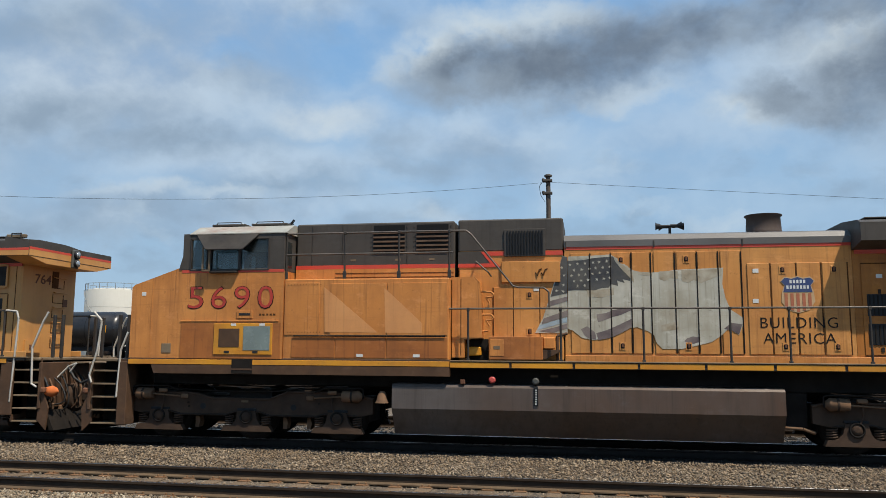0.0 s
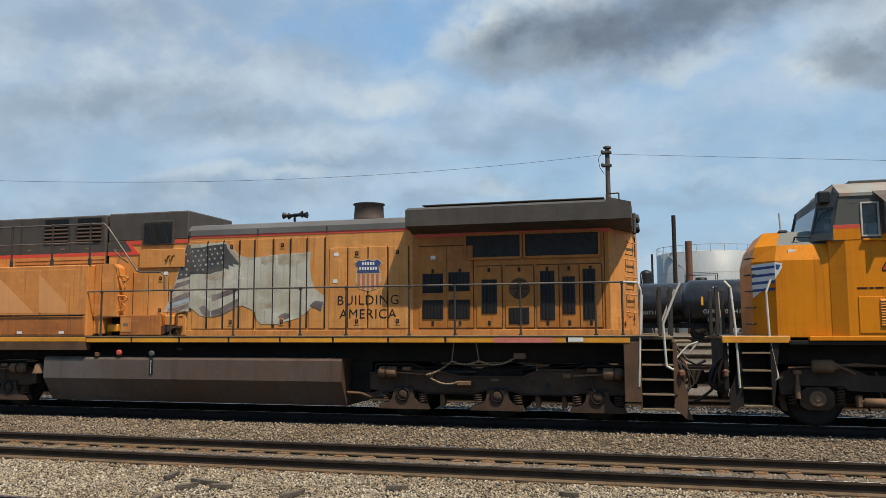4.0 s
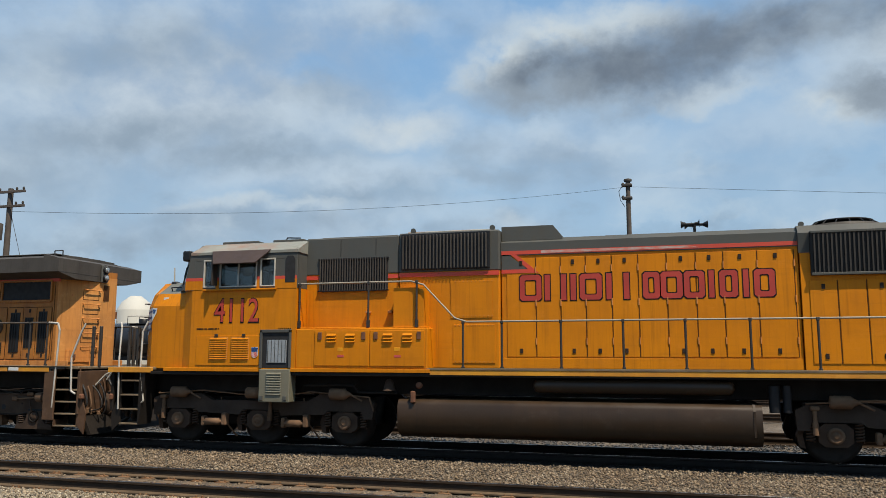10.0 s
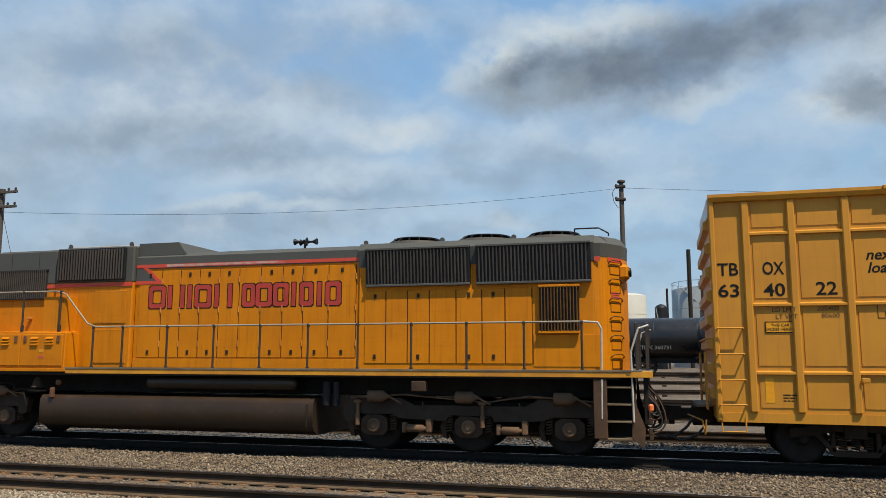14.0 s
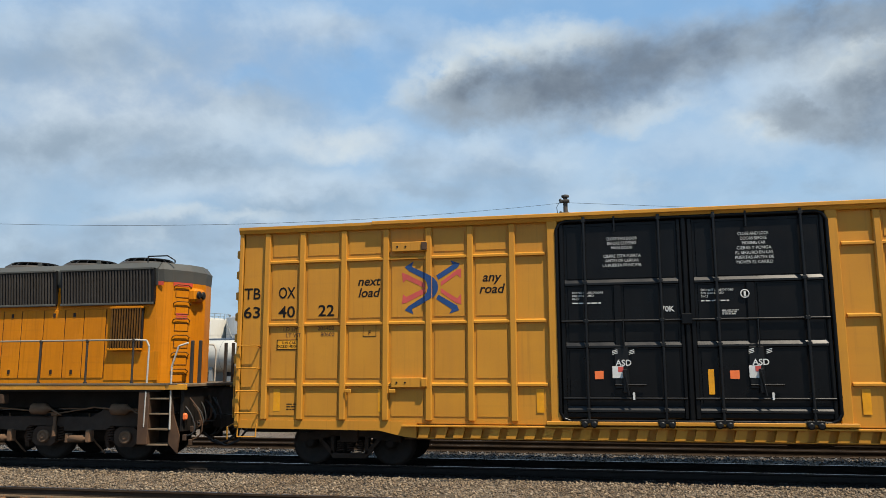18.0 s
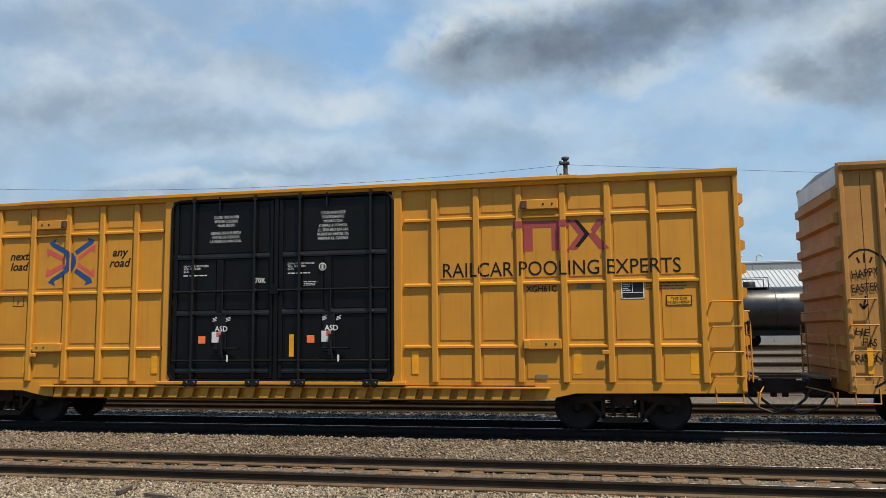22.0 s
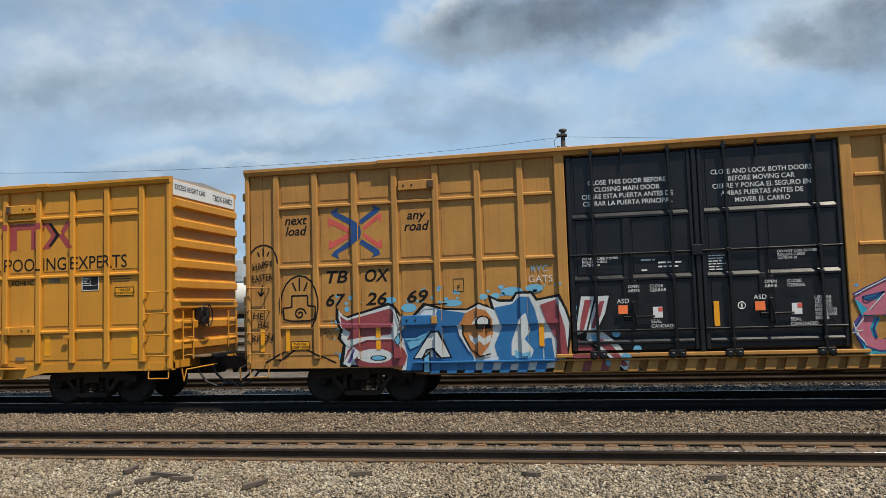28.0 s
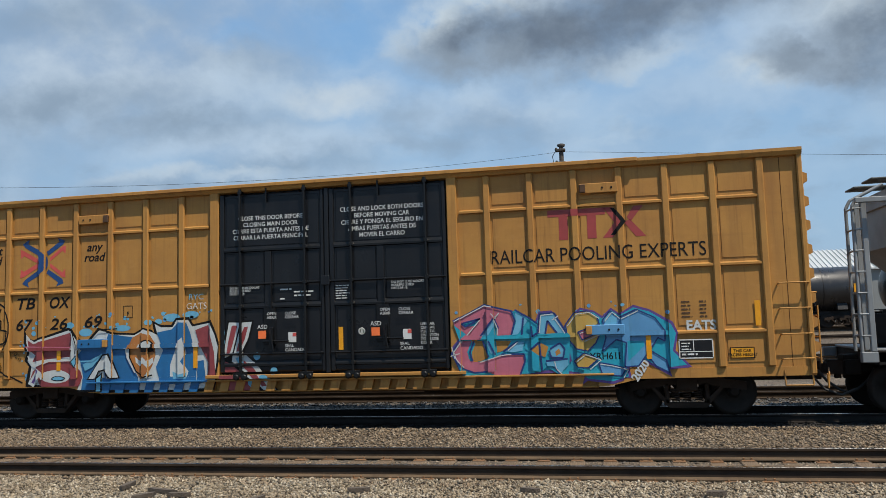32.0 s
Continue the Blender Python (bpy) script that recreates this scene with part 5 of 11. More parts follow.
        part("wing_underside", Kit(x0).prism([(-1.57, 4.046), (1.57, 4.046), (0.98, 3.915), (-0.98, 3.915)], body_end - 0.02, wing_end - 0.004, "x"), ye, wing)
        for a in (6.0, 7.1, 8.2, 9.2):
            part("roof_rung", Kit(x0).box(a, a + 0.5, -1.2, -1.1, 4.52, 4.60), STEEL_EDGE, wing)
    else:
        part("wing_underside", Kit(x0).prism([(-1.57, 4.046), (1.57, 4.046), (0.98, 3.915), (-0.98, 3.915)], body_end - 0.02, wing_end - 0.004, "x"), gr, wing)
    # sill markings and stickers
    if not second:
        part("sill_warning", Kit(x0).box(7.05, 8.25, -1.576, -1.572, 1.60, 1.70, 0.001), surface("faded_warning_red", (0.55, 0.16, 0.12), 0.5, grain=6.0, scuff=0.4), lo, "faded red warning panel")
        part("sill_notice", Kit(x0).box(8.55, 8.85, -1.578, -1.573, 1.62, 1.70, 0.001), WHITE_PAINT, lo)
        for a, z in ((3.36, 3.55), (5.62, 3.42), (3.34, 2.95), (0.45, 1.81), (-0.98, 3.22)):
            part("sticker", Kit(x0).box(a - 0.055, a + 0.055, -1.026 if a > -6 else -1.59, -1.018 if a > -6 else -1.58, z - 0.04, z + 0.04, 0.001), WHITE_PAINT, lo)
    if not second:
        # two paler wedges laid over the cabinet panels
        for pts in ([(-5.40, 3.26), (-4.22, 2.30), (-5.37, 2.31)], [(-4.09, 3.23), (-3.29, 2.50), (-3.29, 2.29), (-4.06, 2.30)]):
            flat(pts, -1.5745, x0, WEDGE_PALE, lo, "scrubbed_patch", "paler wedge of yellow paint", 0.002)
        for i in range(12):
            for z in (2.30, 3.30):
                part("rivet", Kit(x0).box(-6.2 + i * 0.065, -6.185 + i * 0.065, -1.580, -1.574, z, z + 0.015, 0.002), SEAM, lo)
    # handrails
    for s in (-1, 1):
        y = s * 1.55
        xs = [-2.33, -0.47, 1.13, 2.75, 3.82, 5.24, 6.23, 7.60, 9.10, 9.62]
        for a in xs:
            stanchion(lo, a, y, 1.62, 2.79, x0)
        part("handrail", Kit(x0).pipe([(-2.72, y, 2.79), (9.65, y, 2.79), (9.88, y, 2.75)], 0.020), RAIL_WORN, lo, "long walkway handrail")
        part("corner_grab", Kit(x0).pipe([(9.65, y, 2.79), (9.92, y, 2.77), (9.98, y, 2.6), (9.90, y, 0.75)], 0.024), GRAB_WHITE, lo, "worn white corner grab rail")
        part("outer_grab", Kit(x0).pipe([(10.72, y + s * -0.02, 2.75), (10.62, y, 2.55), (10.38, y, 1.95), (10.42, y, 1.15), (10.55, y, 1.08)], 0.024), GRAB_WHITE, lo, "worn white bent grab rail")
        part("front_grab", Kit(x0).pipe([(-10.75, y, 2.75), (-10.55, y, 2.55), (-10.62, y, 1.9), (-10.78, y, 1.35), (-10.72, y, 1.2)], 0.024), GRAB_WHITE, lo, "worn white bent grab rail")
        part("front_corner_grab", Kit(x0).pipe([(-9.9, y, 2.3), (-10.05, y, 1.9), (-10.10, y, 0.9)], 0.024), GRAB_WHITE, lo)
        for z in (3.96, 4.41):
            part("upper_rail", Kit(x0).rod((-6.42, s * 1.52, z), (-2.66, s * 1.52, z), 0.020), RAIL_WORN, lo, "worn upper handrail")
        for a in (-6.28, -4.98, -3.80, -2.73):
            stanchion(lo, a, s * 1.52, 3.43, 4.42, x0)
        part("upper_rail_slope", Kit(x0).pipe([(-2.66, s * 1.52, 4.41), (-2.39, s * 1.50, 4.41), (-2.28, s * 1.50, 4.33), (-1.42, s * 1.50, 3.25), (-1.31, s * 1.50, 3.22), (-0.80, s * 1.50, 3.21), (-0.70, s * 1.50, 3.13), (-0.69, s * 1.50, 2.81)], 0.020), RAIL_WORN, lo, "worn sloping handrail")
        step_well(lo, 9.95, 10.55, 1, x0, STEP_BROWN, side=s)
        step_well(lo, -10.72, -10.05, -1, x0, STEP_BROWN, side=s)
        part("corner_post", Kit(x0).box(9.62, 9.95, s * 1.56, s * 1.2, 0.45, 1.62), STEP_BROWN, lo)
        part("front_corner_post", Kit(x0).box(-10.08, -9.86, s * 1.56, s * 1.2, 0.3, 1.66), STEP_BROWN, lo)
        for a in (10.30, 10.52):
            part("end_rail_post", Kit(x0).box(a, a + 0.07, s * 0.75, s * 0.82, 1.72, 2.72), RAIL_PIPE, lo)
            part("end_rail_post", Kit(x0).box(-a - 0.1, -a - 0.03, s * 0.75, s * 0.82, 1.72, 2.72), RAIL_PIPE, lo)
        # fuel tank side
    tk = Kit(x0)
    tk.prism([(-1.50, 0.76), (-1.50, 1.20), (-1.44, 1.26), (1.44, 1.26), (1.50, 1.20), (1.50, 0.76), (1.15, 0.22), (-1.15, 0.22)], -3.92, 3.70, "x")
    tank = part("fuel_tank", tk, TANK_GREY, lo, "large grey-brown creased fuel tank")
    part("sight_gauge", Kit(x0).box(-1.02, -0.93, -1.52, -1.50, 0.86, 1.23, 0.004), BLACK_PAINT, tank)
    for i in range(7):
        part("gauge_mark", Kit(x0).box(-0.99, -0.96, -1.526, -1.52, 0.89 + i * 0.045, 0.91 + i * 0.045, 0.001), WHITE_PAINT, tank)
    part("filler_cap", Kit(x0).lathe([(0, 0.07), (-0.05, 0.07), (-0.06, 0.04)], (-1.85, -1.46, 1.36), "y", 14), CORAL, tank, "red fuel filler cap")
    part("filler_cap", Kit(x0).lathe([(0, 0.07), (-0.05, 0.07), (-0.06, 0.04)], (-0.98, -1.46, 1.34), "y", 14), GREY, tank)
    part("red_valve", Kit(x0).box(-2.5, -2.4, -1.52, -1.42, 1.27, 1.36), RUST, tank)
    part("bell", Kit(x0).lathe([(0, 0.05), (-0.06, 0.09), (-0.2, 0.12), (-0.24, 0.15)], (-4.15, -1.40, 1.10), "z", 16), DUST_STEEL, lo, "dusty brass bell")
    for a in (-4.6, 4.2):
        part("air_reservoir", Kit(x0).lathe([(-0.7, 0.1), (-0.62, 0.2), (0.62, 0.2), (0.7, 0.1)], (a, 0, 1.15), "x", 14), UNDER, lo)
    ch = Kit(x0)
    for (xa, za), (xb, zb), sag in (((5.55, 0.92), (6.11, 1.21), 0.05), ((6.11, 1.21), (6.69, 1.22), 0.07), ((6.69, 1.22), (7.42, 1.27), 0.10), ((5.64, 0.86), (6.24, 0.78), 0.08)):
        n = round((xb - xa) / 0.05)
        for i in range(n):
            t = (i + 0.5) / n
            x, z, w = xa + (xb - xa) * t, za + (zb - za) * t - sag * 4 * t * (1 - t), i % 2
            ch.lathe([(-0.034, 0.008), (-0.015, 0.016 + 0.008 * w), (0.015, 0.016 + 0.008 * w), (0.034, 0.008)], (x, -1.36, z), "x", 6)
    for p, q in ((6.11, 6.16), (6.69, 6.63)):
        ch.rod((p, -1.36, 1.21), (q, -1.36, 1.60), 0.012)
    part("tank_end_box", Kit(x0).box(3.72, 4.22, -0.95, 0.95, 0.50, 1.17, 0.02), UNDER, lo)
    part("sand_pipe", Kit(x0).pipe([(3.72, -1.2, 0.52), (4.05, -1.2, 0.50), (4.28, -1.15, 0.42)], 0.035), DUST_STEEL, lo)
    part("safety_chain", ch, CHAIN, lo, "tan hanging safety chain")
    part("chain_anchor", Kit(x0).box(6.22, 6.50, -1.40, -1.20, 0.71, 0.80, 0.012), DUST_STEEL, lo)
    part("chain_anchor", Kit(x0).box(7.42, 7.66, -1.40, -1.20, 1.26, 1.38, 0.012), DUST_STEEL, lo)
    ge_truck(lo, -7.21, x0)
    ge_truck(lo, 7.04, x0)
    knuckle_coupler(lo, 10.75, 1, x0)
    knuckle_coupler(lo, -11.90, -1, x0)
    for s, xe in ((1, 10.6), (-1, -10.78)):
        rr = random.Random(7 if s > 0 else 9)
        for i in range(9):
            ya, yb_ = -1.38 + i * 0.17, -1.30 + i * 0.15 + rr.uniform(-0.1, 0.1)
            z0, z1, out = rr.uniform(1.25, 1.5), rr.uniform(0.45, 0.95), rr.uniform(0.12, 0.38)
            hk = Kit(x0)
            hk.pipe([(xe + s * out * math.sin(math.pi * q / 8) ** 0.7, ya + (yb_ - ya) * q / 8, z0 + (z1 - z0) * (q / 8) - 0.16 * math.sin(math.pi * q / 8)) for q in range(9)], rr.choice((0.017, 0.022, 0.028)), 6)
            part("brake_hose", hk, rr.choice((RUBBER, RUBBER, STEP_BROWN, DUST_STEEL)), lo, "hanging dusty air hose")
            part("hose_coupling", Kit(x0).box(xe + s * 0.02 - 0.03, xe + s * 0.02 + 0.05, yb_ - 0.04, yb_ + 0.04, z1 - 0.10, z1 + 0.03, 0.012), DUST_STEEL, lo)
        part("jumper_cable", Kit(x0).pipe([(xe, -0.6, 1.55), (xe + s * 0.22, -0.62, 1.25), (xe + s * 0.42, -0.64, 1.14), (xe + s * 0.60, -0.62, 1.22)], 0.03), RUBBER, lo, "thick black jumper cable")
        part("draft_box", Kit(x0).lathe([(0, 0.32), (s * 0.12, 0.34), (s * 0.16, 0.26)], (xe, -0.35, 0.80), "x", 18), TRUCK, lo, "round brown buffer plate")
        part("drop_step", Kit(x0).box(xe, xe + s * 0.35, -0.5, 0.5, 1.58, 1.62), STEEL_EDGE, lo)
        if second and s > 0:
            rag = Kit(x0).lathe([(-0.16, 0.03), (-0.12, 0.10), (0.0, 0.13), (0.10, 0.09), (0.16, 0.02)], (xe + 0.22, -1.38, 0.98), "x", 9)
            part("rag", rag, RAG_ORANGE, lo, "crumpled orange rag tied on the hoses")
        hl = Kit(x0)
        hl.pipe([(xe, -0.95, 1.25), (xe + s * 0.25, -0.9, 1.52), (xe + s * 0.45, -0.9, 1.60), (xe + s * 0.3, -0.9, 1.40)], 0.022)
        part("uncoupling_lever", hl, GRAB_WHITE, lo)
        part("end_beam", Kit(x0).box(xe - 0.06, xe + 0.02, -1.5, 1.5, 0.6, 1.62), STEP_BROWN, lo)
        part("glad_hand", Kit(x0).box(xe + s * 0.1 - 0.06, xe + s * 0.1 + 0.06, -1.56, -1.45, 0.95, 1.08, 0.03), RUST, lo)
        part("plow", Kit(x0).prism([(xe - 0.05, 0.55), (xe + 0.08, 0.55), (xe + s * 0.3, 0.12), (xe + s * 0.2, 0.12)], -1.35, 1.35), UNDER, lo)
    return lo


def flagmap(lo, x0, y):
    """A weathered banner in the outline of a country, stars at one end and pale stripes along it."""
    body = [(-0.32, 3.89), (0.14, 3.90), (0.54, 3.92), (0.69, 3.83), (0.98, 3.59), (1.23, 3.53), (1.42, 3.54), (1.89, 3.59), (2.75, 3.62), (2.72, 3.29), (2.77, 3.01), (2.86, 2.78), (3.09, 2.62), (3.07, 2.45), (3.00, 2.28), (2.81, 2.41), (2.67, 2.27), (2.48, 2.14), (2.25, 2.08), (1.91, 2.00), (1.53, 2.00), (1.42, 2.11), (1.37, 2.27), (1.26, 2.35), (1.05, 2.43), (0.85, 2.41), (0.58, 2.27), (0.19, 2.17), (-0.05, 2.21), (-0.25, 2.37), (-0.33, 2.39)]
    white = surface("weathered_white_vinyl", (0.50, 0.475, 0.395), 0.55, second=(0.36, 0.335, 0.26), grain=1.8, streak=0.5, dirt=(0.26, 0.21, 0.13), grime=0.5, runs=0.5, scuff=0.45, bump=0.03, fine=45.0)
    base = flat(body, y, x0, white, lo, "banner", "peeling white map-shaped flag decal")
    dark = surface("faded_star_field", (0.014, 0.015, 0.022), 0.6, second=(0.075, 0.072, 0.066), grain=2.5, grime=0.5, dirt=(0.16, 0.14, 0.10), scuff=0.25)
    dull = surface("faded_stripe", (0.085, 0.060, 0.062), 0.6, second=(0.21, 0.165, 0.15), grain=2.5, grime=0.4, dirt=(0.4, 0.36, 0.28), scuff=0.3)
    stain = surface("brown_decal_stain", (0.26, 0.205, 0.13), 0.7, second=(0.44, 0.40, 0.31), grain=5.0, grime=0.5, dirt=(0.22, 0.165, 0.095), scuff=0.5)
    pale = surface("pale_blue_stripe", (0.34, 0.42, 0.46), 0.6, grain=3.0, grime=0.3)
    flat([(-0.33, 3.80), (-0.02, 3.81), (0.20, 3.85), (0.60, 3.88), (0.64, 3.77), (0.73, 3.65), (0.94, 3.44), (0.93, 3.37), (0.78, 3.41), (0.82, 3.33), (0.67, 3.38), (0.69, 3.27), (0.55, 3.31), (0.50, 3.24), (0.35, 3.23), (0.21, 3.18), (-0.17, 3.19), (-0.33, 3.18)], y - 0.002, x0, dark, base, "star_field")
    flat([(0.61, 3.87), (0.71, 3.77), (0.99, 3.54), (1.00, 3.33), (0.94, 3.42), (0.73, 3.65)], y - 0.004, x0, stain, base, "stripe")
    for pts, mat in ((([(0.24, 2.69), (0.44, 2.72), (0.58, 2.78), (0.94, 2.84), (0.95, 2.78), (0.73, 2.68), (0.58, 2.64), (0.39, 2.57), (0.27, 2.53)], dull), ([(0.23, 2.31), (0.44, 2.37), (0.58, 2.43), (0.96, 2.61), (0.95, 2.44), (0.78, 2.34), (0.60, 2.25), (0.44, 2.20), (0.27, 2.17)], dull), ([(2.72, 2.40), (2.86, 2.52), (3.07, 2.49), (3.00, 2.29), (2.88, 2.36)], dull), ([(1.95, 2.15), (2.01, 2.21), (2.12, 2.25), (2.26, 2.23), (2.26, 2.15), (2.13, 2.10)], dull), ([(-0.08, 2.39), (0.05, 2.45), (0.21, 2.32), (0.23, 2.18), (0.09, 2.20), (0.00, 2.26)], dull), ([(1.51, 3.56), (1.87, 3.56), (1.87, 3.39), (1.73, 3.42), (1.61, 3.36), (1.51, 3.40)], stain), ([(1.94, 3.59), (2.35, 3.58), (2.73, 3.60), (2.71, 3.46), (2.55, 3.41), (2.43, 3.36), (2.32, 3.31), (2.18, 3.38), (2.06, 3.32), (1.94, 3.36)], stain), ([(0.04, 3.21), (0.22, 3.18), (0.61, 3.23), (0.60, 3.09), (0.35, 3.03), (0.08, 3.05)], stain), ([(1.07, 3.56), (1.38, 3.54), (1.36, 3.47), (1.09, 3.49)], stain), ([(1.52, 2.47), (1.85, 2.55), (1.85, 2.39), (1.52, 2.34)], stain))):
        flat(pts, y - 0.002, x0, mat, base, "stripe")
    rr = random.Random(4)

    def star(a, z, s, holder, yy):
        w = rr.uniform(-0.3, 0.3)
        flat([(a + s * (1 if j % 2 == 0 else 0.42) * math.sin(j * math.pi / 5 + w), z + s * (1 if j % 2 == 0 else 0.42) * math.cos(j * math.pi / 5 + w)) for j in range(10)], yy, x0, white, holder, "star", thick=0.002)

    for row in range(6):
        for col_ in range(7):
            a, z = -0.26 + col_ * 0.145 + (row % 2) * 0.07 + rr.uniform(-0.02, 0.02), 3.26 + row * 0.115 + col_ * 0.012
            if a < 0.50 + (3.8 - z) * 0.25 and z < 3.86 and z > 3.27 + max(0.0, a) * 0.20:
                star(a, z, 0.036, base, y - 0.008)
    # the tail that runs over the blower compartment
    tail = flat([(-0.43, 3.91), (-0.335, 3.88), (-0.345, 2.31), (-1.01, 2.31), (-0.84, 2.63)], y, x0, white, lo, "banner_tail", "striped flag tail decal")
    flat([(-0.43, 3.90), (-0.335, 3.88), (-0.34, 3.13), (-0.68, 3.06), (-0.59, 3.36)], y - 0.004, x0, dark, tail, "star_field")
    for pts, mat in (([(-0.70, 2.97), (-0.34, 3.06), (-0.34, 2.97), (-0.77, 2.84)], dull), ([(-0.83, 2.61), (-0.34, 2.78), (-0.34, 2.65), (-0.88, 2.49)], dull), ([(-0.92, 2.35), (-0.56, 2.44), (-0.35, 2.51), (-0.35, 2.41), (-0.64, 2.32)], dull), ([(-0.92, 2.47), (-0.35, 2.635), (-0.35, 2.54), (-0.96, 2.37)], pale)):
        flat(pts, y - 0.004, x0, mat, tail, "tail_stripe")
    for a, z in ((-0.45, 3.66), (-0.40, 3.5), (-0.52, 3.38), (-0.42, 3.3), (-0.56, 3.18), (-0.43, 3.17)):
        star(a, z, 0.036, tail, y - 0.008)


def shield(lo, x0, y, xa, xb, za, zb, plain=False, tones=None):
    """A railway shield: blue field over red and white bars, no letters."""
    field, blue, bar = tones or (WHITE_PAINT, BLUE, CORAL)
    w, h = xb - xa, zb - za

    def P(u, v):
        return (xa + u * w, za + v * h)

    out = [P(0.5, 0), P(0.80, 0.08), P(0.97, 0.30), P(0.95, 0.55), P(0.88, 0.74), P(0.99, 0.86), P(0.86, 0.98), P(0.66, 0.95), P(0.5, 1.0), P(0.34, 0.95), P(0.14, 0.98), P(0.01, 0.86), P(0.12, 0.74), P(0.05, 0.55), P(0.03, 0.30), P(0.20, 0.08)]
    base = flat(out, y, x0, field, lo, "shield", "railway shield in blue, red and white")
    flat([P(0.09, 0.56), P(0.91, 0.56), P(0.86, 0.74), P(0.96, 0.86), P(0.85, 0.95), P(0.66, 0.92), P(0.5, 0.97), P(0.34, 0.92), P(0.15, 0.95), P(0.04, 0.86), P(0.14, 0.74)], y - 0.004, x0, blue, base, "shield_field")
    for i in range(5):
        a = 0.12 + i * 0.165
        lowv = 0.03 + 0.30 * abs((a + 0.045) - 0.5) ** 1.5 * 2
        flat([P(a, 0.53), P(a + 0.09, 0.53), P(a + 0.09, lowv), P(a, lowv)], y - 0.004, x0, bar, base, "shield_bar")
    if not plain:
        for v, n in ((0.80, 5), (0.65, 7)):
            for i in range(n):
                a = 0.5 + (i - n / 2) * 0.095
                flat([P(a + 0.015, v), P(a + 0.075, v), P(a + 0.075, v + 0.09), P(a + 0.015, v + 0.09)], y - 0.008, x0, WHITE_PAINT, base, "letter_block", thick=0.002)


ge_loco(0.0, "5690", YELLOW_OLD)
ge_loco(-22.62, "7647", surface("dusty_yellow", (0.55, 0.27, 0.075), 0.5, second=(0.46, 0.21, 0.055), grain=0.7, streak=0.25, dirt=(0.2, 0.10, 0.05), grime=0.25), True)


# ---- clean yellow road locomotive with flared radiators ----
def emd_truck(parent, xc, x0):
    xs = (xc - 2.10, xc, xc + 2.10)
    for a in xs:
        wheelset(parent, a, x0, 0.533)
    for s in (-1, 1):
        y0, y1 = s * 1.00, s * 1.16
        k = Kit(x0)
        k.prism([(xc - 2.75, 0.62), (xc - 2.78, 1.00), (xc - 2.55, 1.10), (xc - 1.5, 1.12), (xc - 1.2, 0.98), (xc + 1.2, 0.98), (xc + 1.5, 1.14), (xc + 2.6, 1.10), (xc + 2.80, 0.95), (xc + 2.75, 0.62), (xc + 2.55, 0.62), (xc + 2.5, 0.78), (xc + 1.7, 0.78), (xc + 1.6, 0.70), (xc + 0.55, 0.66), (xc + 0.5, 0.78), (xc - 0.4, 0.78), (xc - 0.5, 0.66), (xc - 1.55, 0.70), (xc - 1.65, 0.78), (xc - 2.5, 0.78), (xc - 2.55, 0.62)], y0, y1)
        part("side_frame", k, EMD_FRAME, parent, "dark brown fabricated truck side frame")
        for a in xs:
            j = Kit(x0)
            j.prism([(a - 0.30, 0.42), (a - 0.30, 0.66), (a - 0.18, 0.76), (a + 0.18, 0.76), (a + 0.30, 0.66), (a + 0.30, 0.42), (a + 0.18, 0.33), (a - 0.18, 0.33)], s * 0.98, s * 1.14)
            jb = part("journal_box", j, TRUCK, parent, "brown axle box with round cap")
            part("cap", Kit(x0).lathe([(0, 0.15), (s * 0.05, 0.15), (s * 0.06, 0.10), (s * 0.045, 0.09), (s * 0.08, 0.04)], (a, s * 1.14, 0.54), "y", 18), DUST_STEEL, jb)
            for e in (-0.42, 0.42):
                c = Kit(x0)
                coil(c, a + e, s * 1.07, 0.40, 0.78, 0.085, 6)
                part("coil_spring", c, TRUCK, parent)
            part("brake_shoe", Kit(x0).prism([(a - 0.60, 0.30), (a - 0.50, 0.28), (a - 0.54, 0.52), (a - 0.48, 0.74), (a - 0.58, 0.76), (a - 0.66, 0.52)], s * 0.80, s * 0.98), TRUCK, parent)
        for a in (xc - 1.12, xc + 0.92):
            b = Kit(x0)
            b.lathe([(-0.28, 0.04), (-0.2, 0.05), (-0.19, 0.085), (0.16, 0.085), (0.17, 0.05), (0.28, 0.05)], (a, s * 1.20, 0.50), "x", 12)
            b.box(a - 0.32, a - 0.22, s * 1.08, s * 1.24, 0.40, 0.62, 0.02)
            b.box(a + 0.22, a + 0.34, s * 1.08, s * 1.26, 0.42, 0.70, 0.02)
            part("traction_rod", b, DUST_STEEL, parent, "tan dust-covered traction rod")
        for a in (xc - 2.45, xc + 0.32):
            d = Kit(x0)
            d.rod((a, s * 1.22, 0.55), (a, s * 1.22, 0.78), 0.055, 10)
            d.rod((a, s * 1.22, 0.78), (a, s * 1.22, 1.02), 0.04, 10)
            d.box(a - 0.08, a + 0.08, s * 1.15, s * 1.28, 1.0, 1.08, 0.02)
            part("damper", d, DUST_STEEL, parent, "tan shock damper")
        for a in (xc - 2.0, xc - 0.05, xc + 2.0):
            c = Kit(x0)
            c.lathe([(-0.2, 0.08), (-0.18, 0.125), (0.16, 0.125), (0.2, 0.08), (0.3, 0.03)], (a, s * 1.28, 1.16), "x", 14)
            c.rod((a + 0.28, s * 1.28, 1.16), (a + 0.55, s * 1.26, 1.02), 0.022)
            part("brake_cylinder", c, DUST_STEEL, parent, "tan brake cylinder")
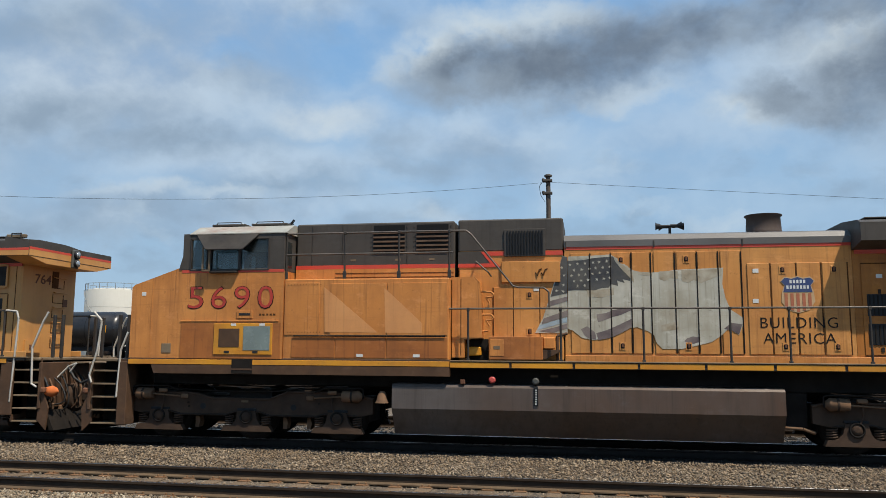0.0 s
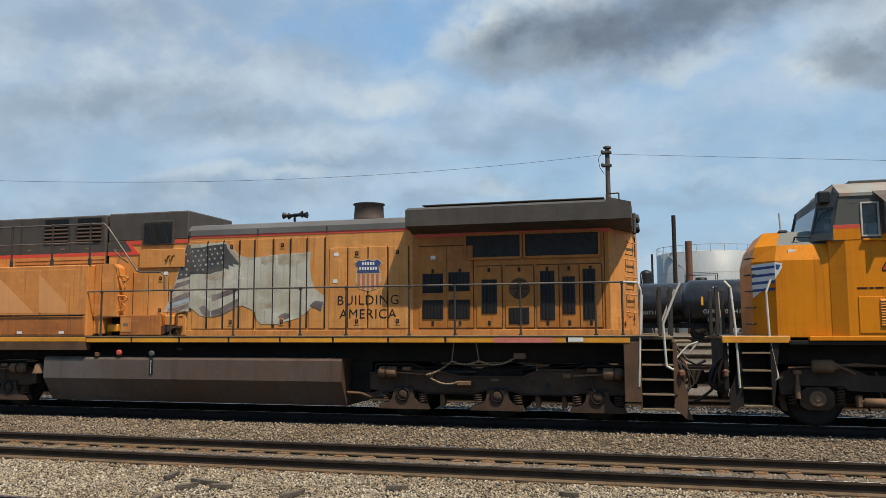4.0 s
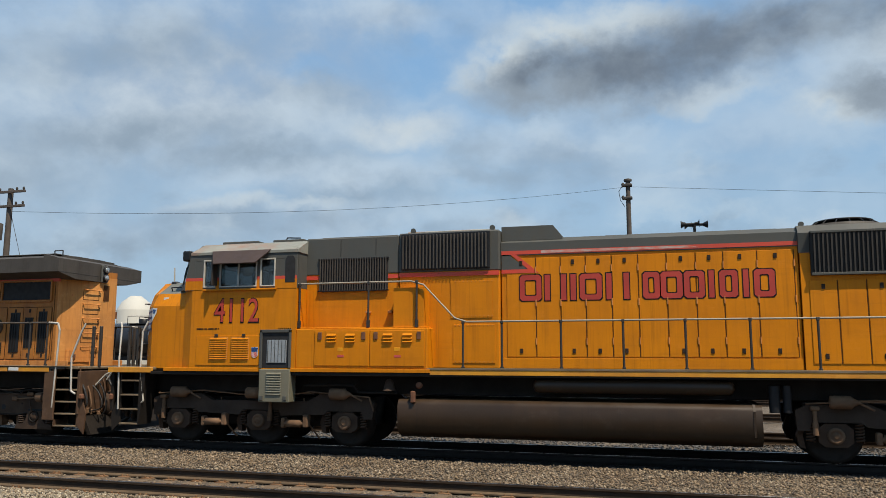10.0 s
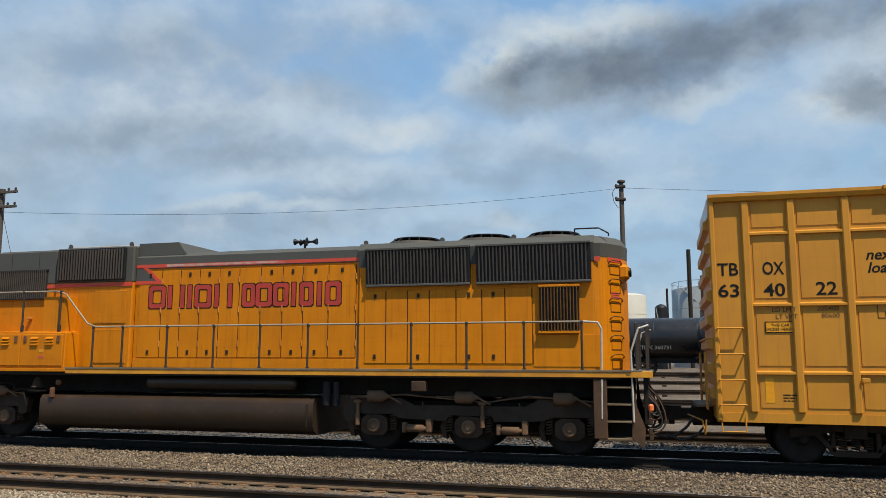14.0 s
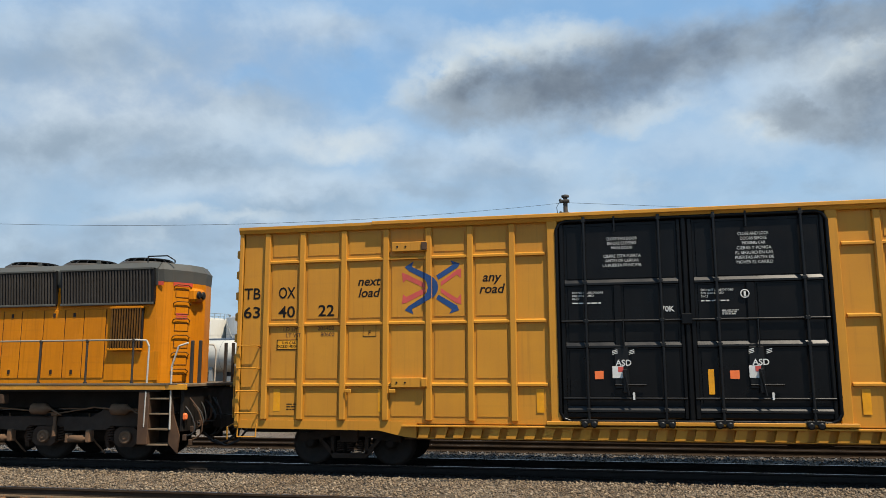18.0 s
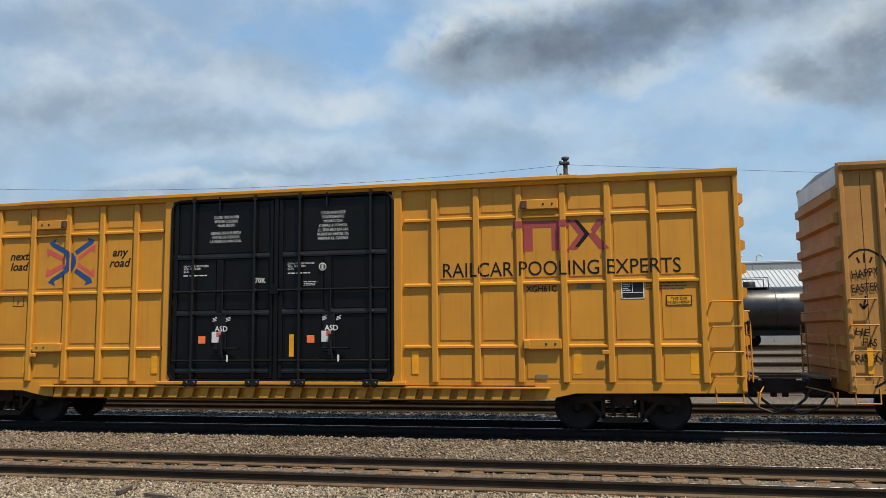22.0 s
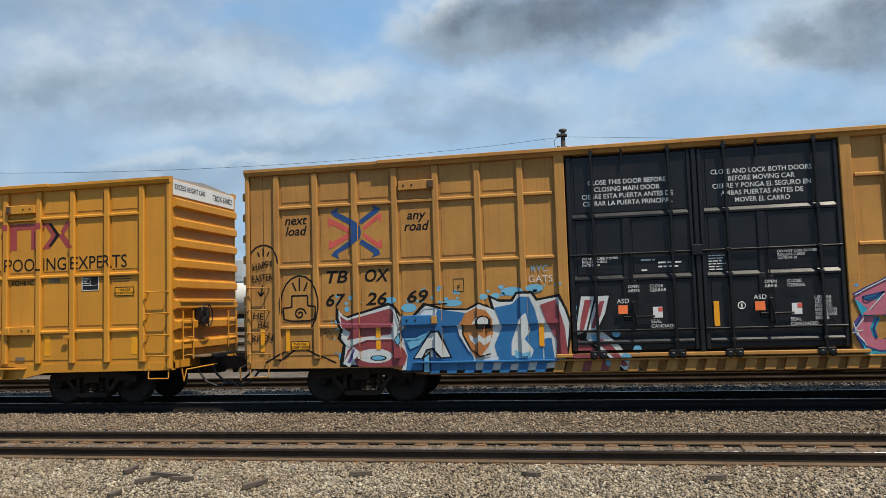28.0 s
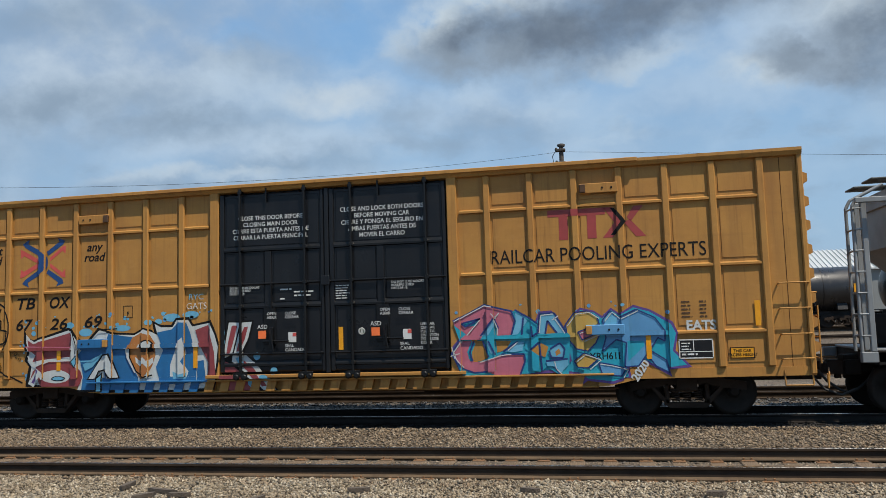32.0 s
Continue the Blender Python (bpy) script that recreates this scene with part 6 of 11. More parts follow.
    for s in (-1, 1):
        part("air_pipe", Kit(x0).pipe([(xc - 2.6, s * 1.22, 1.12), (xc - 1.4, s * 1.22, 1.20), (xc + 0.4, s * 1.22, 1.06), (xc + 1.3, s * 1.22, 1.20), (xc + 2.7, s * 1.22, 1.10), (xc + 2.8, s * 1.2, 0.8)], 0.018), DUST_STEEL, parent)
        for a in (xc - 1.05, xc + 1.05):
            part("sand_pipe", Kit(x0).pipe([(a, s * 1.02, 1.05), (a + 0.1, s * 1.0, 0.5), (a + 0.32, s * 0.8, 0.14)], 0.02), DUST_STEEL, parent)
    part("truck_core", Kit(x0).box(xc - 2.4, xc + 2.4, -0.62, 0.62, 0.4, 1.05), UNDER, parent)


def sd_loco():
    x0 = 22.0
    lo = thing("diesel_locomotive", "clean yellow diesel locomotive with grey roof and large red letters", "locomotive", pose(x0, 17.3, 0), "train")
    RUNNERS.append((lo, x0))
    ye, gr = YELLOW, GREY
    part("underframe", Kit(x0).box(12.3, 32.6, -0.95, 0.95, 1.16, 1.60, 0.02), UNDER, lo)
    # nose: bevelled plan, yellow shoulder, grey sloped top
    def ring(half, z):
        return [(x, y, z) for x, y in half] + [(x, -y, z) for x, y in half[::-1]]

    rings = [ring(h, z) for h, z in (([(12.09, -0.99), (12.47, -1.37), (13.38, -1.45), (13.75, -1.45)], 1.70), ([(12.09, -0.99), (12.47, -1.37), (13.38, -1.45), (13.75, -1.45)], 3.15), ([(12.17, -0.93), (12.53, -1.25), (13.40, -1.33), (13.75, -1.33)], 3.45), ([(12.36, -0.78), (12.66, -0.92), (13.52, -0.98), (13.75, -0.98)], 3.74))]
    k = Kit(x0)
    for lo_, hi_ in zip(rings[:2], rings[1:3]):
        k.add(lo_ + hi_, [[i, (i + 1) % 8, 8 + (i + 1) % 8, 8 + i] for i in range(8)])
    k.add(rings[2] + rings[3], [[i, (i + 1) % 8, 8 + (i + 1) % 8, 8 + i] for i in (0, 3, 6, 7)])
    k.add(rings[0], [list(range(8))[::-1]])
    nose = part("nose", k, ye, lo, "bevelled yellow nose")
    k = Kit(x0)
    k.add(rings[2] + rings[3], [[i, i + 1, 9 + i, 8 + i] for i in (1, 2, 4, 5)])
    k.add(rings[3], [list(range(8))])
    part("nose_top", k, surface("worn_nose_grey", (0.16, 0.165, 0.145), 0.6, second=(0.11, 0.115, 0.10), grain=2.0, grime=0.3), nose, "grey sloped top of the nose")
    part("nose_light", Kit(x0).box(12.62, 12.80, -0.95, -0.80, 3.66, 3.78, 0.03), BLACK_PAINT, nose)
    part("nose_mast", Kit(x0).rod((12.68, -0.88, 3.74), (12.66, -0.88, 4.12), 0.018, 8), GRAB_WHITE, nose, "short white mast")
    for i in range(5):
        part("nose_rung", Kit(x0).pipe([(12.14, -1.05, 1.95 + i * 0.32), (12.04, -1.10, 1.95 + i * 0.32), (11.98, -0.80, 1.95 + i * 0.32), (12.09, -0.75, 1.95 + i * 0.32)], 0.014), RAIL_PIPE, nose)
    part("sticker", Kit(x0).box(12.72, 12.86, -1.33, -1.30, 3.30, 3.36, 0.001), WHITE_PAINT, nose)
    part("nose_rail", Kit(x0).pipe([(12.85, -1.18, 3.52), (12.86, -1.24, 3.60), (13.32, -1.26, 3.60), (13.34, -1.20, 3.52)], 0.014), BLACK_PAINT, nose)
    V = [(12.10 - 0.006, -1.0 - 0.006, 3.10), (12.47 - 0.006, -1.37 - 0.006, 3.12), (12.60, -1.39, 3.10), (12.585, -1.388, 3.00), (12.50, -1.379, 2.86), (12.47 - 0.006, -1.37 - 0.006, 2.80), (12.30 - 0.006, -1.20 - 0.006, 2.62), (12.10 - 0.006, -1.0 - 0.006, 2.45)]
    part("wing_emblem", Kit(x0).add([(x, y - 0.003, z) for x, y, z in V], [(0, 1, 5, 6, 7), (1, 2, 3, 4, 5)]), WHITE_PAINT, nose, "white and blue wing emblem")
    for z in (3.06, 2.92, 2.78, 2.64):
        part("wing_bar", Kit(x0).add([(12.10 - 0.010, -1.0 - 0.012, z - 0.02), (12.47 - 0.010, -1.37 - 0.012, z), (12.47 - 0.010, -1.37 - 0.012, z - 0.05), (12.10 - 0.010, -1.0 - 0.012, z - 0.07)], [(0, 1, 2, 3)]), BLUE, nose)
    part("wing_bar", Kit(x0).add([(12.48, -1.383, 3.08), (12.57, -1.392, 3.07), (12.53, -1.389, 2.98), (12.48, -1.383, 2.98)], [(0, 1, 2, 3)]), BLUE, nose)
    # cab
    cab = part("cab_lower", Kit(x0).prism([(13.40, -1.46), (13.66, -1.58), (16.32, -1.58), (16.32, 1.58), (13.66, 1.58), (13.40, 1.46)], 1.70, 3.50, "z"), ye, lo, "yellow cab side")
    up = Kit(x0)
    wins = [(13.96, 14.24), (14.38, 15.30), (15.42, 15.76)]
    for s in (-1, 1):
        y0, y1 = s * 1.58, s * 1.52
        ed = [13.66] + [v for w in wins for v in w] + [16.32]
        for a, b in zip(ed[::2], ed[1::2]):
            up.box(a, b, y0, y1, 3.56, 4.16, 0.006)
        up.box(13.66, 16.32, y0, y1, 4.16, 4.36, 0.006)
        up.box(13.62, 16.32, y0, y1, 3.48, 3.56, 0.006)
        up.prism([(13.44, 3.48), (13.70, 3.48), (13.72, 4.36), (13.60, 4.36)], y0 + s * 0.003, y1)
    up.box(16.26, 16.32, -1.55, 1.55, 3.48, 4.4)
    cu = part("cab_upper", up, gr, lo, "grey cab window band with red stripe")
    for a, b in ((13.47, 13.93), (14.27, 14.36), (15.32, 15.40), (15.78, 16.32)):
        part("cab_yellow", Kit(x0).box(a, b, -1.586, -1.582, 3.49, 3.70, 0.001), ye, cu)
        part("cab_stripe", Kit(x0).box(a, b, -1.587, -1.582, 3.70, 3.77, 0.001), RED, cu)
    part("window_ledge", Kit(x0).box(13.95, 15.82, -1.64, -1.58, 3.46, 3.50, 0.008), ye, cu)
    for s in (-1, 1):
        for a, b in wins:
            w = part("cab_window", Kit(x0).box(a, b, s * 1.552, s * 1.545, 3.56, 4.17, 0.001), WINDOW, lo, "dark cab side window")
            fr = Kit(x0)
            for aa, bb, c, d in ((a - 0.02, a + 0.01, 3.54, 4.18), (b - 0.01, b + 0.02, 3.54, 4.18), (a, b, 4.15, 4.18), (a, b, 3.54, 3.57)):
                fr.box(aa, bb, s * 1.60, s * 1.555, c, d, 0.005)
            if b - a > 0.6:
                fr.box((a + b) / 2 - 0.015, (a + b) / 2 + 0.015, s * 1.59, s * 1.555, 3.56, 4.17, 0.004)
            part("window_frame", fr, GRAB_WHITE, w, "worn aluminium window frame")
    part("rear_cab_window", Kit(x0).prism([(16.03, 3.62), (16.03, 4.14), (16.08, 4.22), (16.22, 4.22), (16.27, 4.14), (16.27, 3.62)], -1.583, -1.590), DARK_IN, lo, "dark rounded rear cab window")
    part("wind_wing", Kit(x0).box(14.28, 14.32, -1.82, -1.60, 3.58, 4.15, 0.008), RAIL_PIPE, lo)
    for s in (-1, 1):
        c0, c1, c2, c3 = Vector((13.13, s * 1.22, 3.50)), Vector((13.45, s * 1.57, 3.50)), Vector((13.62, s * 1.54, 4.36)), Vector((13.33, s * 1.20, 4.36))

        def on(u, v, out=0.0):
            q = (c0.lerp(c1, u)).lerp(c3.lerp(c2, u), v)
            return (q.x - out * 0.72, q.y + s * out * 0.66, q.z)

        fr = Kit(x0)
        for ua, ub, va, vb in ((0, 1, 0, 0.16), (0, 1, 0.72, 1), (0, 0.08, 0.16, 0.72), (0.86, 1, 0.16, 0.72)):
            fr.add([on(ua, va), on(ub, va), on(ub, vb), on(ua, vb), on(ua, va, 0.03), on(ub, va, 0.03), on(ub, vb, 0.03), on(ua, vb, 0.03)], [(0, 1, 2, 3), (4, 5, 6, 7), (0, 1, 5, 4), (1, 2, 6, 5), (2, 3, 7, 6), (3, 0, 4, 7)])
        cf = part("windshield_frame", fr, gr, lo, "grey slanted corner windshield frame")
        pane = Kit(x0)
        pane.add([on(0.08, 0.16), on(0.86, 0.16), on(0.86, 0.72), on(0.08, 0.72), on(0.08, 0.16, 0.012), on(0.86, 0.16, 0.012), on(0.86, 0.72, 0.012), on(0.08, 0.72, 0.012)], [(0, 1, 2, 3), (4, 5, 6, 7), (0, 1, 5, 4), (1, 2, 6, 5), (2, 3, 7, 6), (3, 0, 4, 7)])
        part("windshield_pane", pane, WINDOW, cf, "slanted corner windshield pane")
        part("wiper", Kit(x0).pipe([on(0.9, 0.70, 0.05), on(0.45, 0.62, 0.05), on(0.15, 0.40, 0.04)], 0.010, 5), BLACK_PAINT, cf)
    part("front_wall", Kit(x0).prism([(13.13, 3.48), (13.20, 3.48), (13.25, 3.70), (13.18, 3.70)], -1.22, 1.22), gr, lo)
    part("front_wall", Kit(x0).prism([(13.30, 4.18), (13.37, 4.18), (13.42, 4.38), (13.34, 4.38)], -1.20, 1.20), gr, lo)
    part("windshield", Kit(x0).prism([(13.18, 3.70), (13.20, 3.70), (13.32, 4.18), (13.30, 4.18)], -1.2, 1.2), WINDOW, lo)
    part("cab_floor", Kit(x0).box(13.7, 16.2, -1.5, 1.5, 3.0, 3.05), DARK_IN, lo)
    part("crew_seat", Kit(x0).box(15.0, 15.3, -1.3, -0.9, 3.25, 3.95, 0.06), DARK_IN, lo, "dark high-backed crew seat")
    rf = Kit(x0)
    rf.prism([(-1.60, 4.30), (-1.60, 4.36), (-1.05, 4.62), (1.05, 4.62), (1.60, 4.36), (1.60, 4.30)], 13.60, 16.34, "x")
    rf.prism([(13.36, 4.32), (13.36, 4.40), (13.61, 4.60), (13.61, 4.32)], -1.15, 1.15)
    roof = part("cab_roof", rf, surface("grey_green_cab_roof", (0.25, 0.25, 0.21), 0.6, second=(0.19, 0.19, 0.16), grain=1.4, grime=0.8, dirt=(0.27, 0.10, 0.045), scuff=0.2), lo, "grey-green cab roof with rust patches")
    for a, b in ((13.95, 14.9), (15.3, 16.1)):
        part("roof_box", Kit(x0).box(a, b, -0.85, 0.4, 4.62, 4.71), GREY, roof)
    part("antenna", Kit(x0).pipe([(15.5, -0.6, 4.71), (15.55, -0.6, 4.79), (15.9, -0.6, 4.77)], 0.015), BLACK_PAINT, roof)
    part("number_box", Kit(x0).box(13.26, 13.48, -1.46, -1.18, 4.20, 4.44, 0.03), BLACK_PAINT, lo, "black corner number box")
    V = [(14.16, -1.60, 4.38), (15.66, -1.60, 4.38), (15.42, -1.88, 4.06), (14.36, -1.88, 4.06)]
    part("sun_visor", Kit(x0).add(V + [(x, y + 0.015, z - 0.02) for x, y, z in V], [(0, 1, 2, 3), (7, 6, 5, 4), (0, 4, 5, 1), (1, 5, 6, 2), (2, 6, 7, 3), (3, 7, 4, 0)]), surface("brown_visor", (0.052, 0.030, 0.022), 0.6, grain=2.0), lo, "brown metal sun visor")
    words("4112", 14.25, -1.584, 2.74, 0.78, INK, lo, x0, 1.16, name="number_outline", bold=0.018)
    words("4112", 14.27, -1.588, 2.755, 0.75, RED_LETTER, lo, x0, 1.12, name="road_number", label="red road number with black outline", bold=0.002)
    bars(lo, x0, -1.583, 13.82, 14.45, 2.56, 2.63, 1, INK, 8)
    words("SD70M", 15.90, -1.583, 2.54, 0.10, INK, lo, x0, 0.30, name="model_lettering")
    # lower cab panel with louvers
    pn = part("louver_panel", Kit(x0).box(13.83, 15.45, -1.595, -1.58, 1.78, 2.44, 0.004), ye, lo, "yellow access panel with two louvers")
    for a, b in ((14.18, 14.64), (14.74, 15.19)):
        lv = part("louver", Kit(x0).box(a, b, -1.60, -1.594, 1.90, 2.40, 0.002), YELLOW_OLD, pn, "orange-brown louver")
        for i in range(10):
            z = 1.91 + i * 0.049
            part("louver_slat", Kit(x0).prism([(-1.598, z + 0.04), (-1.625, z + 0.008), (-1.622, z), (-1.598, z + 0.03)], a + 0.01, b - 0.01, "x"), ye, lv)
    shield(lo, x0, -1.598, 15.24, 15.43, 1.94, 2.19, True)
    for a in (14.35, 15.05):
        part("panel_clip", Kit(x0).box(a - 0.04, a + 0.04, -1.62, -1.59, 2.42, 2.48, 0.006), RAIL_PIPE, pn)
    # air box on the side
    op = part("battery_opening", Kit(x0).box(15.48, 16.21, -1.59, -1.58, 1.72, 2.54, 0.003), DARK_IN, lo, "open dark compartment with silver filter")
    for aa, bb, c, d in ((15.46, 15.52, 1.72, 2.56), (16.17, 16.23, 1.72, 2.56), (15.46, 16.23, 2.50, 2.57)):
        part("opening_frame", Kit(x0).box(aa, bb, -1.62, -1.58, c, d, 0.008), GREY, op)
    fl = part("filter_screen", Kit(x0).box(15.64, 16.12, -1.606, -1.592, 1.84, 2.34, 0.004), surface("silver_mesh", (0.42, 0.43, 0.43), 0.35, metal=0.5, grain=6.0), op, "silver filter screen")
    for i in range(6):
        part("filter_wire", Kit(x0).box(15.66 + i * 0.085, 15.675 + i * 0.085, -1.612, -1.606, 1.85, 2.33, 0.002), GREY, fl)
    ab = part("filter_box", Kit(x0).box(15.47, 16.22, -1.62, -1.30, 0.98, 1.70, 0.015), surface("olive_grey_paint", (0.17, 0.16, 0.11), 0.6, second=(0.13, 0.12, 0.085), grain=2.0, grime=0.3), lo, "olive-grey louvered box")
    for i in range(9):
        z = 1.14 + i * 0.055
        part("louver_slat", Kit(x0).prism([(-1.62, z + 0.045), (-1.645, z + 0.008), (-1.642, z), (-1.62, z + 0.03)], 15.66, 16.02, "x"), ab.data.materials[0], ab)
    for a in (15.55, 16.12):
        part("box_latch", Kit(x0).box(a - 0.04, a + 0.04, -1.65, -1.62, 1.02, 1.12, 0.008), GREY, ab)
    # sides under the walkway
    for s in (-1, 1):
        part("side_sill", Kit(x0).box(12.62, 32.4, s * 1.40, s * 1.565, 1.56, 1.64), UNDER, lo)
        part("cab_sill", Kit(x0).box(12.98, 19.42, s * 1.45, s * 1.588, 1.64, 1.72, 0.006), ye, lo, "yellow sill under the cab")
        part("sill_stripe", Kit(x0).box(19.42, 32.5, s * 1.50, s * 1.575, 1.60, 1.70, 0.005), YELLOW_SILL, lo, "yellow walkway sill")
        part("walkway", Kit(x0).box(19.3, 32.8, s * 0.95, s * 1.56, 1.70, 1.735), GREY, lo)
        part("walkway_edge", Kit(x0).box(19.42, 32.6, s * 1.52, s * 1.585, 1.70, 1.745, 0.004), STEEL_EDGE, lo, "bare worn walkway edge")
        lb = part("side_locker", Kit(x0).box(16.32, 19.36, s * 1.56, s * 0.95, 1.72, 2.58, 0.015), ye, lo, "long yellow side locker with small louvers")
        for a, b in ((16.78, 18.05), (18.08, 19.30)):
            d = part("locker_door", Kit(x0).box(a, b, s * 1.56, s * 1.58, 1.78, 2.53, 0.006), ye, lb)
            for c in (0.40, 0.84):
                for i in range(3):
                    z = 2.28 + i * 0.07
                    part("louver_slat", Kit(x0).prism([(s * 1.58, z + 0.05), (s * 1.62, z + 0.005), (s * 1.58, z)], a + c - 0.10, a + c + 0.11, "x"), ye, d)
            for c in (0.13, b - a - 0.12):
                part("latch", Kit(x0).box(a + c - 0.045, a + c + 0.045, s * 1.58, s * 1.60, 2.34, 2.50, 0.006), RUST, d)
            part("sticker", Kit(x0).box(a + 0.55, a + 0.68, s * 1.58, s * 1.584, 2.10, 2.17, 0.001), TAPE, d)
            part("sticker", Kit(x0).box(a + 0.55, a + 0.70, s * 1.58, s * 1.584, 1.96, 2.01, 0.001), CORAL, d)
    # hood behind the cab
    h1 = part("hood_front", Kit(x0).box(16.30, 18.54, -1.08, 1.08, 1.72, 4.64, 0.03), ye, lo, "hood behind the cab, grey above the red stripe")
    part("hood_front_top", Kit(x0).box(16.29, 18.55, -1.095, 1.095, 3.80, 4.66, 0.03), gr, h1)
    part("hood_top_plate", Kit(x0).box(16.6, 18.45, -0.9, 0.9, 4.66, 4.70, 0.01), GREY, h1)
    for s in (-1, 1):
        part("hood_red_band", Kit(x0).box(16.32, 18.54, s * 1.095, s * 1.101, 3.70, 3.79, 0.001), RED, h1)
        g = part("dynamic_grille", Kit(x0).box(16.64, 18.30, s * 1.09, s * 1.115, 3.46, 4.17, 0.006), DARK_IN, h1, "black upright-bar grille")
        for i in range(27):
            a = 16.66 + i * 0.061
            part("grille_bar", Kit(x0).box(a, a + 0.022, s * 1.115, s * 1.15, 3.44, 4.18, 0.004), GREY_OLD, g)
        for z in (3.44, 4.16):
            part("grille_rail", Kit(x0).box(16.62, 18.32, s * 1.10, s * 1.145, z - 0.015, z + 0.02, 0.004), BLACK_PAINT, g)
        for a in (17.86, 18.38):
            part("lamp_stub", Kit(x0).box(a - 0.05, a + 0.05, s * 1.08, s * 1.20, 2.92, 2.98, 0.012), YELLOW_OLD, h1)
        for a in (17.15, 18.0):
            part("panel_seam", Kit(x0).box(a, a + 0.01, s * 1.08, s * 1.10, 4.22, 4.6, 0.001), BLACK_PAINT, h1)
        part("hood_ledge", Kit(x0).box(16.32, 19.3, s * 1.08, s * 1.5, 2.58, 2.61), ye, h1)
    # central air intake
    ci = part("central_intake", Kit(x0).box(18.56, 20.82, -1.10, 1.10, 1.72, 4.68, 0.03), ye, lo, "raised central air intake")
    part("intake_top", Kit(x0).box(18.55, 20.83, -1.115, 1.115, 3.80, 4.69, 0.03), gr, ci)
    part("intake_roof", Kit(x0).box(18.7, 20.7, -0.95, 0.95, 4.69, 4.74, 0.015), ROOF_WORN, ci)
    for a in (18.85, 20.65):
        part("lifting_eye", Kit(x0).lathe([(-0.012, 0.06), (0.012, 0.06)], (a, -1.0, 4.75), "y", 12), GREY, ci)
    for s in (-1, 1):
        part("intake_red_band", Kit(x0).box(18.56, 20.82, s * 1.10, s * 1.121, 3.71, 3.80, 0.001), RED, ci)
        g = part("intake_grille", Kit(x0).box(18.62, 20.62, s * 1.11, s * 1.17, 3.86, 4.66, 0.01), BLACK_PAINT, ci, "black upright-fin intake grille")
        for i in range(25):
            a = 18.66 + i * 0.078
            part("fin", Kit(x0).box(a, a + 0.03, s * 1.17, s * 1.21, 3.88, 4.62, 0.006), GREY_OLD, g)
        d = part("bolted_door", Kit(x0).box(19.75, 20.66, s * 1.10, s * 1.115, 2.80, 3.60, 0.004), ye, ci, "bolted yellow inspection panel")
        d2 = part("bolted_door", Kit(x0).box(19.80, 20.72, s * 1.10, s * 1.115, 1.84, 2.66, 0.004), ye, ci)
        for dd, zz in ((d, (2.83, 3.57)), (d2, (1.87, 2.63))):
            for i in range(10):
                for z in zz:
                    part("bolt", Kit(x0).box(19.84 + i * 0.09, 19.86 + i * 0.09, s * 1.115, s * 1.125, z, z + 0.02, 0.003), YELLOW_OLD, dd)
        part("side_bulge", Kit(x0).prism([(18.56, 2.6), (19.25, 2.6), (19.25, 3.45), (18.56, 3.45)], s * 1.1, s * 1.45), ye, ci)
    # long hood with the name
    lh = part("long_hood", Kit(x0).box(20.84, 26.70, -1.0, 1.0, 1.72, 4.28, 0.015), ye, lo, "yellow long hood with tall doors and red letters")
    part("hood_roof", Kit(x0).prism([(-1.02, 4.12), (-1.02, 4.40), (-0.85, 4.50), (0.85, 4.50), (1.02, 4.40), (1.02, 4.12)], 20.84, 26.72, "x"), gr, lh, "grey hood roof")
    part("roof_ramp", Kit(x0).prism([(20.84, 4.45), (20.84, 4.76), (21.95, 4.76), (22.15, 4.50), (22.15, 4.45)], -0.95, 0.95), gr, lh)
    part("roof_walk", Kit(x0).box(23.0, 26.4, -0.5, 0.5, 4.5, 4.56, 0.01), gr, lh)
    for s in (-1, 1):
        part("red_stripe", Kit(x0).prism([(20.85, 4.14), (26.70, 4.14), (26.70, 4.22), (20.85, 4.22)], s * 1.02, s * 1.026), RED, lh)
        part("bare_stripe", Kit(x0).prism([(21.7, 4.155), (24.9, 4.16), (24.7, 4.205), (21.7, 4.21)], s * 1.025, s * 1.0285), surface("bare_peeling_stripe", (0.44, 0.36, 0.32), 0.6, second=(0.55, 0.12, 0.07), grain=7.0), lh, "peeled pale part of the stripe")
        part("grey_wedge", Kit(x0).prism([(20.85, 3.82), (20.85, 4.14), (21.00, 4.14), (21.42, 3.82)], s * 1.0, s * 1.020), gr, lh)
        part("red_wedge", Kit(x0).prism([(20.85, 3.74), (20.85, 3.82), (21.42, 3.82), (21.05, 4.14), (21.17, 4.14), (21.65, 3.74)], s * 1.0, s * 1.024), RED, lh)
        ds = [20.95, 21.58, 22.10, 22.62, 23.15, 23.68, 24.24, 24.80, 25.32, 25.95, 26.62]
        for i, (a, b) in enumerate(zip(ds, ds[1:])):
            d = part("hood_door", Kit(x0).box(a + 0.012, b - 0.012, s * 1.0, s * 1.016, 1.98, 4.06, 0.005), ye, lh)
            part("door_seam", Kit(x0).box(b - 0.008, b + 0.008, s * 1.0, s * 1.009, 1.98, 4.06, 0.001), SEAM, d)
            if i not in (1, 5):
                for z in (3.95, 2.10):
                    part("latch", Kit(x0).box((a + b) / 2 - 0.032, (a + b) / 2 + 0.032, s * 1.016, s * 1.03, z - 0.05, z + 0.05, 0.004), TRUCK_DARK, d)
            for z in (2.3, 3.1, 3.8):
                part("hinge", Kit(x0).rod((b, s * 1.02, z - 0.07), (b, s * 1.02, z + 0.07), 0.016, 6), YELLOW_OLD, d)
